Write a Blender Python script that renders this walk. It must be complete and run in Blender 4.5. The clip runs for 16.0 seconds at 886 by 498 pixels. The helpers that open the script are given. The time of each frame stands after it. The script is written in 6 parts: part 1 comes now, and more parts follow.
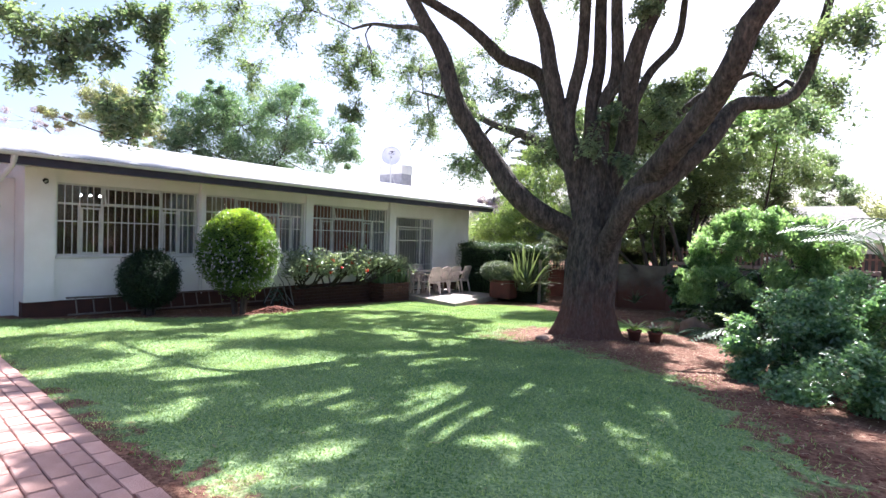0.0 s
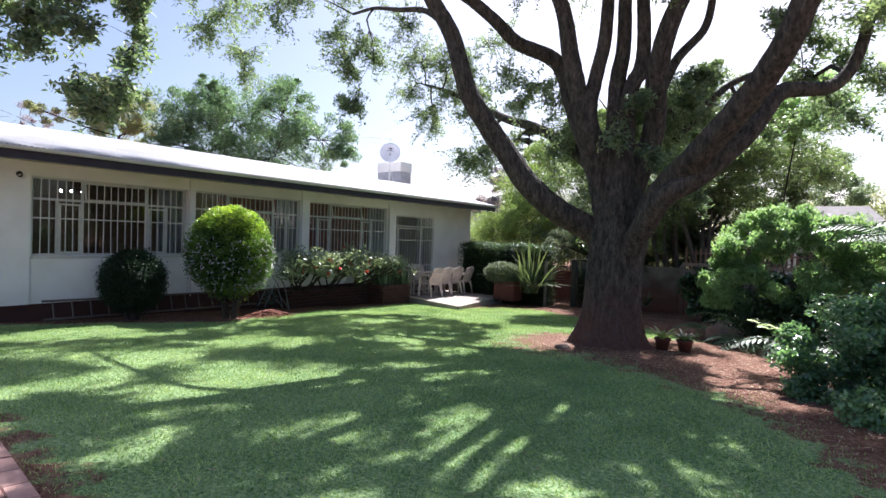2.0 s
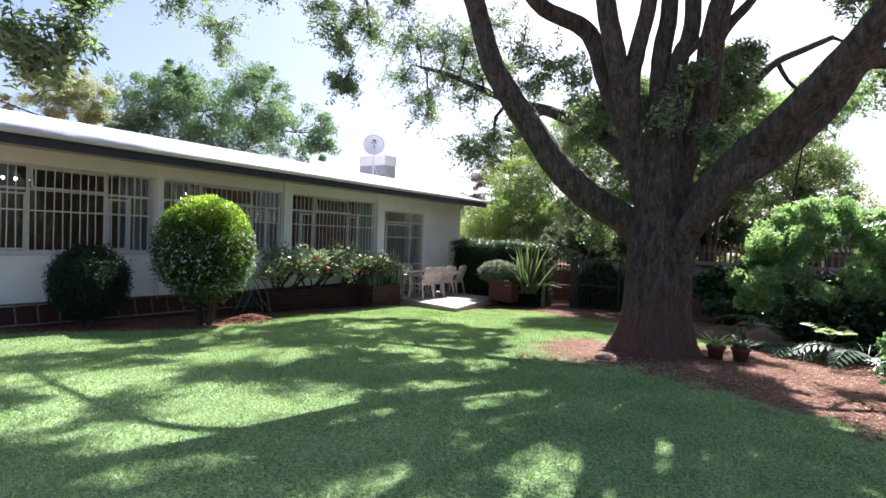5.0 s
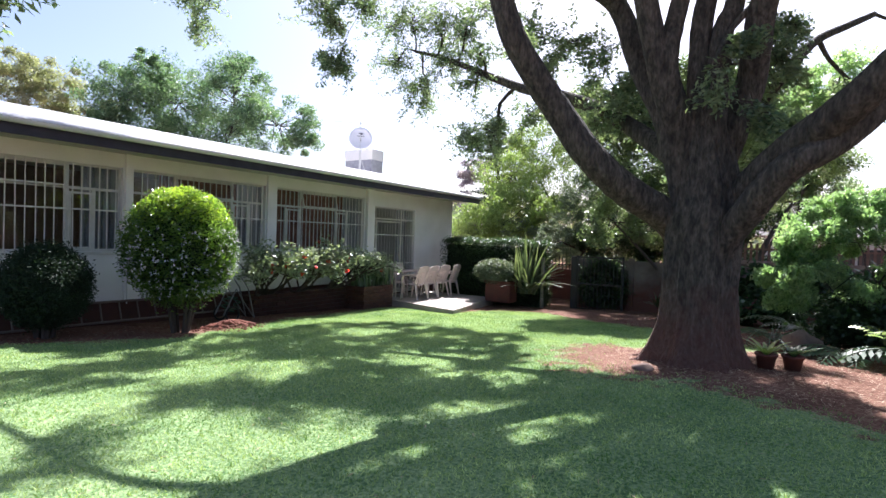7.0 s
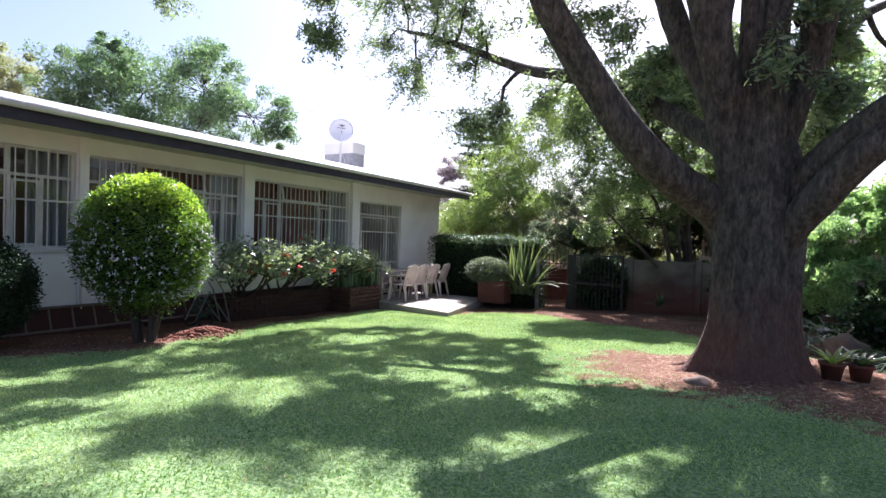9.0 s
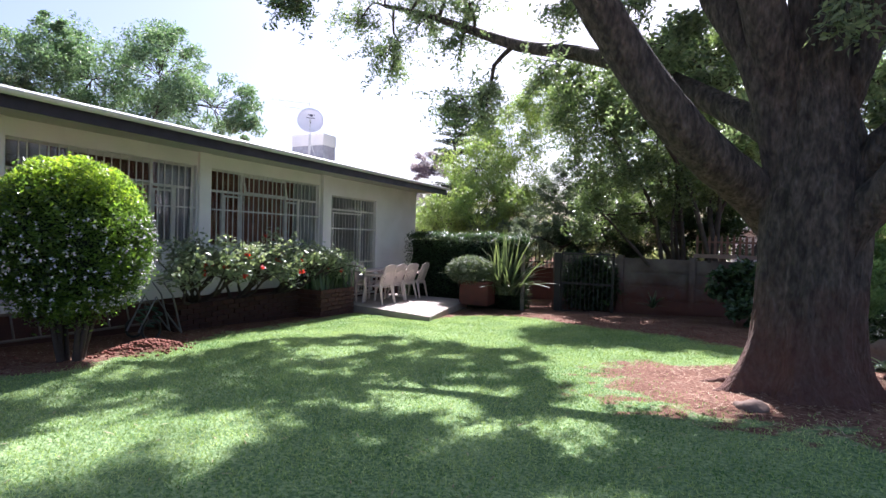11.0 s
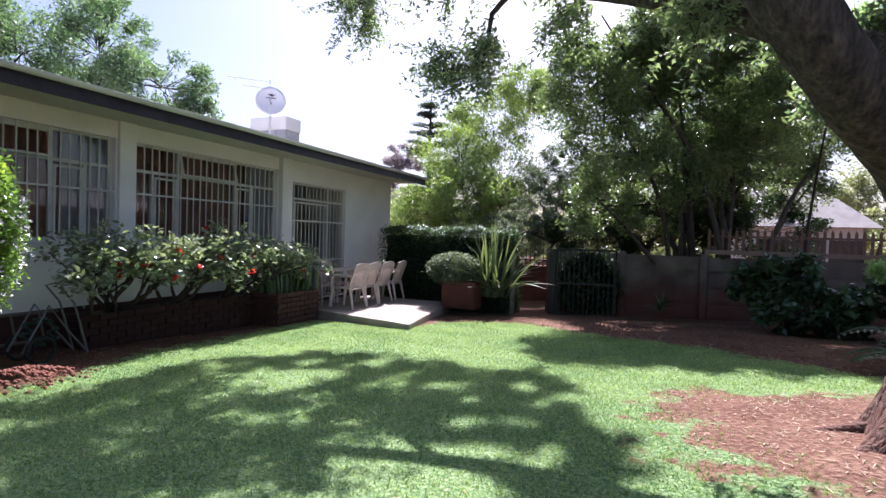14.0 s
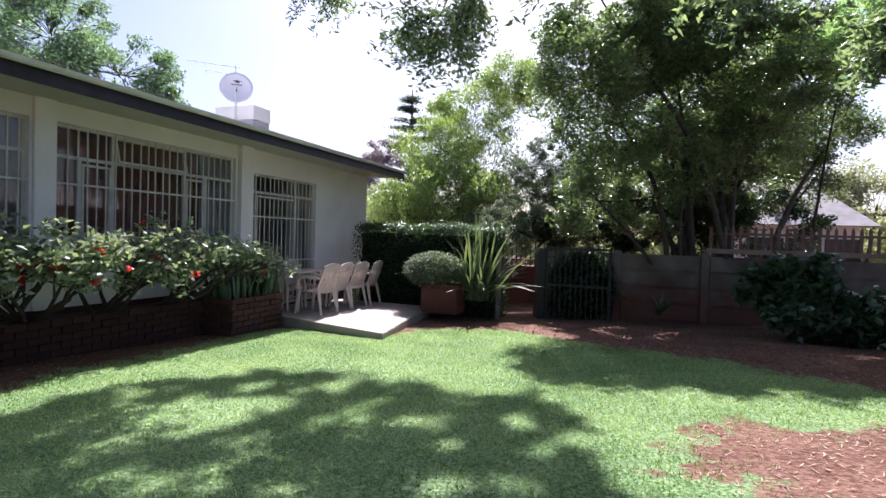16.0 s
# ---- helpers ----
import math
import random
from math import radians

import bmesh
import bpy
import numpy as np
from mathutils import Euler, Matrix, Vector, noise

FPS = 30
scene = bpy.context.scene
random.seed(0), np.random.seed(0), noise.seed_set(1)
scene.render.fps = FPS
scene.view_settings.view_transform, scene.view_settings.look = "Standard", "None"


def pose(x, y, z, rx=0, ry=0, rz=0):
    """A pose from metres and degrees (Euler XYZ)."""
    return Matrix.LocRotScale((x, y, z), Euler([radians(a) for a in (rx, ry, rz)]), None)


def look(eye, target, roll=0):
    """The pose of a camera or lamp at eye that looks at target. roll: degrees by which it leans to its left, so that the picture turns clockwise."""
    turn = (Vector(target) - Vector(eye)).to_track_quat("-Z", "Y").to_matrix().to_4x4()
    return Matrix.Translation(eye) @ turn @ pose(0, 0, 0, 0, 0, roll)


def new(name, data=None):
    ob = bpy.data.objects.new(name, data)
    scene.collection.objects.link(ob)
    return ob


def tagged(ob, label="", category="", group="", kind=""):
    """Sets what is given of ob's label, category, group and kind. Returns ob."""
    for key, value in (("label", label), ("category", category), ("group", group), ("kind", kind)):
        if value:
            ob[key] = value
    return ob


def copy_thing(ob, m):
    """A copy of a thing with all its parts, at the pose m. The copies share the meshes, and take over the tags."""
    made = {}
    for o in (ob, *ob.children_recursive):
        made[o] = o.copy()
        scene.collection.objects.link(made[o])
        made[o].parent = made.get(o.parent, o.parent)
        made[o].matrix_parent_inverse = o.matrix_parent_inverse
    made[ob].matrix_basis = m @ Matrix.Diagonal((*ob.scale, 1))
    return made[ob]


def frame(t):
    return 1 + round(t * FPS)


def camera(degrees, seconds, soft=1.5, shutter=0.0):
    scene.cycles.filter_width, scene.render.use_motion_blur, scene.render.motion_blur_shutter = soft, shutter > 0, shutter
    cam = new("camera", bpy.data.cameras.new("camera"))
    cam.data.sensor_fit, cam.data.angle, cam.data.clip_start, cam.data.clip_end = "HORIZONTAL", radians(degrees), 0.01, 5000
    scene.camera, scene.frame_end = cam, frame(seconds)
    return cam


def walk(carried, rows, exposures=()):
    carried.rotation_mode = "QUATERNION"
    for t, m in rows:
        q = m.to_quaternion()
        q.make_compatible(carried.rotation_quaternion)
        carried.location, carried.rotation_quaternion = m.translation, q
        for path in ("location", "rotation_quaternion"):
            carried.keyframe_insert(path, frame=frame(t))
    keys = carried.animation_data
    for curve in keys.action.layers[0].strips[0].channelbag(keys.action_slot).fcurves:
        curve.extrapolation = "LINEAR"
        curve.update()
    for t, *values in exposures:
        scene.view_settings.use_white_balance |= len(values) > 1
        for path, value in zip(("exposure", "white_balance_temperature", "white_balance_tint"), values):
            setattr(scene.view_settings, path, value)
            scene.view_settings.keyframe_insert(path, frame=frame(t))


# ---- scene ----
cam = camera(81.0, 16.0)
METRES, EYE, TILT, LEAN, TURN = 7.3, 1.24, -1.025, -0.932, 38.124
ROWS = [
    (0.0, 0.0, 0.0, 0.0, 0.01, -0.34, -0.88),
    (0.5, -0.0039, 0.0198, -0.0007, -0.09, -0.32, -0.93),
    (1.0, -0.0086, 0.0413, -0.0, -0.16, -0.28, -0.94),
    (1.5, -0.0171, 0.0653, -0.0013, -0.25, -0.29, -0.97),
    (2.0, -0.0289, 0.0917, -0.0011, -0.54, -0.31, -1.01),
    (2.5, -0.041, 0.1171, -0.0028, -0.92, -0.29, -1.02),
    (3.0, -0.0546, 0.1397, -0.0021, -1.35, -0.27, -1.0),
    (3.5, -0.0714, 0.1653, -0.0032, -1.83, -0.26, -0.99),
    (4.0, -0.0857, 0.1886, -0.0061, -2.47, -0.26, -1.05),
    (6.5, -0.139, 0.3229, -0.0149, -5.36, -0.37, -0.88),
    (7.0, -0.1511, 0.3523, -0.0158, -5.9, -0.37, -0.84),
    (7.5, -0.1622, 0.3823, -0.0177, -6.5, -0.35, -0.83),
    (8.0, -0.1752, 0.4131, -0.02, -7.18, -0.38, -0.81),
    (8.5, -0.1878, 0.4439, -0.0222, -8.03, -0.36, -0.83),
    (9.0, -0.1969, 0.4758, -0.0235, -8.88, -0.36, -0.8),
    (11.5, -0.1979, 0.6423, -0.0273, -12.68, -0.5, -0.59),
    (12.0, -0.1934, 0.6765, -0.0282, -13.17, -0.52, -0.59),
    (12.5, -0.191, 0.7133, -0.0284, -13.65, -0.54, -0.56),
    (13.0, -0.1875, 0.7499, -0.0315, -14.18, -0.55, -0.58),
    (13.5, -0.1845, 0.7872, -0.0343, -14.72, -0.57, -0.57),
    (14.0, -0.1799, 0.8235, -0.0364, -15.23, -0.6, -0.57),
    (14.5, -0.1703, 0.8583, -0.0378, -15.69, -0.55, -0.57),
    (15.0, -0.1613, 0.8921, -0.0397, -16.18, -0.53, -0.55),
    (15.5, -0.1499, 0.9211, -0.0399, -16.66, -0.59, -0.57),
    (16.0, -0.1354, 0.9472, -0.0395, -17.06, -0.61, -0.53),
]
EXPO = [(0.0, 2.02, 6080, 20), (1.0, 1.70, 6080, 20), (2.0, 1.46, 6100, 19), (3.0, 1.46, 6140, 19), (4.0, 1.52, 6120, 19), (9.0, 1.72, 6050, 22), (12.5, 1.54, 5960, 26), (16.0, 1.42, 5950, 26)]
walk(cam, [(t, pose(0, 0, EYE, TILT, LEAN, TURN) @ pose(METRES * x, METRES * y, METRES * z, 90 + pitch, roll, yaw)) for t, x, y, z, yaw, pitch, roll in ROWS],
     exposures=EXPO)

SUN_ELEV, SUN_X, SUN_Y = radians(50), -0.19, 0.98

# ---- light ----
world = bpy.data.worlds.new("sky")
scene.world = world
world.use_nodes = True
wn = world.node_tree
sky = wn.nodes.new("ShaderNodeTexSky")
sky.sky_type, sky.sun_disc = "NISHITA", False
sky.sun_elevation, sky.sun_rotation = SUN_ELEV, math.atan2(SUN_X, SUN_Y)
sky.dust_density, sky.air_density = 2.5, 1.0
wn.nodes["Background"].inputs[1].default_value = 0.068
wn.links.new(sky.outputs[0], wn.nodes["Background"].inputs[0])
sun = new("sun", bpy.data.lights.new("sun", "SUN"))
sun.data.energy, sun.data.angle, sun.data.color = 5.0, radians(0.55), (1.0, 0.97, 0.93)
sun.matrix_world = look((SUN_X * 30, SUN_Y * 30, 30 * math.tan(SUN_ELEV)), (0, 0, 0))


# ---- materials ----
def mat(name, base, rough=0.7, second=None, scale=8.0, fine=60.0, bump=0.15, metal=0.0, vary=0.25, spec=0.4, relief=0.01,
        island=False, stretch=(1, 1, 1)):
    """A surface with stains at a large scale and grain at a small one."""
    m = bpy.data.materials.new(name)
    m.use_nodes = True
    n, l = m.node_tree.nodes, m.node_tree.links
    b = n["Principled BSDF"]
    b.inputs["Metallic"].default_value, b.inputs["Specular IOR Level"].default_value = metal, spec
    co = n.new("ShaderNodeTexCoord")
    mp = n.new("ShaderNodeMapping")
    mp.inputs["Scale"].default_value = stretch
    l.new(co.outputs["Object"], mp.inputs[0])
    big, small = n.new("ShaderNodeTexNoise"), n.new("ShaderNodeTexNoise")
    big.inputs["Scale"].default_value, small.inputs["Scale"].default_value = scale, fine
    big.inputs["Detail"].default_value, small.inputs["Detail"].default_value = 6, 4
    l.new(mp.outputs[0], big.inputs[0]), l.new(mp.outputs[0], small.inputs[0])
    ramp = n.new("ShaderNodeValToRGB")
    ramp.color_ramp.elements[0].position, ramp.color_ramp.elements[1].position = 0.32, 0.68
    ramp.color_ramp.elements[0].color = (*(second or [c * (1 - vary) for c in base]), 1)
    ramp.color_ramp.elements[1].color = (*base, 1)
    l.new(big.outputs[0], ramp.inputs[0])
    hsv = n.new("ShaderNodeHueSaturation")
    l.new(ramp.outputs[0], hsv.inputs["Color"])
    span = n.new("ShaderNodeMapRange")
    span.inputs["To Min"].default_value, span.inputs["To Max"].default_value = 1 - vary, 1 + vary
    src = small.outputs[0]
    if island:
        g = n.new("ShaderNodeNewGeometry") if island == "island" else n.new("ShaderNodeObjectInfo")
        mixv = n.new("ShaderNodeMath")
        mixv.operation = "ADD"
        half = n.new("ShaderNodeMath")
        half.operation = "MULTIPLY_ADD"
        half.inputs[1].default_value, half.inputs[2].default_value = 0.8, -0.4
        l.new(g.outputs["Random Per Island" if island == "island" else "Random"], half.inputs[0])
        l.new(small.outputs[0], mixv.inputs[0]), l.new(half.outputs[0], mixv.inputs[1])
        src = mixv.outputs[0]
    l.new(src, span.inputs[0]), l.new(span.outputs[0], hsv.inputs["Value"])
    l.new(hsv.outputs[0], b.inputs["Base Color"])
    rr = n.new("ShaderNodeMapRange")
    rr.inputs["To Min"].default_value, rr.inputs["To Max"].default_value = max(rough - 0.1, 0.02), min(rough + 0.1, 1)
    l.new(big.outputs[0], rr.inputs[0]), l.new(rr.outputs[0], b.inputs["Roughness"])
    if bump:
        bm_ = n.new("ShaderNodeBump")
        bm_.inputs["Strength"].default_value, bm_.inputs["Distance"].default_value = bump, relief
        l.new(small.outputs[0], bm_.inputs["Height"]), l.new(bm_.outputs[0], b.inputs["Normal"])
    return m


def leaf_mat(name, a, b2, rough=0.45, through_=0.35, bright=1.25, spec=0.5):
    """Leaves: each its own shade between two greens; light comes through them."""
    m = bpy.data.materials.new(name)
    m.use_nodes = True
    n, l = m.node_tree.nodes, m.node_tree.links
    b = n["Principled BSDF"]
    b.inputs["Roughness"].default_value, b.inputs["Specular IOR Level"].default_value = rough, spec
    g = n.new("ShaderNodeNewGeometry")
    ramp = n.new("ShaderNodeValToRGB")
    ramp.color_ramp.elements[0].color, ramp.color_ramp.elements[1].color = (*a, 1), (*b2, 1)
    co = n.new("ShaderNodeTexCoord")
    no = n.new("ShaderNodeTexNoise")
    no.inputs["Scale"].default_value = 1.3
    l.new(co.outputs["Object"], no.inputs[0])
    mx = n.new("ShaderNodeMath")
    mx.operation = "MULTIPLY_ADD"
    mx.inputs[1].default_value = 0.6
    l.new(g.outputs["Random Per Island"], mx.inputs[0])
    sub = n.new("ShaderNodeMath")
    sub.operation = "MULTIPLY_ADD"
    sub.inputs[1].default_value, sub.inputs[2].default_value = 1.2, -0.4
    l.new(no.outputs[0], sub.inputs[0]), l.new(sub.outputs[0], mx.inputs[2])
    l.new(mx.outputs[0], ramp.inputs[0]), l.new(ramp.outputs[0], b.inputs["Base Color"])
    t = n.new("ShaderNodeBsdfTranslucent")
    tint = n.new("ShaderNodeMixRGB")
    tint.blend_type, tint.inputs[0].default_value = "MULTIPLY", 1.0
    tint.inputs[2].default_value = (bright * 1.42, bright * 1.52, bright * 0.78, 1)
    l.new(ramp.outputs[0], tint.inputs[1]), l.new(tint.outputs[0], t.inputs[0])
    mix = n.new("ShaderNodeMixShader")
    mix.inputs[0].default_value = through_
    l.new(b.outputs[0], mix.inputs[1]), l.new(t.outputs[0], mix.inputs[2])
    l.new(mix.outputs[0], n["Material Output"].inputs[0])
    return m


def plain(name, base, rough=0.5, metal=0.0, emit=0.0, transmission=0.0):
    m = bpy.data.materials.new(name)
    m.use_nodes = True
    b = m.node_tree.nodes["Principled BSDF"]
    b.inputs["Base Color"].default_value = (*base, 1)
    b.inputs["Roughness"].default_value, b.inputs["Metallic"].default_value = rough, metal
    b.inputs["Transmission Weight"].default_value = transmission
    if emit:
        b.inputs["Emission Color"].default_value, b.inputs["Emission Strength"].default_value = (*base, 1), emit
    return m


WALL = mat("painted_plaster", (0.79, 0.775, 0.76), 0.8, (0.71, 0.695, 0.67), 2.0, 90, 0.25, vary=0.05, relief=0.004)
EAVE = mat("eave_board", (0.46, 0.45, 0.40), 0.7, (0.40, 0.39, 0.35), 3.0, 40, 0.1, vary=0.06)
FASCIA = mat("dark_fascia_paint", (0.02, 0.018, 0.032), 0.5, (0.035, 0.03, 0.05), 5.0, 50, 0.1)
ROOF = mat("white_roof_sheet", (0.60, 0.60, 0.60), 0.5, (0.42, 0.42, 0.42), 1.2, 30, 0.05, vary=0.08)
GUTTER = mat("gutter_paint", (0.6, 0.6, 0.6), 0.5, None, 4, 40, 0.05, vary=0.1)
PLINTH = mat("red_plinth", (0.075, 0.03, 0.022), 0.85, (0.05, 0.022, 0.018), 5, 70, 0.5)
STEEL = mat("white_steel", (0.62, 0.61, 0.57), 0.5, (0.5, 0.48, 0.44), 6, 80, 0.05, vary=0.06)
BLACK = mat("black_metal", (0.02, 0.02, 0.02), 0.55, None, 6, 80, 0.1)
CONCRETE = mat("slab_concrete", (0.37, 0.32, 0.28), 0.85, (0.28, 0.24, 0.21), 3, 90, 0.4, vary=0.12)
PANELC = mat("precast_concrete", (0.20, 0.172, 0.145), 0.9, (0.075, 0.055, 0.045), 1.6, 60, 0.5, vary=0.2)
BRICKP = mat("red_paver", (0.50, 0.31, 0.26), 0.85, (0.40, 0.23, 0.185), 6, 120, 0.5, vary=0.22, island="object")
BRICKJ = mat("red_paver_far", (0.50, 0.31, 0.26), 0.85, (0.40, 0.23, 0.185), 6, 120, 0.5, vary=0.22, island="island")
BARK = mat("bark", (0.115, 0.10, 0.078), 0.95, (0.034, 0.030, 0.024), 16.0, 42, 1.0, vary=1.2, relief=0.05, stretch=(1, 1, 0.36))


def splashed(m, colour, low, high, most, spots=5.0):
    """Red soil dust that has splashed up a surface from its foot."""
    n, l = m.node_tree.nodes, m.node_tree.links
    geo, xyz, add, rng_, dust, spot = (n.new("ShaderNode" + k) for k in ("NewGeometry", "SeparateXYZ", "Math", "MapRange", "MixRGB", "TexNoise"))
    spot.inputs["Scale"].default_value, spot.inputs["Detail"].default_value = spots, 6
    add.operation = "ADD"
    rng_.inputs["From Min"].default_value, rng_.inputs["From Max"].default_value = high + 0.5, low + 0.5
    rng_.inputs["To Max"].default_value = most
    dust.inputs[2].default_value = (*colour, 1)
    l.new(geo.outputs["Position"], xyz.inputs[0]), l.new(geo.outputs["Position"], spot.inputs[0])
    l.new(xyz.outputs["Z"], add.inputs[0]), l.new(spot.outputs[0], add.inputs[1]), l.new(add.outputs[0], rng_.inputs[0])
    l.new(rng_.outputs[0], dust.inputs[0])
    col = n["Principled BSDF"].inputs["Base Color"]
    l.new(col.links[0].from_socket, dust.inputs[1]), l.new(dust.outputs[0], col)


splashed(BARK, (0.15, 0.058, 0.040), -0.2, 0.75, 0.7)
splashed(PANELC, (0.13, 0.045, 0.030), -0.35, 0.25, 0.85)
TWIG = mat("twig_bark", (0.06, 0.045, 0.038), 0.9, None, 8, 40, 0.5)
STEM = mat("grey_stem_bark", (0.085, 0.07, 0.055), 0.9, (0.045, 0.036, 0.03), 8, 40, 0.5)
POT = mat("terracotta", (0.13, 0.042, 0.03), 0.8, (0.09, 0.034, 0.025), 6, 60, 0.2)
PLASTIC = mat("white_plastic", (0.60, 0.50, 0.46), 0.45, (0.53, 0.44, 0.41), 3, 60, 0.02, vary=0.04)
LEAF_TREE = leaf_mat("tree_leaves", (0.06, 0.11, 0.08), (0.28, 0.34, 0.22), through_=0.42)
LEAF_WALL = leaf_mat("wall_tree_leaves", (0.04, 0.075, 0.045), (0.24, 0.31, 0.15), 0.32, through_=0.38, spec=0.6)
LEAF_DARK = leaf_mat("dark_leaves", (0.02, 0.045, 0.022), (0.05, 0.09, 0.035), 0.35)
LEAF_BALL = leaf_mat("clipped_leaves", (0.02, 0.045, 0.022), (0.115, 0.185, 0.03), rough=0.3, through_=0.42, bright=2.4, spec=0.6)
# Lime that paints the sunlit top of the round shrub.
LEAF_SUNTOP = leaf_mat("sunlit_lime_leaves", (0.12, 0.22, 0.03), (0.36, 0.46, 0.06), through_=0.45)
LEAF_WEEP = leaf_mat("weeping_leaves", (0.09, 0.155, 0.05), (0.31, 0.39, 0.145), through_=0.38)
LEAF_BIG = leaf_mat("broad_glossy_leaves", (0.025, 0.055, 0.028), (0.09, 0.15, 0.08), 0.25, 0.2, spec=0.7)
ALU = mat("dull_aluminium", (0.15, 0.12, 0.10), 0.6, None, 6, 60, 0.1)
LEAF_LIGHT = leaf_mat("light_leaves", (0.08, 0.16, 0.08), (0.32, 0.43, 0.25), through_=0.45, bright=1.5)
LEAF_GREY = leaf_mat("grey_leaves", (0.07, 0.105, 0.075), (0.22, 0.26, 0.19), 0.6, through_=0.22, spec=0.25)
LEAF_HIB = leaf_mat("glossy_hibiscus_leaves", (0.07, 0.11, 0.065), (0.42, 0.46, 0.34), 0.3, 0.25, spec=0.7)
LEAF_BLUE = leaf_mat("far_tree_leaves", (0.045, 0.10, 0.065), (0.21, 0.31, 0.19), through_=0.36)
LEAF_OLIVE = leaf_mat("olive_leaves", (0.18, 0.20, 0.13), (0.34, 0.35, 0.23), through_=0.35)
MAUVE = leaf_mat("mauve_blossom", (0.22, 0.18, 0.30), (0.36, 0.3, 0.44))
RED = leaf_mat("red_petals", (0.45, 0.02, 0.02), (0.65, 0.05, 0.03))
GLASSM = bpy.data.materials.new("window_glass")
GLASSM.use_nodes = True
_n, _l = GLASSM.node_tree.nodes, GLASSM.node_tree.links
_t, _g, _m = _n.new("ShaderNodeBsdfTransparent"), _n.new("ShaderNodeBsdfGlossy"), _n.new("ShaderNodeMixShader")
_f, _w, _s = _n.new("ShaderNodeMath"), _n.new("ShaderNodeLayerWeight"), _n.new("ShaderNodeMath")
_f.operation, _s.operation = "POWER", "MULTIPLY_ADD"
_w.inputs[0].default_value, _f.inputs[1].default_value = 0.5, 5.0
_s.inputs[1].default_value, _s.inputs[2].default_value = 0.9, 0.04
_l.new(_w.outputs["Facing"], _f.inputs[0]), _l.new(_f.outputs[0], _s.inputs[0])
_g.inputs["Roughness"].default_value = 0.02
_t.inputs[0].default_value = (0.85, 0.88, 0.87, 1)
_l.new(_s.outputs[0], _m.inputs[0]), _l.new(_t.outputs[0], _m.inputs[1]), _l.new(_g.outputs[0], _m.inputs[2])
_l.new(_m.outputs[0], _n["Material Output"].inputs[0])


# ---- mesh helpers ----
def part(name, bm, material, parent=None, label="", smooth=False):
    me = bpy.data.meshes.new(name)
    bm.to_mesh(me)
    bm.free()
    me.materials.append(material)
    if smooth:
        me.shade_smooth()
    ob = new(name, me)
    ob.parent = parent
    return tagged(ob, label)


def arrays(name, verts, faces, material, parent=None, label="", smooth=False):
    me = bpy.data.meshes.new(name)
    verts, faces = np.asarray(verts, dtype=np.float32), np.asarray(faces, dtype=np.int32)
    k = faces.shape[1]
    me.vertices.add(len(verts)), me.loops.add(faces.size), me.polygons.add(len(faces))
    me.vertices.foreach_set("co", verts.ravel())
    me.loops.foreach_set("vertex_index", faces.ravel())
    me.polygons.foreach_set("loop_start", np.arange(0, faces.size, k, dtype=np.int32))
    me.update(calc_edges=True)
    me.materials.append(material)
    if smooth:
        me.shade_smooth()
    ob = new(name, me)
    ob.parent = parent
    return tagged(ob, label)


def box(bm, x0, x1, y0, y1, z0, z1, m=None, bevel=0.0):
    made = bmesh.ops.create_cube(bm, size=1.0)["verts"]
    for v in made:
        v.co = Vector(((x0 + x1) / 2 + v.co.x * (x1 - x0), (y0 + y1) / 2 + v.co.y * (y1 - y0), (z0 + z1) / 2 + v.co.z * (z1 - z0)))
    if bevel:
        edges = list({e for v in made for e in v.link_edges})
        made = [v for v in bmesh.ops.bevel(bm, geom=edges, offset=bevel, segments=2, affect="EDGES")["verts"]]
    if m is not None:
        bmesh.ops.transform(bm, matrix=m, verts=made)
    return made


def solid(name, x0, x1, y0, y1, z0, z1, material, parent=None, label="", bevel=0.0):
    bm = bmesh.new()
    box(bm, x0, x1, y0, y1, z0, z1, bevel=bevel)
    return part(name, bm, material, parent, label)


def tube_arrays(points, radii, sides=8, rough=0.0, rng=None):
    """A tapered tube through points."""
    pts = [Vector(p) for p in points]
    vs, fs = [], []
    side = None
    for i, p in enumerate(pts):
        d = (pts[min(i + 1, len(pts) - 1)] - pts[max(i - 1, 0)]).normalized()
        if side is None:
            side = Vector((0.3, 0.2, 1)) if abs(d.z) < 0.8 else Vector((1, 0.3, 0))
        a = (side - d * side.dot(d)).normalized()
        side = a
        b = d.cross(a)
        for k in range(sides):
            w = 2 * math.pi * k / sides
            r = radii[i] * (1 + (rng.uniform(-rough, rough) if rng is not None else 0))
            vs.append(p + (a * math.cos(w) + b * math.sin(w)) * r)
    for i in range(len(pts) - 1):
        for k in range(sides):
            q = (k + 1) % sides
            fs.append((i * sides + k, i * sides + q, (i + 1) * sides + q, (i + 1) * sides + k))
    return [tuple(v) for v in vs], fs


def tubes(name, lines, material, parent=None, label="", sides=8, rough=0.0, seed=1):
    rng = random.Random(seed)
    V, F = [], []
    for pts, rad in lines:
        v, f = tube_arrays(pts, rad, sides, rough, rng)
        F += [tuple(i + len(V) for i in q) for q in f]
        V += v
    return arrays(name, V, F, material, parent, label, smooth=True)


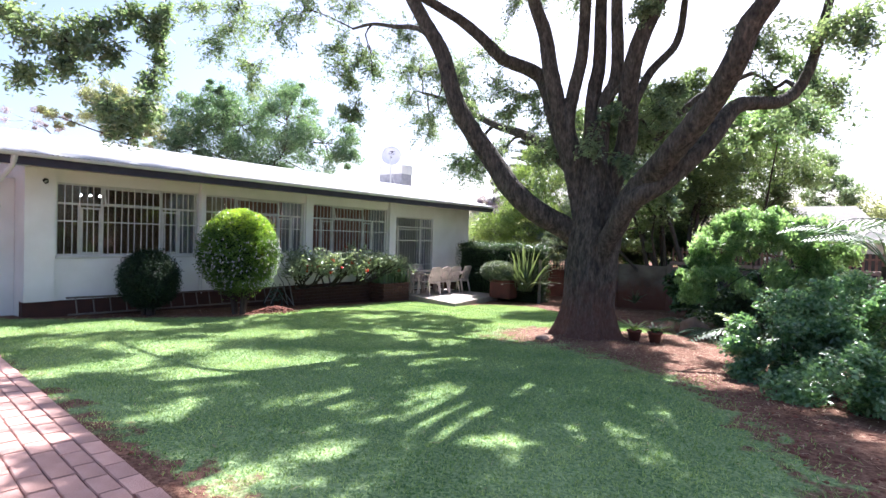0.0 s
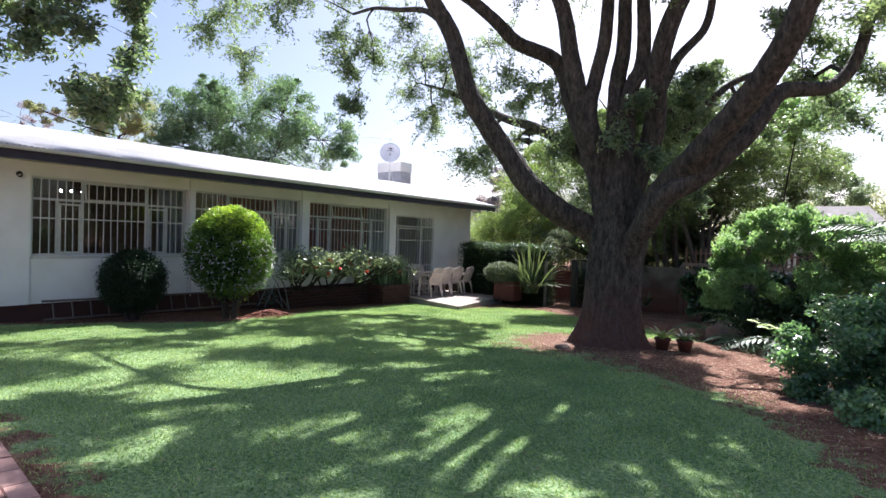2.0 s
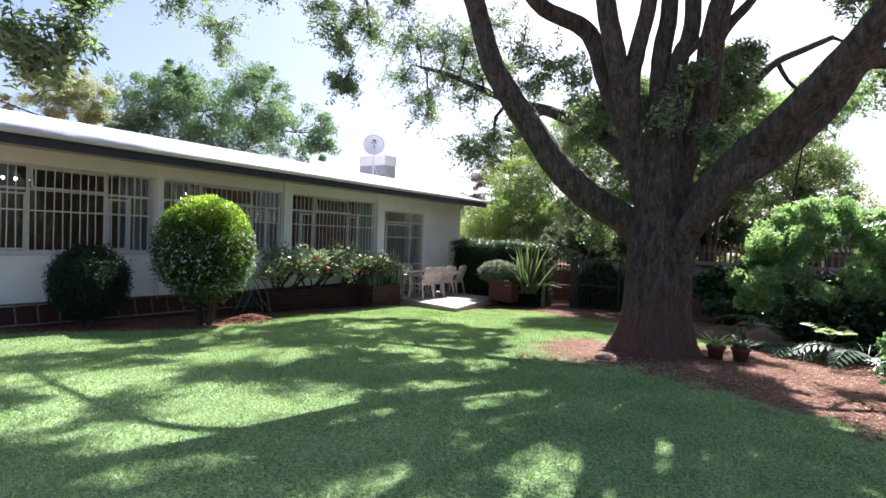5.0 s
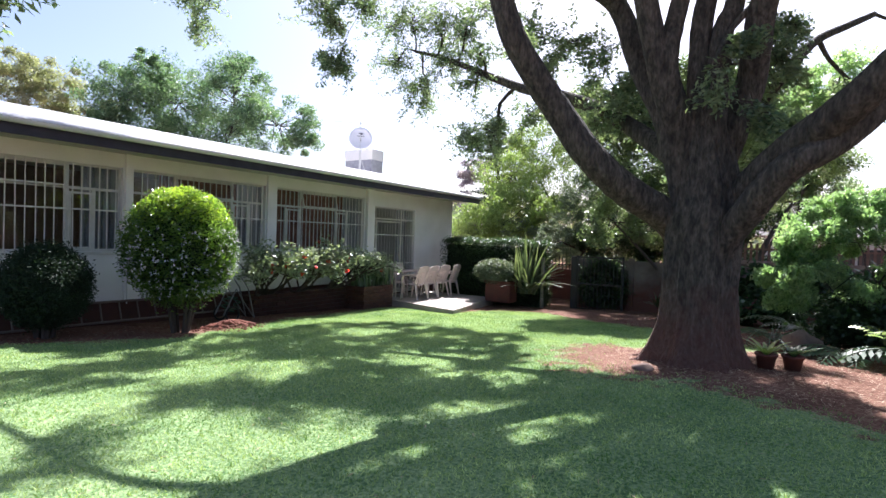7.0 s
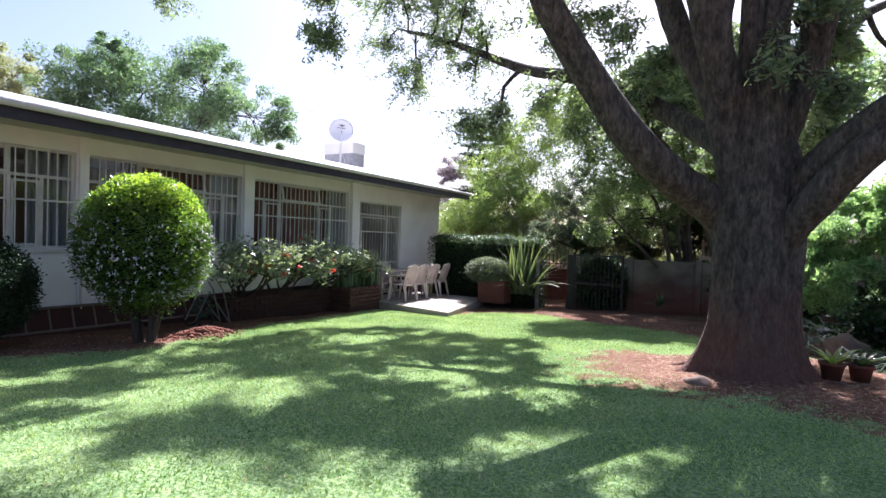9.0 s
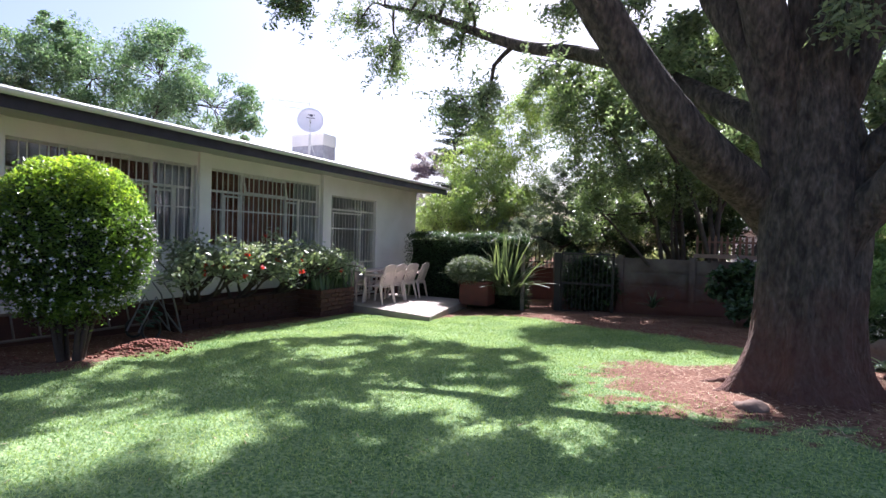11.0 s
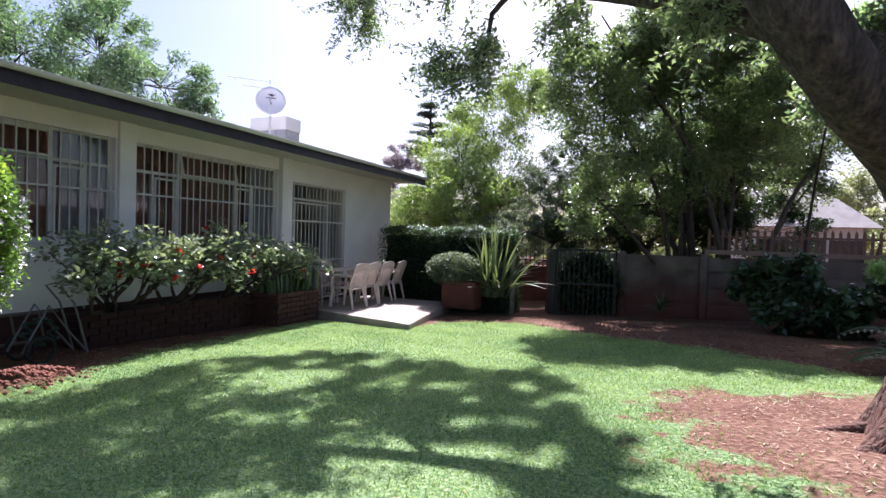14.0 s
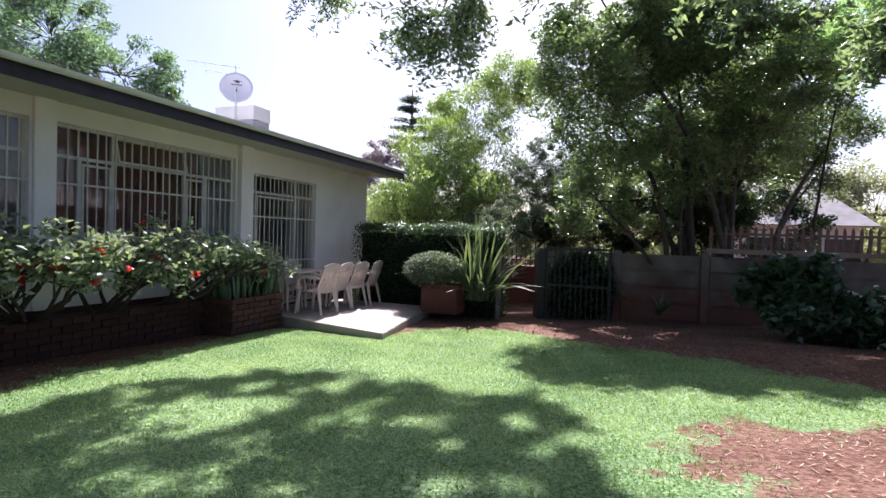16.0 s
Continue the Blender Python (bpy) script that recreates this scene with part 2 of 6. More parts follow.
def spline(points, step=0.15):
    """Catmull-Rom through points with values (x, y, z, r)."""
    P = [np.array(p, dtype=float) for p in points]
    P = [2 * P[0] - P[1]] + P + [2 * P[-1] - P[-2]]
    out = []
    for i in range(1, len(P) - 2):
        n = max(2, int(np.linalg.norm(P[i + 1][:3] - P[i][:3]) / step))
        for k in range(n):
            t = k / n
            out.append(0.5 * (2 * P[i] + (P[i + 1] - P[i - 1]) * t + (2 * P[i - 1] - 5 * P[i] + 4 * P[i + 1] - P[i + 2]) * t * t
                              + (3 * P[i] - P[i - 1] - 3 * P[i + 1] + P[i + 2]) * t ** 3))
    out.append(P[-2])
    return out


def leaves(name, centres, length, width, material, parent=None, label="", seed=1, droop=0.3, up=0.0):
    """One small folded blade of four corners at each centre."""
    rng = np.random.default_rng(seed)
    c = np.asarray(centres)
    n = len(c)
    d = rng.normal(size=(n, 3))
    d[:, 2] = d[:, 2] * 0.6 - droop + up
    d /= np.linalg.norm(d, axis=1)[:, None]
    s = np.cross(d, rng.normal(size=(n, 3)) * [0.5, 0.5, 1] + [0, 0, 0.6])
    s /= np.linalg.norm(s, axis=1)[:, None] + 1e-9
    nn = np.cross(s, d)
    L = (length * rng.uniform(0.6, 1.3, n))[:, None]
    W = (width * rng.uniform(0.7, 1.2, n))[:, None]
    v = np.empty((n, 4, 3))
    v[:, 0] = c - d * L / 2
    v[:, 1] = c + s * W / 2 + nn * W * 0.18
    v[:, 2] = c + d * L / 2
    v[:, 3] = c - s * W / 2 + nn * W * 0.18
    b = (np.arange(n) * 4)[:, None]
    f = np.concatenate([b + [[0, 1, 2]], b + [[0, 2, 3]]])
    return arrays(name, v.reshape(-1, 3), f, material, parent, label)


# ---- ground ----
def gz(x, y):
    far = np.maximum(np.asarray(y) - 18, 0)
    x, y = np.clip(x, -25, 12), np.clip(y, -8, 18)
    return 0.14 + 0.04 * x - 0.04 * y + far * 0.0


LAWN = [(-13.5, 1.35), (-11.2, 2.3), (-10.4, 3.6), (-9.7, 4.4), (-9.35, 5.5), (-9.7, 7.0), (-10.2, 8.2), (-10.35, 10.2), (-10.4, 11.75),
        (-8.6, 11.6), (-8.3, 12.6), (-7.1, 12.95), (-6.0, 12.3), (-5.2, 11.9), (-4.2, 11.3), (-3.0, 10.3), (-2.3, 9.5), (-3.0, 9.2), (-4.6, 8.7),
        (-4.75, 8.1), (-4.4, 7.1), (-3.8, 6.5), (-3.0, 6.45), (-2.12, 6.1), (-1.45, 5.65), (-0.85, 4.75), (-0.45, 4.1), (-0.05, 3.3), (0.3, 1.3)]


def lawn_mask(x, y):
    """Distance inside the lawn's edge in metres, below zero outside."""
    x, y = np.asarray(x, float), np.asarray(y, float)
    best, inside = np.full(x.shape, 1e9), np.zeros(x.shape, bool)
    for (ax, ay), (bx, by) in zip(LAWN, LAWN[1:] + LAWN[:1]):
        t = np.clip(((x - ax) * (bx - ax) + (y - ay) * (by - ay)) / ((bx - ax) ** 2 + (by - ay) ** 2), 0, 1)
        best = np.minimum(best, np.hypot(x - ax - t * (bx - ax), y - ay - t * (by - ay)))
        cross = ((ay > y) != (by > y)) & (x < (bx - ax) * (y - ay) / (by - ay + 1e-12) + ax)
        inside ^= cross
    return np.where(inside, best, -best)


def bumps(x, y):
    return 0.018 * np.sin(x * 1.7 + 0.6 * y) * np.cos(y * 1.3 - 0.4 * x) + 0.007 * np.sin(5.1 * x) * np.sin(4.3 * y + 1)


def make_ground():
    xs = np.concatenate([[-300, -120, -60, -30, -20, -16], np.arange(-14, 4.01, 0.1), [6, 10, 20, 40, 120, 300]])
    ys = np.concatenate([[-300, -100, -40, -15, -6], np.arange(-3, 18.01, 0.1), [20, 25, 35, 60, 120, 400]])
    X, Y = np.meshgrid(xs, ys)
    Z = gz(X, Y) + bumps(X, Y)
    r = np.hypot(X + 3.1, Y - 7.6)
    Z = Z + 0.10 * np.exp(-(r / 1.1) ** 2)
    v = np.stack([X, Y, Z], -1).reshape(-1, 3)
    nx, ny = len(xs), len(ys)
    i = (np.arange(ny - 1)[:, None] * nx + np.arange(nx - 1)[None, :]).ravel()
    f = np.stack([i, i + 1, i + nx + 1, i + nx], -1)
    m = bpy.data.materials.new("lawn_and_soil")
    m.use_nodes = True
    n, l = m.node_tree.nodes, m.node_tree.links
    b = n["Principled BSDF"]
    b.inputs["Roughness"].default_value, b.inputs["Specular IOR Level"].default_value = 0.95, 0.04
    co, at = n.new("ShaderNodeTexCoord"), n.new("ShaderNodeAttribute")
    at.attribute_name = "lawn"
    def noise_(scale, detail=6):
        k = n.new("ShaderNodeTexNoise")
        k.inputs["Scale"].default_value, k.inputs["Detail"].default_value = scale, detail
        l.new(co.outputs["Object"], k.inputs[0])
        return k.outputs[0]
    def ramp_(src, a, c, p=0.35, q=0.65):
        k = n.new("ShaderNodeValToRGB")
        k.color_ramp.elements[0].position, k.color_ramp.elements[1].position = p, q
        k.color_ramp.elements[0].color, k.color_ramp.elements[1].color = (*a, 1), (*c, 1)
        l.new(src, k.inputs[0])
        return k.outputs[0]
    def mix_(fac, a, c, mode="MIX"):
        k = n.new("ShaderNodeMixRGB")
        k.blend_type = mode
        if isinstance(fac, float):
            k.inputs[0].default_value = fac
        else:
            l.new(fac, k.inputs[0])
        l.new(a, k.inputs[1]), l.new(c, k.inputs[2])
        return k.outputs[0]
    grass = mix_(0.5, ramp_(noise_(1.1), (0.075, 0.165, 0.06), (0.20, 0.31, 0.14)), ramp_(noise_(45), (0.020, 0.072, 0.018), (0.38, 0.46, 0.23)))
    soil = mix_(0.5, ramp_(noise_(2.2), (0.10, 0.043, 0.032), (0.20, 0.108, 0.078)), ramp_(noise_(30), (0.05, 0.022, 0.016), (0.28, 0.18, 0.125)))
    add = n.new("ShaderNodeMath")
    add.operation = "MULTIPLY_ADD"
    add.inputs[1].default_value, add.inputs[2].default_value = 1.7, -0.85
    l.new(noise_(4.5, 12), add.inputs[0])
    s = n.new("ShaderNodeMath")
    s.operation = "ADD"
    l.new(add.outputs[0], s.inputs[0]), l.new(at.outputs["Fac"], s.inputs[1])
    edge = ramp_(s.outputs[0], (0, 0, 0), (1, 1, 1), 0.42, 0.58)
    l.new(mix_(edge, soil, grass), b.inputs["Base Color"])
    bp = n.new("ShaderNodeBump")
    bp.inputs["Strength"].default_value, bp.inputs["Distance"].default_value = 0.8, 0.03
    l.new(noise_(38), bp.inputs["Height"]), l.new(bp.outputs[0], b.inputs["Normal"])
    ob = arrays("ground", v, f, m, smooth=True)
    a = ob.data.attributes.new("lawn", "FLOAT", "POINT")
    a.data.foreach_set("value", np.clip(0.5 + lawn_mask(X, Y) * np.where(lawn_mask(X, Y) > 0, 1.2 - 0.8 * np.exp(-(((X + 4.3) / 1.3) ** 2 + ((Y - 6.9) / 1.6) ** 2)), 1.2), 0, 1).ravel().astype(np.float32))
    return tagged(ob, "gently sloping garden ground, mown green lawn with bare red soil beds", "ground", kind="structure")


make_ground()


def make_grass():
    rng = np.random.default_rng(5)
    n = 430000
    x, y = rng.uniform(-11.3, 0.3, n), rng.uniform(1.2, 13, n)
    keep = (lawn_mask(x, y) + rng.normal(size=n) * (0.10 + 0.16 * np.clip((x + 5.5) / 1.5, 0, 1) * np.clip((9.5 - y) / 1.5, 0, 1)) > 0.02) & (np.hypot(x + 3.1, y - 7.6) > 0.7)
    x, y = x[keep], y[keep]
    n = len(x)
    z = gz(x, y) + bumps(x, y) + 0.10 * np.exp(-(np.hypot(x + 3.1, y - 7.6) / 1.1) ** 2) - 0.004
    a = rng.uniform(0, 2 * math.pi, n)
    h, w = rng.uniform(0.010, 0.028, n), rng.uniform(0.003, 0.0065, n)
    t = rng.normal(size=(n, 2)) * 0.014
    v = np.empty((n, 3, 3))
    v[:, 0] = np.stack([x - np.cos(a) * w, y - np.sin(a) * w, z], -1)
    v[:, 1] = np.stack([x + np.cos(a) * w, y + np.sin(a) * w, z], -1)
    v[:, 2] = np.stack([x + t[:, 0], y + t[:, 1], z + h], -1)
    f = np.arange(n * 3).reshape(-1, 3)
    m = leaf_mat("grass_blades", (0.055, 0.16, 0.042), (0.51, 0.60, 0.28), 0.85, 0.3, 1.0, 0.02)
    ob = arrays("grass", v.reshape(-1, 3), f, m)
    tagged(ob, "short mown green lawn grass blades", "grass", kind="stuff")


make_grass()


# ---- house ----
WX = -11.44
Y0, Y1 = 2.62, 16.12
ZT = 2.30
house = new("house")
house.location = (WX, 9.0, -0.5)
bpy.context.view_layer.update()
tagged(house, "long white plastered bungalow with low corrugated metal roof and barred windows", "house")


def under(ob, parent):
    ob.parent = parent
    ob.matrix_parent_inverse = parent.matrix_world.inverted()
    return ob


def hole_wall(name, holes, y0, y1, z0, z1, xo, thick, material):
    """A wall along y with its front at xo, cut by openings (y0, y1, z0, z1)."""
    bm = bmesh.new()
    ys = sorted({y0, y1, *[h[0] for h in holes], *[h[1] for h in holes]})
    for a, b in zip(ys, ys[1:]):
        z = z0
        for h in sorted((h for h in holes if h[0] <= a + 1e-6 and h[1] >= b - 1e-6), key=lambda q: q[2]):
            if h[2] > z + 1e-6:
                box(bm, xo - thick, xo, a, b, z, h[2])
            z = h[3]
        if z1 > z + 1e-6:
            box(bm, xo - thick, xo, a, b, z, z1)
    bmesh.ops.remove_doubles(bm, verts=bm.verts, dist=1e-5)
    return tagged(under(part(name, bm, material), house), "", kind="structure")


SILL, HEAD = 0.66, 2.02
WINS = [(3.10, 5.73), (5.90, 8.57), (8.86, 11.71)]
DOOR = (12.06, 14.00, -0.50, 1.84)
hole_wall("wall_east", [(a, b, SILL, HEAD) for a, b in WINS] + [DOOR], Y0, Y1, -0.16, ZT + 0.1, WX, 0.24, WALL)
hole_wall("plinth_wall", [(DOOR[0], DOOR[1], DOOR[2], -0.16)], Y0, Y1, -1.3, -0.16, WX - 0.015, 0.22, PLINTH)
for nm, x0, x1, ya, yb in (("wall_north", -19.5, WX - 0.24, Y1 - 0.24, Y1), ("wall_south", -19.5, WX - 0.24, Y0, Y0 + 0.24), ("wall_west", -19.74, -19.5, Y0, Y1)):
    o = solid(nm, x0, x1, ya, yb, -1.3, ZT + 0.1, WALL)
    tagged(under(o, house), kind="structure")
for a, b in ((Y0, 3.07), (5.755, 5.875), (8.595, 8.835), (11.74, 12.03)):
    bm = bmesh.new()
    box(bm, WX + 0.001, WX + 0.05 if b < 11 else WX + 0.10, a, b, -0.16, ZT, bevel=0.006)
    under(part("pier", bm, WALL), house)
tagged(solid("floor", -19.5, WX - 0.24, Y0 + 0.24, Y1 - 0.24, -0.56, -0.48, mat("floorboards", (0.18, 0.10, 0.06), 0.4)), "dark wooden floor", "floor", kind="structure")
tagged(solid("ceiling", -19.5, WX - 0.24, Y0 + 0.24, Y1 - 0.24, ZT + 0.02, ZT + 0.09, WALL), "plain white ceiling", "ceiling", kind="structure")
tagged(solid("wall_inner", -16.2, -16.05, Y0 + 0.24, Y1 - 0.24, -0.48, ZT + 0.02, mat("inner_wall", (0.35, 0.27, 0.2), 0.8)), "inner wall", "wall", kind="structure")


def window(i, y0, y1, z0, z1, bars, splits, rail, casements=(), vent=None):
    """A steel window: outer frame, transom, side casements, a top light that stands ajar, and bars before it."""
    root = new("window_%d" % i)
    root.location = (WX - 0.05, (y0 + y1) / 2, z0)
    bpy.context.view_layer.update()
    tagged(root, "white steel-framed window behind white burglar bars", "window", "house windows", "structure")
    x, w, t = WX - 0.10, y1 - y0, 0.035
    at = lambda q: y0 + w * q
    bm = bmesh.new()
    for q in (y0, y1 - t):
        box(bm, x - 0.02, x + 0.03, q, q + t, z0, z1)
    for z in (z0, z1 - t):
        box(bm, x - 0.02, x + 0.03, y0 + t, y1 - t, z, z + t)
    box(bm, x - 0.02, x + 0.03, y0 + t, y1 - t, rail - 0.02, rail + 0.02)
    for s in splits:
        box(bm, x - 0.02, x + 0.03, at(s) - 0.022, at(s) + 0.022, z0 + t, rail - 0.02)
    for s in vent or splits:
        box(bm, x - 0.02, x + 0.03, at(s) - 0.018, at(s) + 0.018, rail + 0.02, z1 - t)
    under(part("window_frame", bm, STEEL), root)
    bm = bmesh.new()
    box(bm, WX - 0.06, WX + 0.03, y0 - 0.012, y1 + 0.012, z0 - 0.05, z0 - 0.002, bevel=0.004)
    under(part("window_sill", bm, STEEL), root)
    edges = [0.0] + list(splits) + [1.0]
    for a, b in zip(edges, edges[1:]):
        ya, yb = at(a) + 0.024, at(b) - 0.024
        p = under(solid("pane", x - 0.002, x + 0.002, ya, yb, z0 + t, rail - 0.02, GLASSM), root)
        p.visible_shadow = False
        if (a, b) in casements:
            bm = bmesh.new()
            for q in (ya, yb - 0.03):
                box(bm, x + 0.004, x + 0.038, q, q + 0.03, z0 + t + 0.004, rail - 0.06)
            for z in (z0 + t + 0.004, rail - 0.09):
                box(bm, x + 0.004, x + 0.038, ya + 0.03, yb - 0.03, z, z + 0.03)
            under(part("casement", bm, STEEL), root)
            bm = bmesh.new()
            box(bm, x + 0.039, x + 0.055, yb - 0.024, yb - 0.010, (z0 + rail) / 2 - 0.06, (z0 + rail) / 2 + 0.05, bevel=0.003)
            under(part("stay_handle", bm, STEEL), root)
    tops = [0.0] + list(vent or splits) + [1.0]
    for a, b in zip(tops, tops[1:]):
        tilted = vent and (a, b) == tuple(vent)
        ya, yb, za, zb = at(a) + 0.02, at(b) - 0.02, rail + 0.022, z1 - t - 0.002
        m = Matrix.Translation((x + 0.034, 0, zb)) @ pose(0, 0, 0, 0, -13, 0) @ Matrix.Translation((-x - 0.034, 0, -zb)) if tilted else None
        bm = bmesh.new()
        box(bm, x - 0.002, x + 0.002, ya, yb, za, zb, m)
        p = under(part("pane", bm, GLASSM), root)
        p.visible_shadow = False
        if tilted:
            bm = bmesh.new()
            for q in (ya, yb - 0.028):
                box(bm, x + 0.004, x + 0.034, q, q + 0.028, za - 0.02, zb, m)
            for z in (za - 0.02, zb - 0.028):
                box(bm, x + 0.004, x + 0.034, ya + 0.028, yb - 0.028, z, z + 0.028, m)
            under(part("top_light", bm, STEEL), root)
    n = int(w / 0.115)
    rr = random.Random(i)
    for k in range(1, n):
        yy = at(k / n) + rr.uniform(-0.006, 0.006)
        lean = rr.uniform(-0.010, 0.010)
        bm = bmesh.new()
        for v in box(bm, WX + 0.006, WX + 0.020, yy - 0.0065, yy + 0.0065, z0 + 0.01, z1 - 0.01):
            v.co.y += lean * (v.co.z - z0) / (z1 - z0)
        under(part("bar", bm, STEEL), root)
    for z in bars:
        under(solid("cross_bar", WX + 0.021, WX + 0.029, y0 + 0.004, y1 - 0.004, z - 0.012, z + 0.012, STEEL), root)
    return root


window(1, *WINS[0], SILL, HEAD, (1.31,), (0.145, 0.29, 0.71, 0.85), 1.64, ((0.145, 0.29), (0.71, 0.85)), (0.29, 0.71))
window(2, *WINS[1], SILL, HEAD, (1.31,), (0.145, 0.28, 0.72, 0.87), 1.64, ((0.145, 0.28), (0.72, 0.87)), (0.28, 0.72))
window(3, *WINS[2], SILL, HEAD, (1.31,), (0.11, 0.26, 0.66, 0.80), 1.64, ((0.11, 0.26), (0.66, 0.80)), (0.26, 0.66))
window(4, DOOR[0], DOOR[1], DOOR[2], DOOR[3], (1.08, 0.28), (0.11, 0.70), 1.52, ((0.11, 0.70),))


def roof():
    ye0, ye1 = 2.05, 16.45
    xe, ze, xr, zr = -10.62, 2.40, -14.6, 3.30
    xb, zb = -20.3, 2.1
    pitch = 0.076
    n = int((ye1 - ye0) / pitch)
    steps = n * 6
    V, F = [], []
    for i in range(steps + 1):
        y = ye0 + (ye1 - ye0) * i / steps
        w = 0.009 * math.cos(2 * math.pi * i / 6)
        for x, z in ((xe, ze), (xr, zr), (xb, zb)):
            V.append((x, y, z + w + 0.012))
        for x, z in ((xe, ze), (xr, zr), (xb, zb)):
            V.append((x, y, z + w))
    for i in range(steps):
        a, b = i * 6, i * 6 + 6
        for j in (0, 1):
            F += [(a + j, b + j, b + j + 1, a + j + 1), (a + 3 + j, a + 4 + j, b + 4 + j, b + 3 + j)]
        F.append((a, a + 3, b + 3, b))
        F.append((a + 2, b + 2, b + 5, a + 5))
    o = arrays("roof", V, F, ROOF)
    under(o, house)
    tagged(o, "white-painted corrugated metal roof", kind="structure")
    under(solid("fascia_board", xe + 0.002, xe + 0.032, ye0, ye1, ze - 0.205, ze - 0.02, FASCIA), house)
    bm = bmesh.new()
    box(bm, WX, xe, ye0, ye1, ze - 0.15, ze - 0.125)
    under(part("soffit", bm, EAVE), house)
    bm = bmesh.new()
    for s, (xa, za), (xc, zc) in ((0, (xe, ze), (xr, zr)), (1, (xr, zr), (xb, zb))):
        for yy in (ye1 - 0.03, ye0):
            bm = bmesh.new()
            vs = [bm.verts.new(q) for q in ((xa, yy, za - 0.16), (xc, yy, zc - 0.16), (xc, yy, zc - 0.01), (xa, yy, za - 0.01),
                                            (xa, yy + 0.03, za - 0.16), (xc, yy + 0.03, zc - 0.16), (xc, yy + 0.03, zc - 0.01), (xa, yy + 0.03, za - 0.01))]
            for q in ((0, 1, 2, 3), (7, 6, 5, 4), (0, 4, 5, 1), (1, 5, 6, 2), (2, 6, 7, 3), (3, 7, 4, 0)):
                bm.faces.new([vs[k] for k in q])
            under(part("barge_board", bm, FASCIA), house)
    for yy in (Y0 + 0.05, Y1 - 0.2):
        bm = bmesh.new()
        vs = [bm.verts.new(q) for q in ((-11.5, yy, ZT + 0.1), (xr, yy, zr - 0.03), (-19.6, yy, ZT - 0.05), (-11.5, yy + 0.12, ZT + 0.1), (xr, yy + 0.12, zr - 0.03), (-19.6, yy + 0.12, ZT - 0.05))]
        for q in ((0, 1, 2), (5, 4, 3), (0, 3, 4, 1), (1, 4, 5, 2), (2, 5, 3, 0)):
            bm.faces.new([vs[k] for k in q])
        under(part("gable", bm, WALL), house)
    bm = bmesh.new()
    for k in range(12):
        a0, a1 = math.pi * k / 12, math.pi * (k + 1) / 12
        for rr, sgn in ((0.055, 1), (0.050, -1)):
            q = [(xe + 0.092 - rr * math.cos(a0), ze - 0.02 - rr * math.sin(a0)), (xe + 0.092 - rr * math.cos(a1), ze - 0.02 - rr * math.sin(a1))]
            f = [bm.verts.new((q[0][0], ye0, q[0][1])), bm.verts.new((q[1][0], ye0, q[1][1])), bm.verts.new((q[1][0], ye1, q[1][1])), bm.verts.new((q[0][0], ye1, q[0][1]))]
            bm.faces.new(f[::sgn])
    under(part("gutter", bm, GUTTER), house)


roof()


def chimney():
    root = new("chimney")
    root.location = (-15.6, 16.4, 3.0)
    bpy.context.view_layer.update()
    tagged(root, "squat white and grey plastered chimney on the roof", "chimney")
    bm = bmesh.new()
    box(bm, -16.25, -14.95, 16.08, 16.72, 2.2, 3.84, bevel=0.01)
    under(part("stack", bm, mat("grey_plaster", (0.42, 0.42, 0.46), 0.8)), root)
    bm = bmesh.new()
    box(bm, -16.27, -14.93, 16.06, 16.74, 3.842, 4.22, bevel=0.012)
    under(part("cap", bm, WALL), root)


chimney()

# ---- slab, pavers, walls ----
bm = bmesh.new()
for v in box(bm, WX + 0.01, -8.43, 11.38, 14.45, -1.2, -0.585, bevel=0.01):
    back = (v.co.y - 11.38) / 3.07
    v.co.x -= 0.55 * back * (v.co.x - WX) / 3.0
    v.co.y += 0.235 * (-8.43 - v.co.x) * (1 - back)
tagged(part("pavement_patio", bm, CONCRETE), "low pale concrete patio slab at the foot of the house", "patio", kind="structure")


def precast_wall():
    root = new("precast_wall")
    root.location = (-5.0, 15.4, -0.7)
    bpy.context.view_layer.update()
    tagged(root, "weathered precast concrete garden wall of posts and stacked slabs", "wall", kind="structure")
    x = -7.0
    while x < 8:
        bm = bmesh.new()
        box(bm, x - 0.07, x + 0.07, 15.33, 15.48, -1.4, 0.66, bevel=0.012)
        under(part("post", bm, PANELC), root)
        for k in range(5):
            z = -0.92 + k * 0.305
            top = z + 0.288
            bm = bmesh.new()
            box(bm, x + 0.06, x + 1.46, 15.365, 15.425, z, top, bevel=0.026)
            box(bm, x + 0.05, x + 1.47, 15.398, 15.412, z - 0.0045, top + 0.0125)
            under(part("panel", bm, PANELC), root)
        x += 1.52


precast_wall()


def group_root(name, at, label, category, group=""):
    root = new(name)
    root.location = at
    bpy.context.view_layer.update()
    return tagged(root, label, category, group)


def ground_z(x, y):
    return float(gz(x, y) + bumps(x, y) + 0.10 * math.exp(-(math.hypot(x + 3.1, y - 7.6) / 1.1) ** 2))


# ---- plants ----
# Near-black colour that paints the shade deep inside hedge and shrubs.
HEDGE_SHADE = mat("hedge_inside_shade", (0.012, 0.022, 0.01), 0.9, None, 8, 60, 1.0, relief=0.05)


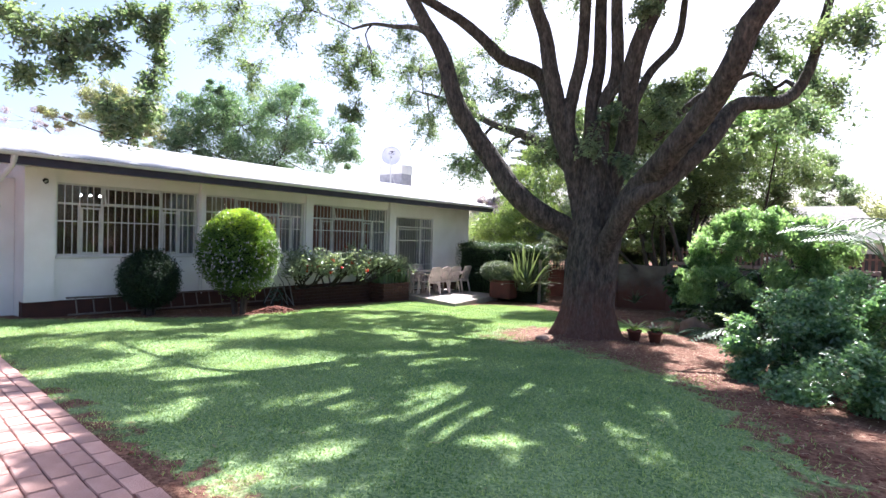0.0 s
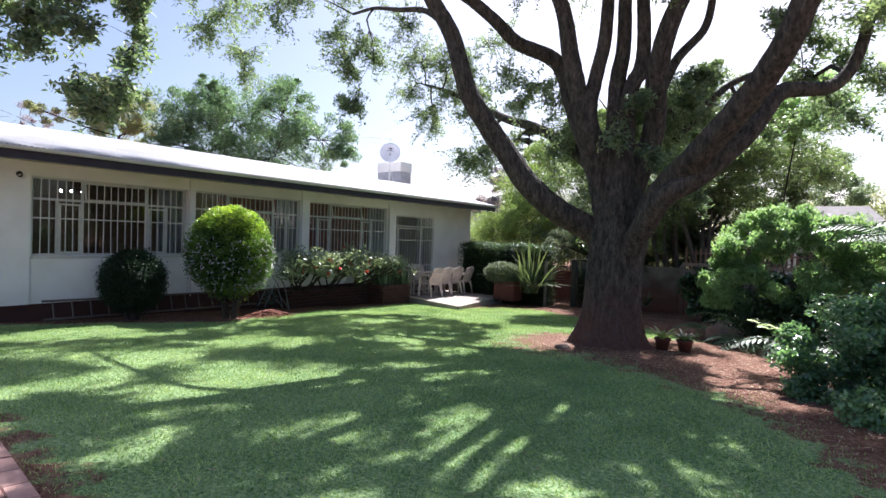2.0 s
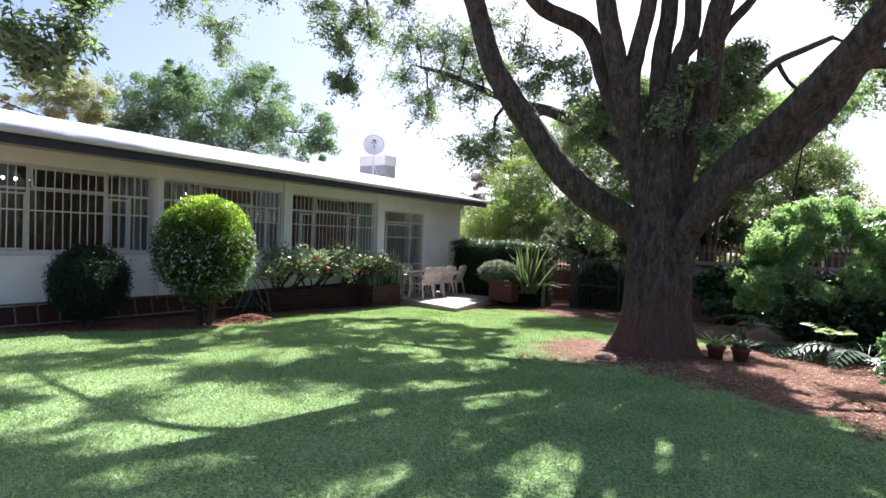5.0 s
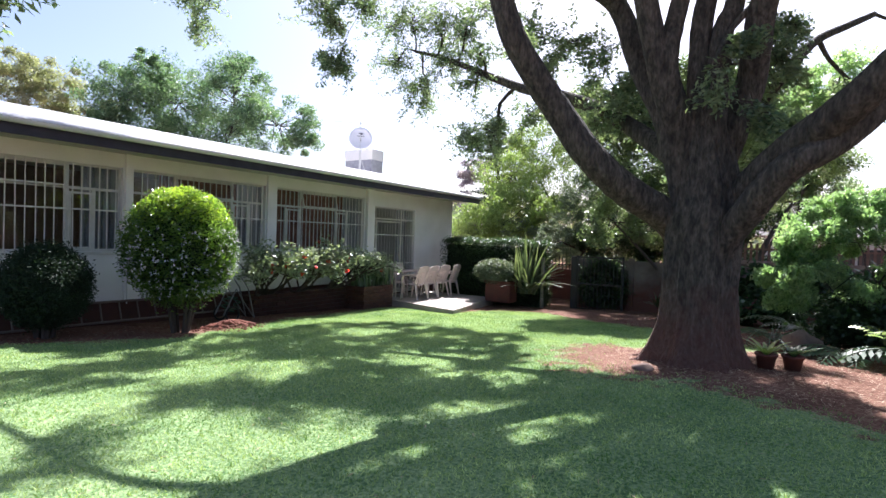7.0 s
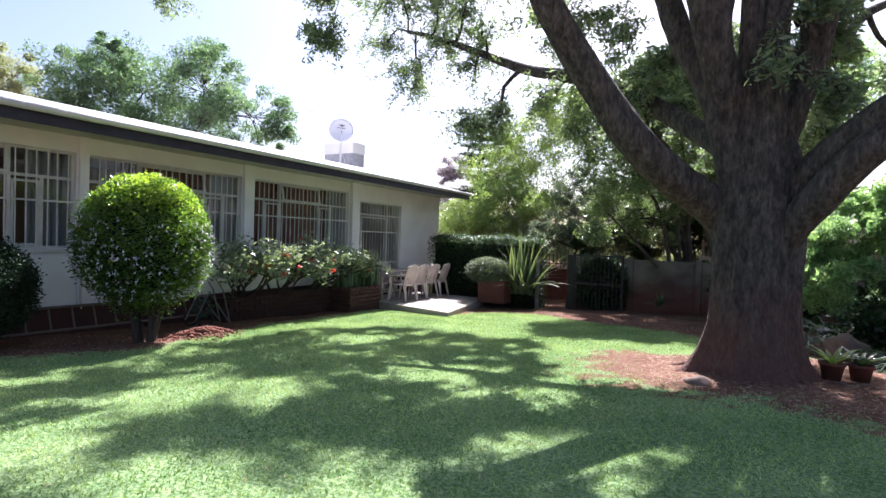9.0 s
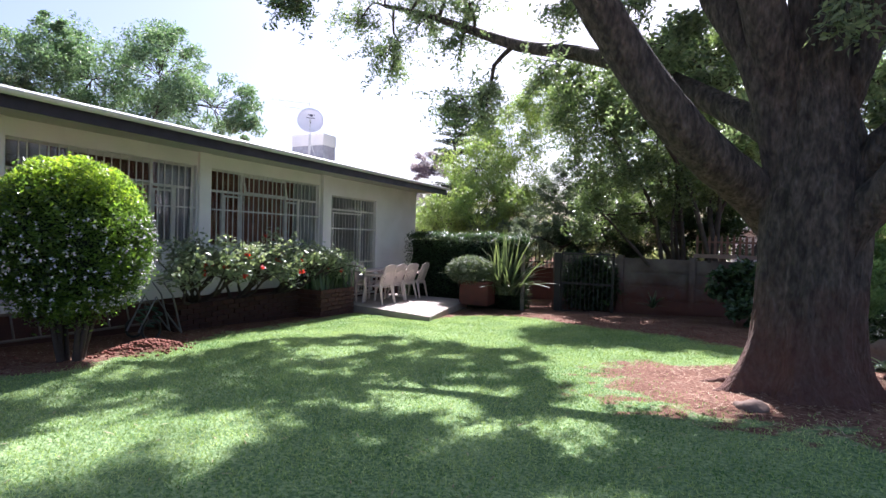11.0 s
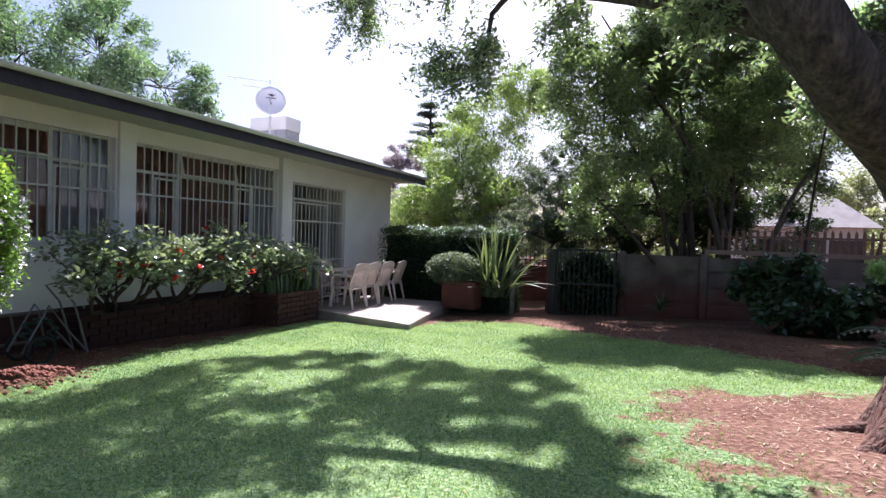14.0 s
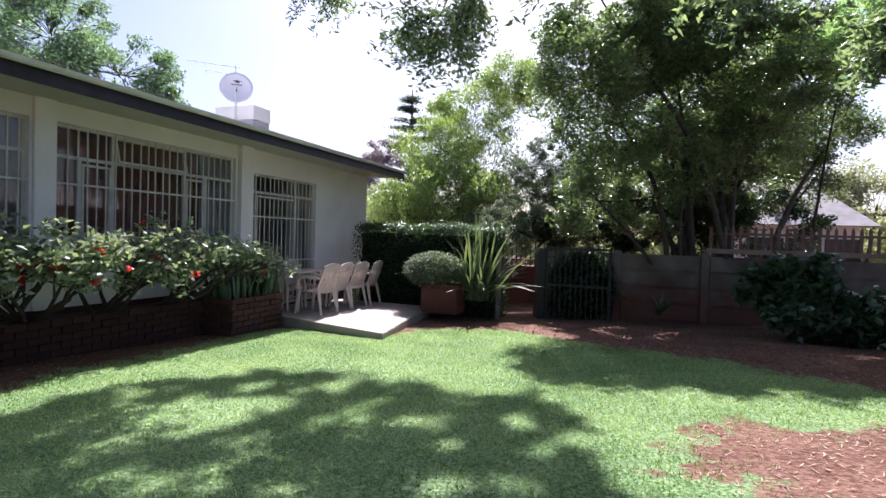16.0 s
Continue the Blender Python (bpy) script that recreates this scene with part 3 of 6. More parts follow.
def ball_shrub(label, centre, radii, count, size, material, seed, spread=0.05, shell=0.82, holes=0.0, name="ball_shrub"):
    """A clipped round shrub: leaves in a skin round twigs and a darker inside that paints its shade, on stems."""
    rng = np.random.default_rng(seed)
    cx, cy, cz = centre
    g = ground_z(cx, cy)
    root = group_root(name, (cx, cy, g), label, "shrub")
    u = rng.normal(size=(count, 3))
    u /= np.linalg.norm(u, axis=1)[:, None]
    r = shell + (1 - shell) * rng.uniform(0, 1, (count, 1)) + rng.normal(size=(count, 1)) * spread
    lump = 1 + 0.05 * np.sin(u[:, :1] * 9 + seed) * np.cos(u[:, 1:2] * 8) + 0.03 * np.sin(u[:, 2:3] * 17 + u[:, :1] * 11)
    p = u * r * lump * radii + [cx, cy, cz]
    low = np.clip((cz - radii[2] * 0.35 - p[:, 2]) / (radii[2] * 0.9), 0, 1)
    p = p[(p[:, 2] > g + 0.04) & (rng.uniform(0, 1, count) > low * 0.55 + holes)]
    under(leaves("foliage", p, size, size * 0.55, material, seed=seed, up=0.3), root)
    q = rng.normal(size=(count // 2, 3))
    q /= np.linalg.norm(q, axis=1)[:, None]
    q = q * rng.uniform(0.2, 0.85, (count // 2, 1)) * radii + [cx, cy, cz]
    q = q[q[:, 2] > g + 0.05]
    under(leaves("inner_dark_fill", q, size * 1.7, size * 1.1, LEAF_DARK, seed=seed + 1), root)
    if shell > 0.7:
        # Added dark solid: the shade between the leaves, put into colour.
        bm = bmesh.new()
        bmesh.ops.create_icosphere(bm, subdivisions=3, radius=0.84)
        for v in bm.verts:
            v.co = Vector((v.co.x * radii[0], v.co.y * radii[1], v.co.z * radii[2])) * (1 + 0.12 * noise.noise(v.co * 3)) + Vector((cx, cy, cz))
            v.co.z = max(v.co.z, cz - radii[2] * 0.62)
        under(part("inner_shade_mass", bm, HEDGE_SHADE), root)
    rr = random.Random(seed)
    lines = []
    for k in range(10):
        a, d = rr.uniform(0, 2 * math.pi), rr.uniform(0.2, 0.7)
        ca, sa = math.cos(a), math.sin(a)
        lines.append(([(cx + 0.08 * ca, cy + 0.08 * sa, g - 0.05), (cx + d * radii[0] * 0.5 * ca, cy + d * radii[1] * 0.5 * sa, (g + cz) / 2),
                       (cx + d * radii[0] * ca, cy + d * radii[1] * sa, cz + 0.3 * radii[2])], [0.035, 0.022, 0.01]))
    under(tubes("stem", lines, TWIG, sides=6), root)
    return root


ball_shrub("small dark green ball shrub in the bed below the window", (-10.55, 4.35, 0.24), (0.53, 0.53, 0.58), 26000, 0.036, leaf_mat("deep_green_leaves", (0.012, 0.026, 0.016), (0.032, 0.055, 0.03), 0.6, 0.15, spec=0.2), 11)
BALL = ball_shrub("tall round clipped shrub, top painted sunlit lime, pale flowers and painted glints lower", (-9.85, 5.80, 0.77), (0.77, 0.77, 0.86), 46000, 0.044, LEAF_BALL, 12)


# Lighter leaves over the top only: sunlight put into their colour.
def sunlit_cap():
    rng = np.random.default_rng(30)
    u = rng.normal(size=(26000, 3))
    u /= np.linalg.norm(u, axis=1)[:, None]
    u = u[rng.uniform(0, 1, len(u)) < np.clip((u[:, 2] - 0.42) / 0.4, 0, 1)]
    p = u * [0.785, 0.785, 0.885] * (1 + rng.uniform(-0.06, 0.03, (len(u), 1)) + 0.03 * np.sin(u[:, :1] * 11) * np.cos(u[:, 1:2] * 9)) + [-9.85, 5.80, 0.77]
    under(leaves("sunlit_cap", p, 0.046, 0.026, LEAF_SUNTOP, seed=33, up=0.5), BALL)


sunlit_cap()


# Pale petals, many of them painted stand-ins for glossy glints on the leaves.
def petals_and_glints():
    rng = np.random.default_rng(31)
    u = rng.normal(size=(900, 3))
    u /= np.linalg.norm(u, axis=1)[:, None]
    u = u[(u[:, 2] < 0.35) & (u[:, 2] > -0.8)]
    p = u * [0.79, 0.79, 0.88] + [-9.85, 5.80, 0.77]
    p = np.repeat(p, 5, axis=0) + rng.normal(size=(len(p) * 5, 3)) * 0.012
    under(leaves("flower", p, 0.03, 0.022, mat("pale_petal_glints", (0.62, 0.58, 0.66), 0.6), seed=32), BALL)


petals_and_glints()


def branching_shrub(name, label, category, base, tips_, seed, leaf, size, count, stem_r=0.022, flowers=None, spread=0.09):
    """Stems rise from a few feet, fork, and carry leaves at their tips."""
    rng = np.random.default_rng(seed)
    root = group_root(name, (base[0], base[1], ground_z(base[0], base[1])), label, category)
    lines, ends = [], []
    for tip in tips_:
        fy = min((base[1] - 0.9, base[1], base[1] + 0.9), key=lambda q: abs(q - tip[1]))
        foot = np.array([base[0], fy, -0.24]) + rng.normal(size=3) * [0.04, 0.06, 0]
        t = np.array(tip)
        mid = foot + (t - foot) * [0.5, 0.5, 0.35] + rng.normal(size=3) * 0.06
        lines.append(([foot, mid, t], [stem_r, stem_r * 0.7, stem_r * 0.35]))
        for _ in range(4):
            s = mid + (t - mid) * rng.uniform(0, 0.7)
            e = t + rng.normal(size=3) * [0.2, 0.24, 0.10]
            lines.append(([s, (s + e) / 2 + rng.normal(size=3) * 0.04, e], [stem_r * 0.45, stem_r * 0.3, 0.004]))
            ends.append(e)
        ends.append(t)
    under(tubes("stem", lines, TWIG, sides=6), root)
    ends = np.array(ends)
    pick = rng.integers(0, len(ends), count)
    pos = ends[pick] + rng.normal(size=(count, 3)) * [spread, spread, spread * 0.75]
    under(leaves("foliage", pos, size, size * 0.6, leaf, seed=seed, up=0.2, droop=0.2), root)
    if flowers:
        fl = ends[rng.integers(0, len(ends), flowers)] + rng.normal(size=(flowers, 3)) * [0.12, 0.12, 0.06]
        for c in fl:
            q = c + rng.normal(size=(9, 3)) * 0.018
            under(leaves("flower", q, 0.06, 0.045, RED, seed=int(abs(c[1]) * 997) % 1000), root)
    return root


def hibiscus():
    rng = np.random.default_rng(41)
    tips_ = [(rng.uniform(-11.05, -10.25), y + rng.uniform(-0.12, 0.12), 0.54 + (rng.uniform(-0.12, 0.14) if k % 4 else rng.uniform(-0.28, -0.1)) - 0.16 * max(0, y - 10.2)) for k, y in enumerate(np.linspace(7.45, 11.35, 36))]
    branching_shrub("hibiscus_shrub", "spreading hibiscus shrub with glossy leaves and red flowers", "shrub", (-11.12, 9.2), tips_, 42, LEAF_HIB, 0.085, 8600, stem_r=0.03, flowers=26)


hibiscus()


def raised_bed():
    root = group_root("raised_bed", (-11.1, 9.2, -0.6), "dark red brick edged raised bed along the house wall", "planter")
    dark = mat("bed_brick", (0.052, 0.020, 0.016), 0.9, (0.032, 0.014, 0.012), 7, 90, 0.4, island="object")
    bm = bmesh.new()
    box(bm, -11.40, -10.975, 7.88, 10.57, -0.95, -0.23)
    under(part("soil", bm, PLINTH), root)
    me = bpy.data.meshes.new("brick")
    bm = bmesh.new()
    box(bm, -0.025, 0.025, -0.108, 0.108, 0, 0.077, bevel=0.004)
    bm.to_mesh(me), bm.free(), me.materials.append(dark)
    for k in range(9):
        for c in range(12):
            y = 7.97 + c * 0.226 + (0.055 if k % 2 else -0.055) + 0.02
            o = new("brick", me)
            o.location = (-10.95 + 0.003 * math.sin(k * 7 + c * 3), y, -0.955 + k * 0.084)
            under(o, root)
        o = new("brick", me)
        o.matrix_basis = pose(-11.10, 7.885, -0.955 + k * 0.084, 0, 0, 90)
        under(o, root)


raised_bed()


def hedge():
    rng = np.random.default_rng(51)
    x0, x1, y0, y1, z0, z1 = -10.95, -7.72, 14.75, 15.45, -0.85, 0.98
    root = group_root("hedge", ((x0 + x1) / 2, 15.1, -0.8), "dense dark green clipped hedge with a sunlit top", "hedge")
    n = 36000
    face = rng.choice(5, n, p=[0.36, 0.26, 0.1, 0.14, 0.14])
    p = np.stack([rng.uniform(x0, x1, n), rng.uniform(y0, y1, n), rng.uniform(z0, z1, n)], -1)
    p[face == 0, 1], p[face == 1, 2], p[face == 2, 0] = y0, z1, x1
    p[face == 3, 1] = y1
    p += rng.normal(size=(n, 3)) * 0.05
    p[:, 1] += 0.04 * np.sin(p[:, 0] * 5) + 0.03 * np.sin(p[:, 2] * 7)
    p[:, 2] += np.where(face == 1, 0.04 * np.sin(p[:, 0] * 4.1), 0)
    under(leaves("foliage", p, 0.05, 0.03, LEAF_DARK, seed=52, up=0.3), root)
    # Added dark block behind the leaves, painted as the hedge's inner shade.
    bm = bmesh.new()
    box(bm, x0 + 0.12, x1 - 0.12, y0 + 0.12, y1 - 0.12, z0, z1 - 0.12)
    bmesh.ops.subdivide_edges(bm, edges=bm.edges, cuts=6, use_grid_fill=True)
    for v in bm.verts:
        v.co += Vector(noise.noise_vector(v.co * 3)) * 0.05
    under(part("inner_dark_fill", bm, HEDGE_SHADE), root)


hedge()


def blade_set(name, root, tufts, material, seed):
    """Long strap leaves that rise from a foot and arch over. tufts: foot, lean, length, width."""
    V, F = [], []
    for foot, way, length, width in tufts:
        way = np.array(way, float)
        way /= np.linalg.norm(way)
        side = np.cross(way, [0, 0, 1.0])
        side /= np.linalg.norm(side) + 1e-9
        p, d = np.array(foot, float), way.copy()
        b = len(V)
        m = 7
        for k in range(m + 1):
            w = width * (0.6 + 0.9 * k / m if k < m * 0.4 else 1.0 - ((k / m - 0.4) / 0.6) ** 1.6 * 0.96) / 2
            V += [tuple(p - side * w), tuple(p + np.array([0, 0, -w * 0.25])), tuple(p + side * w)]
            p = p + d * length / m
            d = d + np.array([way[0] * 0.05, way[1] * 0.05, -0.05 - 0.10 * math.hypot(way[0], way[1])])
            d /= np.linalg.norm(d)
        for k in range(m):
            a = b + k * 3
            F += [(a, a + 1, a + 4, a + 3), (a + 1, a + 2, a + 5, a + 4)]
    return under(arrays(name, V, F, material), root)


def strap_plant(name, label, at, n, length, width, tilt, material, seed, spread=0.06):
    rng = np.random.default_rng(seed)
    root = group_root(name, at, label, "plant")
    tufts = []
    for k in range(n):
        a = rng.uniform(0, 2 * math.pi)
        t = rng.uniform(0.05, tilt)
        foot = (at[0] + rng.normal() * spread, at[1] + rng.normal() * spread, at[2] - 0.02)
        tufts.append((foot, (math.cos(a) * math.sin(t), math.sin(a) * math.sin(t), math.cos(t)), length * rng.uniform(0.6, 1.15), width * rng.uniform(0.7, 1.2)))
    blade_set("leaf", root, tufts, material, seed)
    return root


STRAP = leaf_mat("strap_leaves", (0.06, 0.10, 0.05), (0.20, 0.23, 0.13), 0.4, 0.2)
SNAKE = leaf_mat("sword_leaves", (0.04, 0.08, 0.04), (0.12, 0.17, 0.08), 0.4, 0.15)
strap_plant("flax_plant", "tall flax plant with stiff arching striped sword leaves", (-7.95, 14.35, -0.35), 125, 1.50, 0.06, 1.0, STRAP, 61, 0.12)
strap_plant("yucca", "small spiky yucca against the concrete wall", (-4.72, 14.85, -0.45), 26, 0.42, 0.035, 1.1, SNAKE, 62, 0.02)


def frond_plant(name, label, at, fronds, length, leaflet, width, material, seed, rise=0.9, pairs=16, stem=0.0):
    """Feathered leaves: a bowed midrib with leaflets in pairs."""
    rng = np.random.default_rng(seed)
    root = group_root(name, at, label, "plant")
    ribs, c, d, L, W = [], [], [], [], []
    for k in range(fronds):
        a = 2 * math.pi * k / fronds + rng.uniform(-0.3, 0.3)
        h = np.array([math.cos(a), math.sin(a), 0])
        p = np.array(at, float) + [0, 0, stem]
        v = h * math.cos(rise) + np.array([0, 0, math.sin(rise)])
        v = v / np.linalg.norm(v)
        ln = length * rng.uniform(0.75, 1.1)
        line = [p.copy()]
        side = np.cross(h, [0, 0, 1])
        for s in range(pairs):
            p = p + v * ln / pairs
            v = v + np.array([0, 0, -1.7 / pairs])
            v /= np.linalg.norm(v)
            line.append(p.copy())
            if s > 2:
                f = math.sin(math.pi * (s / pairs) ** 0.7) * 0.9 + 0.15
                for sg in (-1, 1):
                    w = v * 0.55 + side * sg + np.array([0, 0, -0.35])
                    w /= np.linalg.norm(w)
                    c.append(p + w * leaflet * f / 2), d.append(w), L.append(leaflet * f), W.append(width)
        ribs.append((line, [0.012] + [0.008] * (pairs - 1) + [0.003]))
    under(tubes("rib", ribs, SNAKE, sides=5), root)
    c, d, L, W = np.array(c), np.array(d), np.array(L)[:, None], np.array(W)[:, None]
    s = np.cross(d, [0, 0, 1.0])
    s /= np.linalg.norm(s, axis=1)[:, None]
    v = np.stack([c - d * L / 2, c + s * W / 2, c + d * L / 2, c - s * W / 2], 1)
    b = (np.arange(len(c)) * 4)[:, None]
    under(arrays("leaflet", v.reshape(-1, 3), np.concatenate([b + [[0, 1, 2]], b + [[0, 2, 3]]]), material), root)
    if stem:
        under(tubes("trunk", [([at, (at[0], at[1], at[2] + stem)], [0.09, 0.07])], TWIG, sides=10), root)
    return root


PALM = leaf_mat("palm_leaves", (0.035, 0.08, 0.045), (0.11, 0.18, 0.10), 0.5, 0.3, spec=0.3)
LIME = leaf_mat("lime_leaves", (0.20, 0.32, 0.03), (0.36, 0.48, 0.06))
frond_plant("palm", "feathery palm with glossy sunlit fronds", (0.45, 10.2, 0.1), 16, 1.5, 0.42, 0.035, PALM, 71, 1.0, 22, 0.9)
frond_plant("palm", "feathery palm with glossy sunlit fronds", (1.2, 9.0, 0.0), 16, 1.9, 0.42, 0.035, PALM, 72, 1.0, 22, 1.0)
frond_plant("split_leaf_plant", "low plant with large split glossy leaves at the bed edge", (-1.55, 9.25, -0.28), 9, 0.75, 0.20, 0.05, PALM, 73, 0.75, 12)
frond_plant("split_leaf_plant", "low plant with large split glossy leaves at the bed edge", (-0.95, 8.85, -0.22), 9, 0.85, 0.22, 0.05, PALM, 74, 0.8, 12)
frond_plant("lime_fern", "bright lime green fern lit by the sun", (-1.30, 9.00, 0.0), 7, 0.36, 0.13, 0.04, LIME, 75, 1.1, 9)
ball_shrub("dark leafy shrub beside the gate against the wall", (-6.15, 15.14, -0.10), (0.70, 0.19, 0.80), 15000, 0.06, LEAF_DARK, 19, shell=0.4, spread=0.1, name="understorey_shrub")
ball_shrub("dark leafy undergrowth below the light green shrub", (-1.0, 10.3, 0.0), (1.0, 0.5, 0.5), 12000, 0.08, LEAF_DARK, 20, shell=0.4, spread=0.12, name="understorey_shrub")
ball_shrub("dark leafy undergrowth below the light green shrub", (0.2, 9.2, 0.1), (0.9, 0.7, 0.6), 14000, 0.08, LEAF_DARK, 24, shell=0.4, spread=0.12, name="understorey_shrub")
frond_plant("fern", "dark green fern under the light green shrub", (-2.35, 10.4, -0.33), 14, 0.8, 0.14, 0.03, LEAF_DARK, 76, 0.8, 14)
frond_plant("fern", "dark green fern under the light green shrub", (-2.0, 11.3, -0.33), 14, 0.9, 0.14, 0.03, LEAF_DARK, 77, 0.9, 14)


# ---- the large tree ----
TRUNK = [(-3.10, 7.60, -0.40, 0.58), (-3.10, 7.60, -0.14, 0.47), (-3.10, 7.60, 0.08, 0.40), (-3.09, 7.61, 0.4, 0.365), (-3.08, 7.63, 0.9, 0.36), (-3.06, 7.66, 1.30, 0.37), (-3.04, 7.68, 1.65, 0.32), (-3.06, 7.66, 2.05, 0.24), (-3.10, 7.66, 2.5, 0.14), (-3.12, 7.66, 2.8, 0.02)]
BOUGHS = {
    "A": [(-3.26, 7.87, 1.13, 0.210), (-3.53, 7.60, 1.43, 0.200), (-3.85, 7.24, 1.67, 0.190), (-4.16, 6.98, 2.01, 0.180), (-4.43, 6.88, 2.41, 0.170), (-4.69, 6.69, 2.84, 0.160), (-4.89, 6.50, 3.26, 0.150), (-5.00, 6.44, 3.62, 0.140), (-5.16, 6.37, 4.15, 0.130), (-5.39, 6.23, 4.59, 0.120), (-5.58, 6.10, 4.99, 0.110), (-5.87, 5.90, 5.56, 0.100)],
    "A4": [(-3.75, 8.31, 2.36, 0.100), (-4.18, 7.99, 2.68, 0.091), (-4.46, 7.70, 2.85, 0.083), (-4.63, 7.25, 2.93, 0.074), (-4.62, 6.86, 2.93, 0.066), (-4.66, 6.55, 3.24, 0.057), (-4.80, 6.41, 3.75, 0.049), (-5.03, 6.20, 4.03, 0.040)],
    "B": [(-3.49, 7.62, 2.44, 0.150), (-3.82, 7.74, 3.12, 0.140), (-4.06, 7.76, 3.80, 0.130), (-4.23, 7.59, 4.01, 0.120), (-4.58, 7.26, 4.17, 0.110), (-4.78, 7.05, 4.42, 0.100), (-5.06, 6.80, 4.71, 0.090), (-5.34, 6.55, 4.92, 0.080), (-5.62, 6.31, 5.12, 0.070), (-6.06, 5.96, 5.55, 0.060)],
    "C": [(-3.29, 7.62, 2.08, 0.160), (-3.52, 7.44, 2.86, 0.146), (-3.72, 7.30, 3.80, 0.132), (-3.83, 7.26, 4.42, 0.118), (-3.99, 7.17, 4.94, 0.104), (-4.10, 7.12, 5.82, 0.090)],
    "D": [(-3.25, 7.63, 2.17, 0.130), (-3.46, 7.41, 2.93, 0.120), (-3.42, 7.47, 3.50, 0.110), (-3.31, 7.48, 4.04, 0.100), (-3.28, 7.48, 4.88, 0.090), (-3.28, 7.47, 5.80, 0.080)],
    "D2": [(-3.16, 7.62, 2.08, 0.140), (-3.18, 7.66, 3.38, 0.125), (-3.12, 7.69, 3.94, 0.110), (-3.13, 7.71, 4.92, 0.095), (-3.13, 7.73, 5.87, 0.080)],
    "D3": [(-3.01, 7.56, 2.07, 0.130), (-2.98, 7.62, 3.26, 0.118), (-2.86, 7.74, 3.77, 0.105), (-2.90, 7.74, 4.88, 0.092), (-2.91, 7.77, 5.81, 0.080)],
    "E": [(-2.99, 7.80, 1.83, 0.200), (-2.71, 7.84, 2.76, 0.184), (-2.62, 7.58, 3.45, 0.168), (-2.47, 7.49, 4.04, 0.152), (-2.24, 7.55, 4.64, 0.136), (-2.03, 7.63, 5.39, 0.120)],
    "F2": [(-2.76, 8.10, 3.25, 0.080), (-2.59, 8.43, 3.91, 0.073), (-2.31, 8.83, 4.46, 0.065), (-2.25, 8.99, 5.18, 0.058), (-2.21, 9.12, 5.95, 0.050)],
    "F4": [(-2.60, 8.61, 2.79, 0.070), (-2.26, 9.05, 3.38, 0.062), (-2.04, 9.37, 3.70, 0.055), (-1.74, 9.73, 3.93, 0.048), (-1.42, 10.09, 4.16, 0.040)],
    "G": [(-2.81, 7.70, 1.48, 0.220), (-2.38, 7.34, 1.95, 0.206), (-1.92, 6.97, 2.30, 0.191), (-1.39, 6.72, 2.85, 0.177), (-1.09, 6.47, 3.23, 0.163), (-0.92, 6.34, 3.61, 0.149), (-0.76, 6.28, 3.79, 0.134), (-0.66, 6.25, 4.20, 0.120)],
    "H": [(-2.67, 7.33, 1.39, 0.160), (-2.34, 7.12, 1.81, 0.148), (-1.96, 7.16, 2.05, 0.136), (-1.51, 7.40, 2.56, 0.123), (-1.26, 7.60, 3.02, 0.111), (-1.09, 7.80, 3.10, 0.099), (-0.75, 8.14, 3.18, 0.087), (-0.53, 8.33, 3.54, 0.074), (-0.38, 8.47, 4.29, 0.062), (-0.29, 8.57, 4.82, 0.050)],
    "A3": [(-6.73, 8.03, 5.01, 0.050), (-7.01, 7.82, 5.11, 0.044), (-7.33, 7.58, 5.33, 0.038), (-7.53, 7.45, 5.66, 0.032), (-7.76, 7.27, 5.82, 0.026), (-8.17, 6.96, 6.03, 0.020)],
}
CLUMPS_HOUSE_SIDE = [(-9.7, 10.3, 5.6, 0.50), (-9.7, 10.6, 4.9, 0.40), (-9.0, 10.3, 5.7, 0.50), (-9.1, 10.7, 4.4, 0.40), (-8.2, 10.3, 5.3, 0.50), (-8.1, 10.3, 4.6, 0.45), (-9.1, 10.8, 4.0, 0.30), (-7.5, 10.2, 5.3, 0.45), (-7.1, 9.8, 4.5, 0.40), (-7.4, 10.2, 4.0, 0.30), (-7.3, 9.8, 3.1, 0.35), (-6.9, 9.9, 2.8, 0.30), (-6.8, 10.0, 3.2, 0.30), (-7.4, 10.2, 2.9, 0.30), (-5.7, 8.9, 4.3, 0.40), (-5.1, 8.8, 4.0, 0.40), (-4.7, 8.8, 3.7, 0.35), (-5.4, 8.9, 3.7, 0.30), (-4.3, 8.8, 3.1, 0.30), (-5.7, 8.9, 3.0, 0.25), (-4.6, 8.7, 2.7, 0.30)]
CLUMPS_HANGING = [(-9.0, 7.7, 4.9, 0.35), (-8.5, 7.8, 5.1, 0.30), (-8.7, 7.7, 4.5, 0.25), (-8.7, 7.5, 3.9, 0.28), (-8.5, 7.6, 3.8, 0.20), (-9.1, 7.6, 5.4, 0.30), (-8.1, 7.7, 4.7, 0.20), (-11.1, 6.1, 5.6, 0.40), (-11.1, 6.7, 5.1, 0.38), (-9.8, 6.4, 5.5, 0.40), (-11.3, 5.9, 5.3, 0.30), (-11.0, 6.7, 4.6, 0.22), (-8.9, 6.5, 5.7, 0.40), (-10.4, 6.0, 5.9, 0.40), (-11.1, 5.4, 6.0, 0.30)]
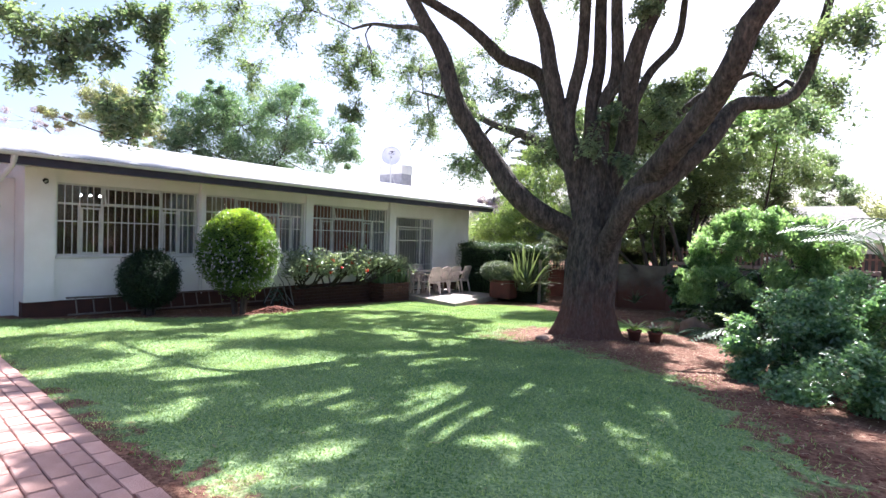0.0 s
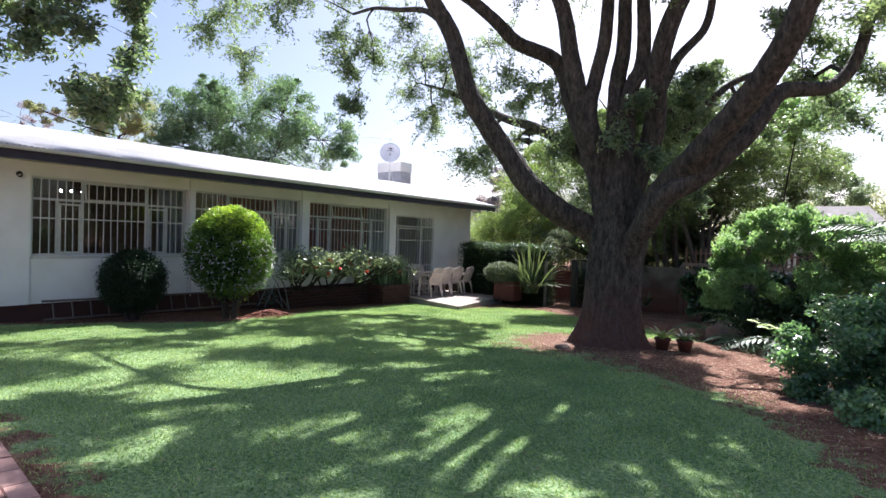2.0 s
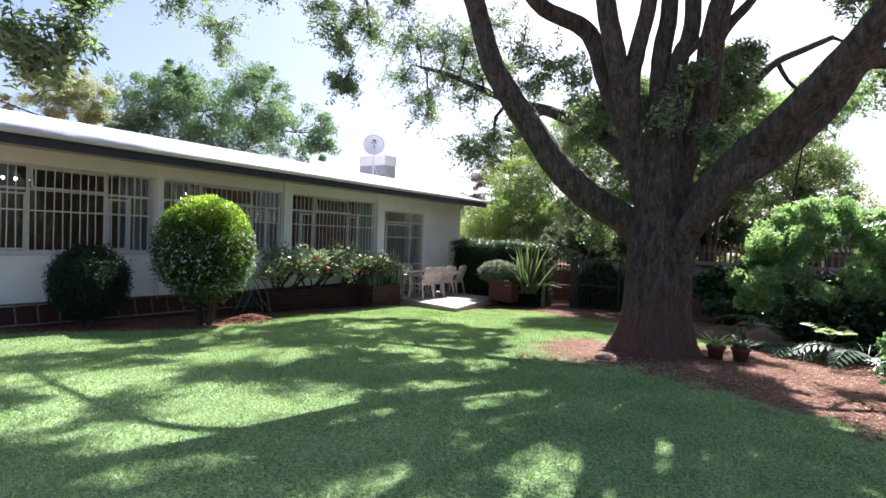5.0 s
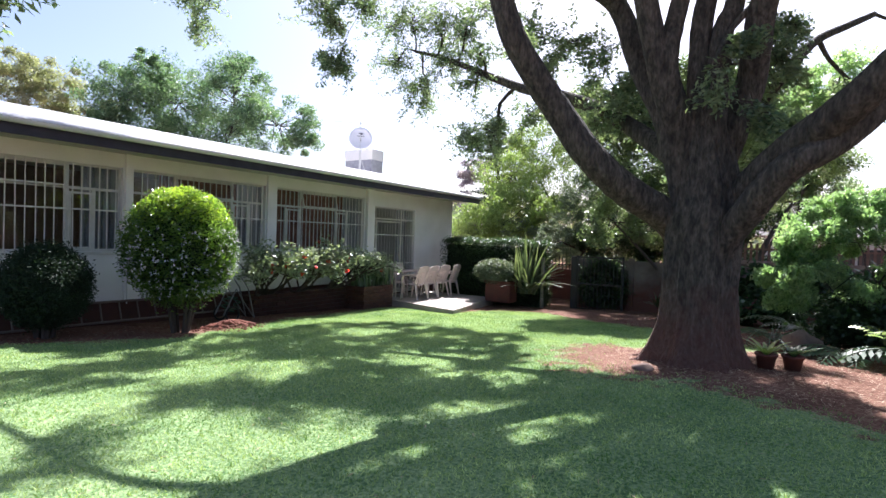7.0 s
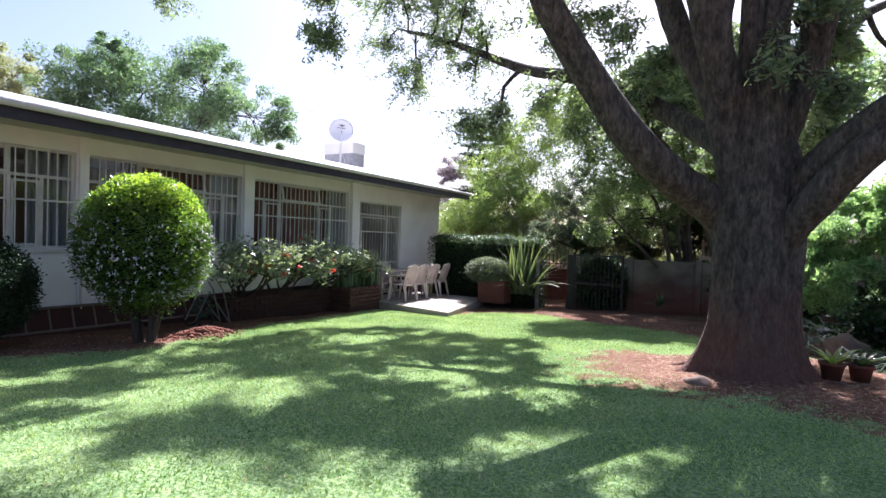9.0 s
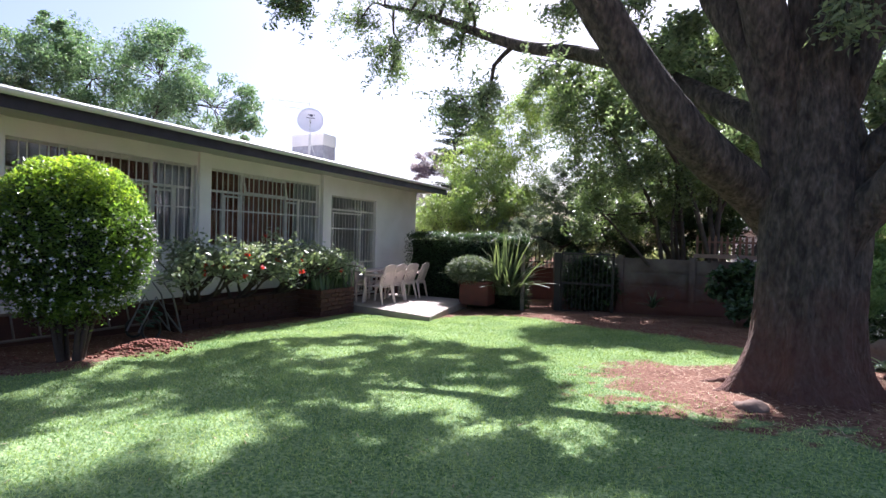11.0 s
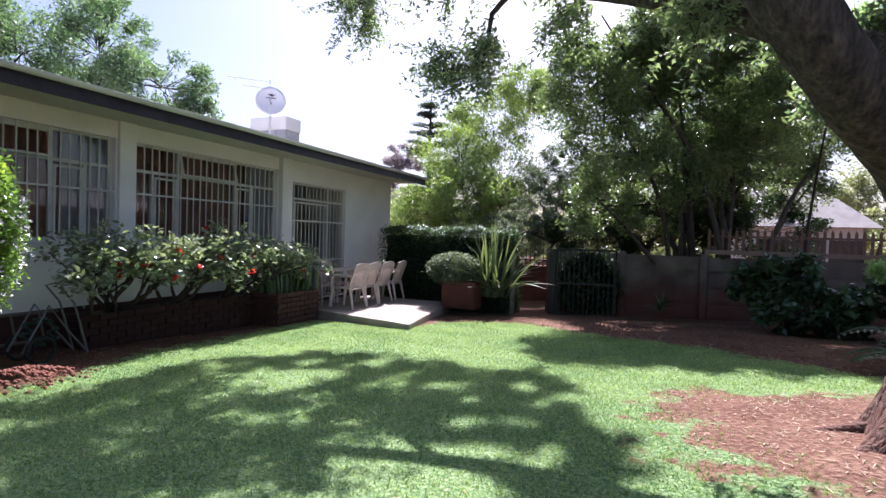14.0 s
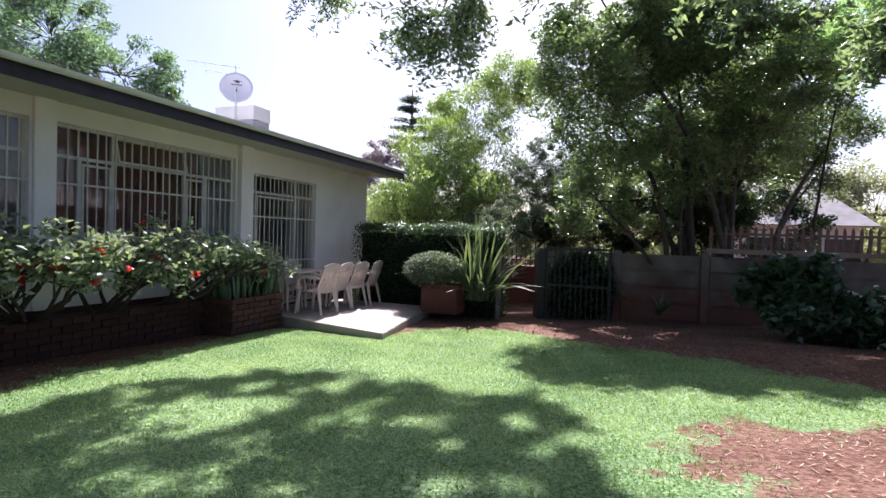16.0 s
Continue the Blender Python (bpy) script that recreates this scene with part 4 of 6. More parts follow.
CLUMPS_FAR_LEFT = [(-7.6, 1.8, 3.5, 0.30), (-7.6, 1.7, 3.0, 0.20), (-7.3, 2.0, 3.4, 0.30), (-7.3, 2.0, 3.1, 0.18), (-7.2, 2.3, 3.7, 0.30), (-7.1, 2.4, 3.3, 0.18), (-7.0, 2.9, 3.7, 0.22), (-7.2, 2.7, 3.9, 0.25), (-6.9, 3.0, 3.4, 0.15), (-6.7, 2.4, 2.4, 0.18), (-6.8, 2.3, 2.6, 0.20), (-6.5, 2.6, 2.6, 0.20), (-6.6, 2.7, 2.9, 0.12), (-7.2, 2.2, 3.4, 0.15), (-7.8, 1.6, 3.7, 0.30), (-6.9, 3.0, 3.9, 0.20)]
CLUMPS_LANE_SIDE = [(-1.2, 8.8, 4.3, 0.28), (-0.9, 9.0, 4.0, 0.25), (-1.4, 8.9, 4.4, 0.20), (-0.4, 8.4, 4.1, 0.30), (-0.1, 7.9, 4.0, 0.30), (-0.6, 9.0, 3.7, 0.25), (-0.2, 9.3, 3.5, 0.25), (-0.8, 10.2, 3.4, 0.30), (0.1, 7.5, 3.7, 0.20), (-1.1, 8.9, 3.6, 0.20), (-0.5, 10.5, 3.2, 0.30), (-1.6, 9.6, 3.0, 0.25)]
CLUMPS_TRUNK = [(-2.5, 8.6, 3.5, 0.22), (-2.3, 8.8, 3.2, 0.22), (-2.6, 8.5, 2.9, 0.20), (-2.2, 9.0, 2.6, 0.20), (-2.5, 8.5, 2.2, 0.18), (-2.5, 7.4, 2.3, 0.14), (-3.0, 7.1, 2.6, 0.10), (-2.4, 7.3, 4.5, 0.20), (-2.5, 8.9, 3.8, 0.20), (-5.0, 6.9, 3.3, 0.15), (-2.7, 7.2, 3.1, 0.12), (-2.3, 8.7, 2.0, 0.15)]
CLUMPS_LOW = [(-4.2, 8.5, 3.0, 0.20), (-3.9, 8.8, 2.7, 0.20), (-3.6, 9.3, 2.2, 0.20), (-3.3, 8.8, 2.5, 0.18), (-3.1, 9.2, 2.0, 0.18), (-4.0, 8.5, 3.3, 0.20), (-3.4, 9.6, 2.5, 0.22), (-3.1, 8.9, 3.0, 0.20), (-2.7, 9.4, 2.6, 0.2)]
CLUMPS_INNER = [(-2.3, 9.0, 2.6, 0.22), (-2.4, 8.9, 3.2, 0.22), (-2.3, 9.0, 3.8, 0.20)]
CLUMPS_HIGH = [(-7.5, 10.8, 6.6, 0.55), (-6.4, 11.0, 6.9, 0.5), (-8.5, 10.5, 6.3, 0.5), (-6.0, 10.0, 6.5, 0.5), (-5.2, 11.6, 7.0, 0.5), (-7.0, 9.2, 6.6, 0.5), (-9.2, 9.6, 6.3, 0.5), (-9.9, 11.0, 5.4, 0.45), (-8.8, 11.6, 5.6, 0.45), (-7.8, 12.0, 6.4, 0.45), (-4.4, 10.6, 6.6, 0.5), (-5.0, 9.3, 6.3, 0.5), (-3.4, 11.2, 6.8, 0.5), (-2.0, 10.6, 6.6, 0.5), (-0.8, 10.0, 6.5, 0.5), (-9.4, 8.2, 6.6, 0.45)]
BOUGHS["A4"] = [(-3.30, 7.95, 1.90, 0.150), (-3.75, 8.45, 2.35, 0.135), (-4.55, 9.00, 2.95, 0.120), (-5.40, 9.45, 3.40, 0.105), (-6.30, 9.85, 3.75, 0.090), (-7.30, 10.10, 4.25, 0.070), (-8.20, 10.30, 4.70, 0.050), (-9.00, 10.40, 5.00, 0.035)]
BOUGHS["A3"] = [(-5.10, 6.40, 4.10, 0.060), (-5.90, 6.70, 4.75, 0.050), (-6.80, 7.00, 5.10, 0.042), (-7.70, 7.30, 5.45, 0.034), (-8.50, 7.50, 5.60, 0.028)]
BOUGHS["J"] = [(-5.60, 6.10, 5.00, 0.090), (-6.10, 5.20, 5.60, 0.075), (-6.80, 4.20, 5.60, 0.060), (-7.20, 3.20, 5.00, 0.045), (-7.20, 2.50, 4.20, 0.030)]
BOUGHS["K"] = [(-5.87, 5.90, 5.60, 0.080), (-7.20, 6.00, 6.40, 0.060), (-8.80, 6.00, 6.70, 0.050), (-10.20, 6.10, 6.50, 0.035)]
BOUGHS["L"] = [(-2.30, 7.20, 5.20, 0.110), (-1.60, 6.20, 6.20, 0.090), (-0.90, 5.00, 6.80, 0.060)]


# where clumps added above the view shade the lawn, and the sunny gaps in it
SHADE = [
    [(-8.3, 5.2), (-8.8, 6.0), (-9.3, 7.0), (-9.3, 8.4), (-8.4, 8.9), (-7.3, 9.2), (-6.4, 9.1), (-5.4, 8.7), (-5.2, 8.2), (-5.2, 7.5), (-4.8, 7.0),
     (-4.6, 6.5), (-5.2, 5.8), (-5.6, 5.1), (-6.1, 5.2), (-6.8, 5.7), (-7.2, 5.1), (-7.6, 5.3)],
    [(-9.4, 3.9), (-8.7, 4.7), (-7.7, 5.0), (-7.3, 4.3), (-7.8, 3.8), (-8.2, 3.6)],
    [(-7.1, 3.3), (-6.8, 3.9), (-6.2, 4.3), (-6.0, 5.0), (-5.2, 4.95), (-4.7, 5.2), (-4.2, 5.6), (-3.3, 6.9), (-2.0, 6.8), (-1.0, 5.4), (0.8, 3.5),
     (0.8, 0.3), (-3.0, 0.5), (-5.0, 1.2), (-8.9, 1.5), (-9.2, 2.4), (-8.0, 2.9)],
    [(-3.2, 6.9), (-2.0, 6.7), (-1.8, 8.2), (-2.7, 8.7)],
]
SUNNY = [(-8.1, 7.2, 0.30), (-7.3, 6.4, 0.28), (-6.3, 6.1, 0.24), (-5.5, 6.3, 0.34), (-4.9, 6.0, 0.30), (-6.6, 6.9, 0.28), (-4.3, 6.3, 0.4), (-7.8, 7.5, 0.2),
         (-5.6, 3.4, 0.42), (-4.8, 3.8, 0.48), (-4.3, 4.35, 0.34), (-3.1, 5.0, 0.26), (-2.9, 5.5, 0.20), (-3.6, 4.2, 0.20), (-2.2, 4.3, 0.22), (-6.8, 2.9, 0.45), (-4.8, 3.0, 0.30), (-4.1, 3.6, 0.22), (-4.6, 2.3, 0.28), (-3.9, 4.9, 0.28),
         (-2.9, 3.4, 0.22), (-3.2, 2.6, 0.26), (-4.0, 1.8, 0.22), (-2.5, 3.3, 0.2), (-2.7, 4.7, 0.12), (-5.8, 2.0, 0.36), (-5.1, 2.3, 0.25), (-2.1, 2.8, 0.2),
         (-2.3, 2.0, 0.2), (-1.4, 2.7, 0.2), (-1.4, 3.5, 0.12), (-1.0, 3.2, 0.18), (-2.5, 1.4, 0.2), (-1.0, 4.1, 0.22), (-1.6, 6.3, 0.3), (-1.2, 5.5, 0.25), (-7.8, 2.2, 0.3)]


def throw(c):
    """Where the shade of a clump falls on the lawn."""
    h = c[2] + 0.25
    return c[0] + 0.159 * h, c[1] - 0.822 * h


def shaded(x, y, room):
    inside = False
    for ring in SHADE:
        hit = False
        for (ax, ay), (bx, by) in zip(ring, ring[1:] + ring[:1]):
            if (ay > y) != (by > y) and x < (bx - ax) * (y - ay) / (by - ay) + ax:
                hit = not hit
        inside = inside or hit
    return inside and all(math.hypot(x - a, y - b) > r + room for a, b, r in SUNNY)


def big_tree():
    root = group_root("tree", (-3.10, 7.60, -0.3), "huge old shade tree with thick rough trunk and many low limbs", "tree")
    rng = np.random.default_rng(3)
    sp = spline(TRUNK, 0.05)
    V, F, m = [], [], 72
    for i, p in enumerate(sp):
        for k in range(m):
            a = 2 * math.pi * k / m
            low = max(0.0, 0.25 - p[2]) / 0.6
            ridge = 0.05 * math.cos(5 * a + 0.6) + 0.03 * math.cos(8 * a + 2 + p[2])
            lobes = (ridge + 0.20 * low * max(0, math.cos(3.5 * a + 1.0)) + 0.12 * low * math.cos(7 * a))
            groove = 0.014 * math.sin(19 * a + 2.5 * math.sin(p[2] * 3.1) + 3 * noise.noise(Vector((a, p[2] * 2, 0)))) + 0.010 * noise.noise(Vector((math.cos(a) * 9, math.sin(a) * 9, p[2] * 2.2)))
            r = p[3] * (1 + lobes) + groove
            V.append((p[0] + r * math.cos(a), p[1] + r * math.sin(a), p[2]))
    for i in range(len(sp) - 1):
        for k in range(m):
            q = (k + 1) % m
            F.append((i * m + k, i * m + q, (i + 1) * m + q, (i + 1) * m + k))
    under(arrays("trunk", V, F, BARK, smooth=True), root)
    for a, ln, r0 in ((3.4, 0.5, 0.07), (4.3, 0.4, 0.06), (2.8, 0.6, 0.07), (5.2, 0.5, 0.05), (0.2, 0.6, 0.05), (1.4, 0.5, 0.05)):
        pts, rad = [], []
        for k in range(9):
            t = k / 8
            x, y = -3.1 + math.cos(a + 0.25 * t) * (0.38 + ln * t), 7.6 + math.sin(a + 0.25 * t) * (0.38 + ln * t)
            pts.append((x, y, ground_z(x, y) + 0.012 - 0.07 * t))
            rad.append(r0 * (1 - 0.85 * t))
        under(tubes("root", [(pts, rad)], BARK, sides=10, rough=0.05, seed=int(a * 10)), root)
    nodes = []
    for key, pts in BOUGHS.items():
        if key not in ("A3", "J", "K", "L", "F2", "F4"):
            q = pts[0]
            pts = [(-3.08 + 0.12 * (q[0] + 3.1), 7.63 + 0.12 * (q[1] - 7.6), 0.55, q[3]), ((q[0] - 3.08) / 2, (q[1] + 7.63) / 2, (q[2] + 0.75) / 2, q[3])] + pts
        sp = spline(pts, 0.10)
        if pts[-1][3] > 0.07:
            e, d = np.array(sp[-1]), np.array(sp[-1]) - np.array(sp[-4])
            for k in range(12):
                d[:3] += rng.normal(size=3) * 0.03
                e = e + d * 0.8
                e[3] = max(0.02, sp[-1][3] * (1 - (k + 1) / 13))
                sp.append(e.copy())
        under(tubes("limb", [([p[:3] for p in sp], [p[3] * (0.80 if key in "GE" else 0.92) for p in sp])], BARK, sides=16, rough=0.035, seed=len(key)), root)
        nodes += [(p[:3], p[3]) for p in sp[len(sp) // 2:]]
    clumps = [np.array(c) * [1, 1, 1, 1.1] for c in CLUMPS_LOW + CLUMPS_TRUNK] + [np.array(c) * [1, 1, 1, 0.8] for c in CLUMPS_FAR_LEFT] + [np.array(c) for c in CLUMPS_INNER + CLUMPS_HOUSE_SIDE + CLUMPS_HANGING + CLUMPS_LANE_SIDE]
    dome = [np.array(c) for c in CLUMPS_HIGH if shaded(*throw(c), 0.1)]
    for _ in range(9000):
        x, y = rng.uniform(-9.5, 2.8), rng.uniform(7.5, 13.8)
        ahead = -0.617 * x + 0.787 * y
        c = np.array([x, y, 1.9 + 0.50 * ahead + rng.uniform(0, 1.3), rng.uniform(0.3, 0.5)])
        edge = ((x + 3.2) / 6.3) ** 2 + ((y - 9.6) / 4.4) ** 2
        if edge < 1 and all(np.linalg.norm(c[:3] - q[:3]) > 0.80 for q in dome) and shaded(*throw(c), 0.38):
            dome.append(c)
        if len(dome) >= 110:
            break
    top = [c for c in dome]
    # Added clumps, set back along the sun's rays above the view to cast SHADE.
    for _ in range(22000):
        gx, gy = rng.uniform(-9.8, 1.2), rng.uniform(0.2, 9.2)
        near = (gy < 4.4 and gx > -5.6) or (gy < 6.7 and gx > -4.7)
        if not shaded(gx, gy, 0.06 if near else 0.30) or not shaded(gx + 0.2, gy, 0) or not shaded(gx - 0.2, gy, 0) or not shaded(gx, gy + 0.2, 0) or not shaded(gx, gy - 0.2, 0) or lawn_mask(gx, gy) < -1.6:
            continue
        h = (1.45 + 0.52 * (0.787 * gy - 0.617 * gx)) / 0.613 * rng.uniform(1.0, 1.10)
        h = max(h, 6.0)
        c = np.array([gx - 0.159 * h, gy + 0.822 * h, h + float(gz(gx, gy)), rng.uniform(0.17, 0.27) * (1.2 if near else 1)])
        if all(np.linalg.norm(np.subtract(throw(c), throw(q))) > (0.31 if near else 0.44) for q in top[len(dome):]):
            top.append(c)
    top = top[len(dome):]
    clumps += dome + top
    base = np.array([-3.1, 7.6, 2.5])
    clumps.sort(key=lambda c: np.linalg.norm(c[:3] - base))
    N = [np.array(n[0]) for n in nodes]
    R = [n[1] for n in nodes]
    lines, pos, small = [], [], []
    for c in clumps:
        A = np.array(N)
        dd = np.linalg.norm(A - c[:3], axis=1) + 0.5 * np.maximum(0, np.linalg.norm(A - base, axis=1) - np.linalg.norm(c[:3] - base))
        j = int(np.argmin(dd))
        s, e = A[j], c[:3]
        ln = np.linalg.norm(e - s)
        r0 = min(R[j] * 0.6, 0.012 + 0.016 * ln + 0.01)
        mid1 = s + (e - s) * 0.35 + rng.normal(size=3) * 0.07 * ln + [0, 0, 0.06 * ln]
        mid2 = s + (e - s) * 0.72 + rng.normal(size=3) * 0.06 * ln + [0, 0, 0.05 * ln]
        q = spline([(*s, r0), (*mid1, r0 * 0.8), (*mid2, r0 * 0.6), (*e, r0 * 0.4)], 0.2)
        lines.append(([p[:3] for p in q], [p[3] for p in q]))
        for p in q[2:]:
            N.append(np.array(p[:3])), R.append(p[3])
        c[3] *= rng.uniform(1.2, 1.8)
        k = int(8 + 26 * c[3])
        for _ in range(k):
            d = rng.normal(size=3) * [1, 1, 0.8]
            d /= np.linalg.norm(d)
            t = e + d * c[3] * rng.uniform(0.25, 1.2) - [0, 0, 0.12 * rng.uniform(0, 1)]
            st = np.array(q[rng.integers(len(q) // 2, len(q))][:3])
            small.append(([st, (st + t) / 2 + [0, 0, 0.05], t], [0.006, 0.004, 0.002]))
            for w in np.linspace(0.4, 1.05, 5):
                pos.append(st + (t - st) * w + rng.uniform(-1, 1, (8, 3)) * 0.075)
    tagged(under(tubes("branch", lines, BARK, sides=6, seed=5), root), kind="stuff")
    under(tubes("twig", small, TWIG, sides=3), root)
    pos = np.concatenate(pos)

    # High leaves of the added clumps, larger so that they block more sun.
    high = (pos[:, 2] > 7.3) & (pos[:, 1] > 12.3)
    under(leaves("foliage", pos[~high], 0.085, 0.032, LEAF_TREE, seed=4), root)
    under(leaves("shade_caster_foliage", pos[high], 0.12, 0.062, LEAF_TREE, seed=6), root)


big_tree()


def tree(label, base, blobs, count, size, material, seed, trunk=0.16, name="tree", grain=0.16, narrow=0.45, droop=0.3, per=260, stems=0):
    """A tree with forking limbs up to leafy clumps that leave gaps between them."""
    rng = np.random.default_rng(seed)
    root = group_root(name, base, label, "tree")
    lines, pos = [], []
    b = np.array(base, float)
    vol = np.array([bl[3] * bl[4] for bl in blobs])
    centre = np.mean([bl[:3] for bl in blobs], axis=0)
    fork = b + (centre - b) * [0.3, 0.3, 0.35]
    lines.append(([b + [0, 0, -0.3], (b + fork) / 2 + rng.normal(size=3) * 0.05, fork], [trunk, trunk * 0.8, trunk * 0.65]))
    nodes = [(fork, trunk * 0.6)]
    for bl, v in sorted(zip(blobs, vol / vol.sum()), key=lambda q: np.linalg.norm(np.array(q[0][:3]) - fork)):
        c, r = np.array(bl[:3]), np.array(bl[3:6])
        start, rs = min(nodes, key=lambda q: np.linalg.norm(q[0] - c) + 0.4 * max(0, q[0][2] - c[2]))
        mid = start + (c - start) * 0.5 + rng.normal(size=3) * 0.16
        q = spline([(*start, rs), (*mid, rs * 0.75), (*c, rs * 0.45)], 0.4)
        lines.append(([p[:3] for p in q], [p[3] for p in q]))
        nodes += [(np.array(p[:3]), p[3]) for p in q[1:]]
        k = int(max(9, count * v / per))
        u = rng.normal(size=(k, 3))
        u /= np.linalg.norm(u, axis=1)[:, None]
        tips = c + u * r * rng.uniform(0.55, 1.12, (k, 1))
        for t in tips:
            s = c + (t - c) * rng.uniform(0, 0.3) - (c - mid) * rng.uniform(0, 0.3)
            lines.append(([s, (s + t) / 2 + rng.normal(size=3) * 0.08, t], [trunk * 0.07, trunk * 0.05, 0.004]))
        n = int(count * v)
        sp = grain * r.mean() * rng.uniform(0.6, 1.35, (k, 1))
        pick = rng.integers(0, k, n)
        w = rng.normal(size=(n, 3))
        w *= rng.uniform(0.15, 1, (n, 1)) ** 0.6 / np.linalg.norm(w, axis=1)[:, None]
        w += 0.18 * np.sin(tips[pick] * 7 + w[:, [1, 2, 0]] * 6)
        pos.append(tips[pick] + w * sp[pick] * [1, 1, 0.7 + 0.25 * droop])
    for k in range(stems):
        c = np.array(blobs[k % len(blobs)][:3]) + rng.normal(size=3) * 0.4
        f = b + [rng.normal() * 0.3, rng.normal() * 0.08, -0.2]
        mid = f + (c - f) * [0.35, 0.35, 0.5] + rng.normal(size=3) * [0.12, 0.12, 0.1]
        q = spline([(*f, trunk * 0.55), (*mid, trunk * 0.4), (*(mid + (c - mid) * 0.6 + rng.normal(size=3) * 0.12), trunk * 0.24), (*c, trunk * 0.12)], 0.3)
        lines.append(([p[:3] for p in q], [p[3] for p in q]))
    under(tubes("trunk", lines, TWIG if not stems else STEM, sides=6), root)
    under(leaves("crown", np.concatenate(pos), size, size * narrow, material, seed=seed, droop=droop), root)
    return root


BROAD = [(-25.8, 13.0, 6.7, 1.7, 1.7, 1.4), (-25.1, 14.8, 6.8, 1.8, 1.8, 1.4), (-22.5, 15.6, 6.9, 1.7, 1.7, 1.4), (-20.8, 16.9, 5.7, 1.4, 1.4, 1.1), (-24.8, 13.7, 4.8, 1.7, 1.7, 1.4), (-22.6, 15.4, 4.9, 1.7, 1.7, 1.4), (-20.0, 17.5, 4.8, 0.8, 0.8, 0.7), (-26.3, 12.5, 5.2, 1.1, 1.1, 0.9), (-25.4, 13.3, 8.0, 0.8, 0.8, 0.6), (-22.2, 15.8, 7.9, 0.9, 0.9, 0.7)]
OLIVE = [(-35.6, 13.0, 8.7, 1.7, 1.7, 1.4), (-34.5, 13.8, 8.2, 1.6, 1.6, 1.3), (-36.7, 12.1, 8.6, 1.7, 1.7, 1.4), (-33.3, 14.7, 7.1, 1.2, 1.2, 1.0), (-35.3, 13.2, 6.6, 1.7, 1.7, 1.4), (-36.1, 10.0, 7.4, 1.0, 1.0, 0.8)]
WEEP = [(-11.0, 19.4, 3.4, 1.0, 1.0, 0.8), (-10.1, 18.8, 2.2, 1.0, 1.0, 0.8), (-10.3, 21.3, 4.7, 1.0, 1.0, 0.8), (-9.9, 22.9, 6.3, 0.9, 0.9, 0.7), (-10.8, 18.2, 1.6, 1.0, 1.0, 0.8), (-9.4, 23.3, 6.5, 0.9, 0.9, 0.7), (-11.0, 20.8, 5.2, 0.6, 0.6, 0.5), (-9.7, 20.4, 2.7, 1.1, 1.1, 0.9), (-11.4, 17.8, 1.4, 0.8, 0.8, 0.6)]
GREY = [(-7.64, 17.4, 2.4, 0.5, 0.5, 0.5), (-7.3, 17.4, 3.2, 0.5, 0.5, 0.45), (-8.2, 17.4, 1.4, 0.6, 0.5, 0.5), (-7.3, 17.4, 1.3, 0.6, 0.5, 0.5), (-6.8, 17.4, 2.1, 0.5, 0.5, 0.5), (-8.8, 17.5, 1.2, 0.5, 0.5, 0.4), (-8.5, 16.7, 0.9, 0.6, 0.5, 0.5), (-7.0, 16.9, 0.9, 0.7, 0.5, 0.5), (-6.2, 17.0, 1.6, 0.6, 0.5, 0.5), (-7.4, 17.1, 1.5, 0.8, 0.8, 0.6), (-6.6, 17.7, 2.1, 0.9, 0.9, 0.7), (-7.9, 16.7, 1.0, 0.6, 0.6, 0.5), (-7.2, 17.3, 2.5, 0.7, 0.7, 0.5), (-6.0, 17.6, 1.2, 0.8, 0.8, 0.6)]
MAUVE_B = [(-18.8, 31.1, 5.3, 1.1, 1.1, 0.9), (-19.8, 30.3, 3.5, 1.0, 1.0, 0.8), (-18.3, 31.6, 6.0, 0.8, 0.8, 0.6), (-19.2, 30.8, 4.8, 0.9, 0.9, 0.7), (-20.0, 30.1, 2.9, 1.0, 1.0, 0.8), (-18.9, 28.5, 3.1, 0.9, 0.9, 0.7), (-18.2, 28.9, 2.1, 1.1, 1.1, 0.9)]
DARK = [(-6.1, 14.3, 3.6, 1.0, 1.0, 0.8), (-5.2, 15.1, 4.3, 1.0, 1.0, 0.8), (-4.2, 15.8, 3.9, 1.0, 1.0, 0.8), (-5.6, 14.7, 2.7, 1.0, 1.0, 0.8), (-4.4, 15.7, 2.5, 0.9, 0.9, 0.7), (-3.3, 16.6, 3.3, 0.8, 0.8, 0.7), (-4.9, 15.8, 1.7, 0.8, 0.8, 0.7), (-5.9, 15.1, 1.6, 0.8, 0.8, 0.6), (-3.6, 16.9, 2.0, 0.8, 0.8, 0.6), (-6.3, 14.3, 4.5, 0.6, 0.6, 0.5), (-4.6, 15.6, 4.8, 0.8, 0.8, 0.7), (-2.9, 17.2, 4.4, 1.0, 1.0, 0.8), (-1.6, 18.1, 3.5, 1.0, 1.0, 0.8), (-3.4, 16.4, 2.9, 1.0, 1.0, 0.8), (-2.1, 18.1, 2.3, 0.8, 0.8, 0.6), (-5.5, 14.8, 4.0, 0.8, 0.8, 0.7)]
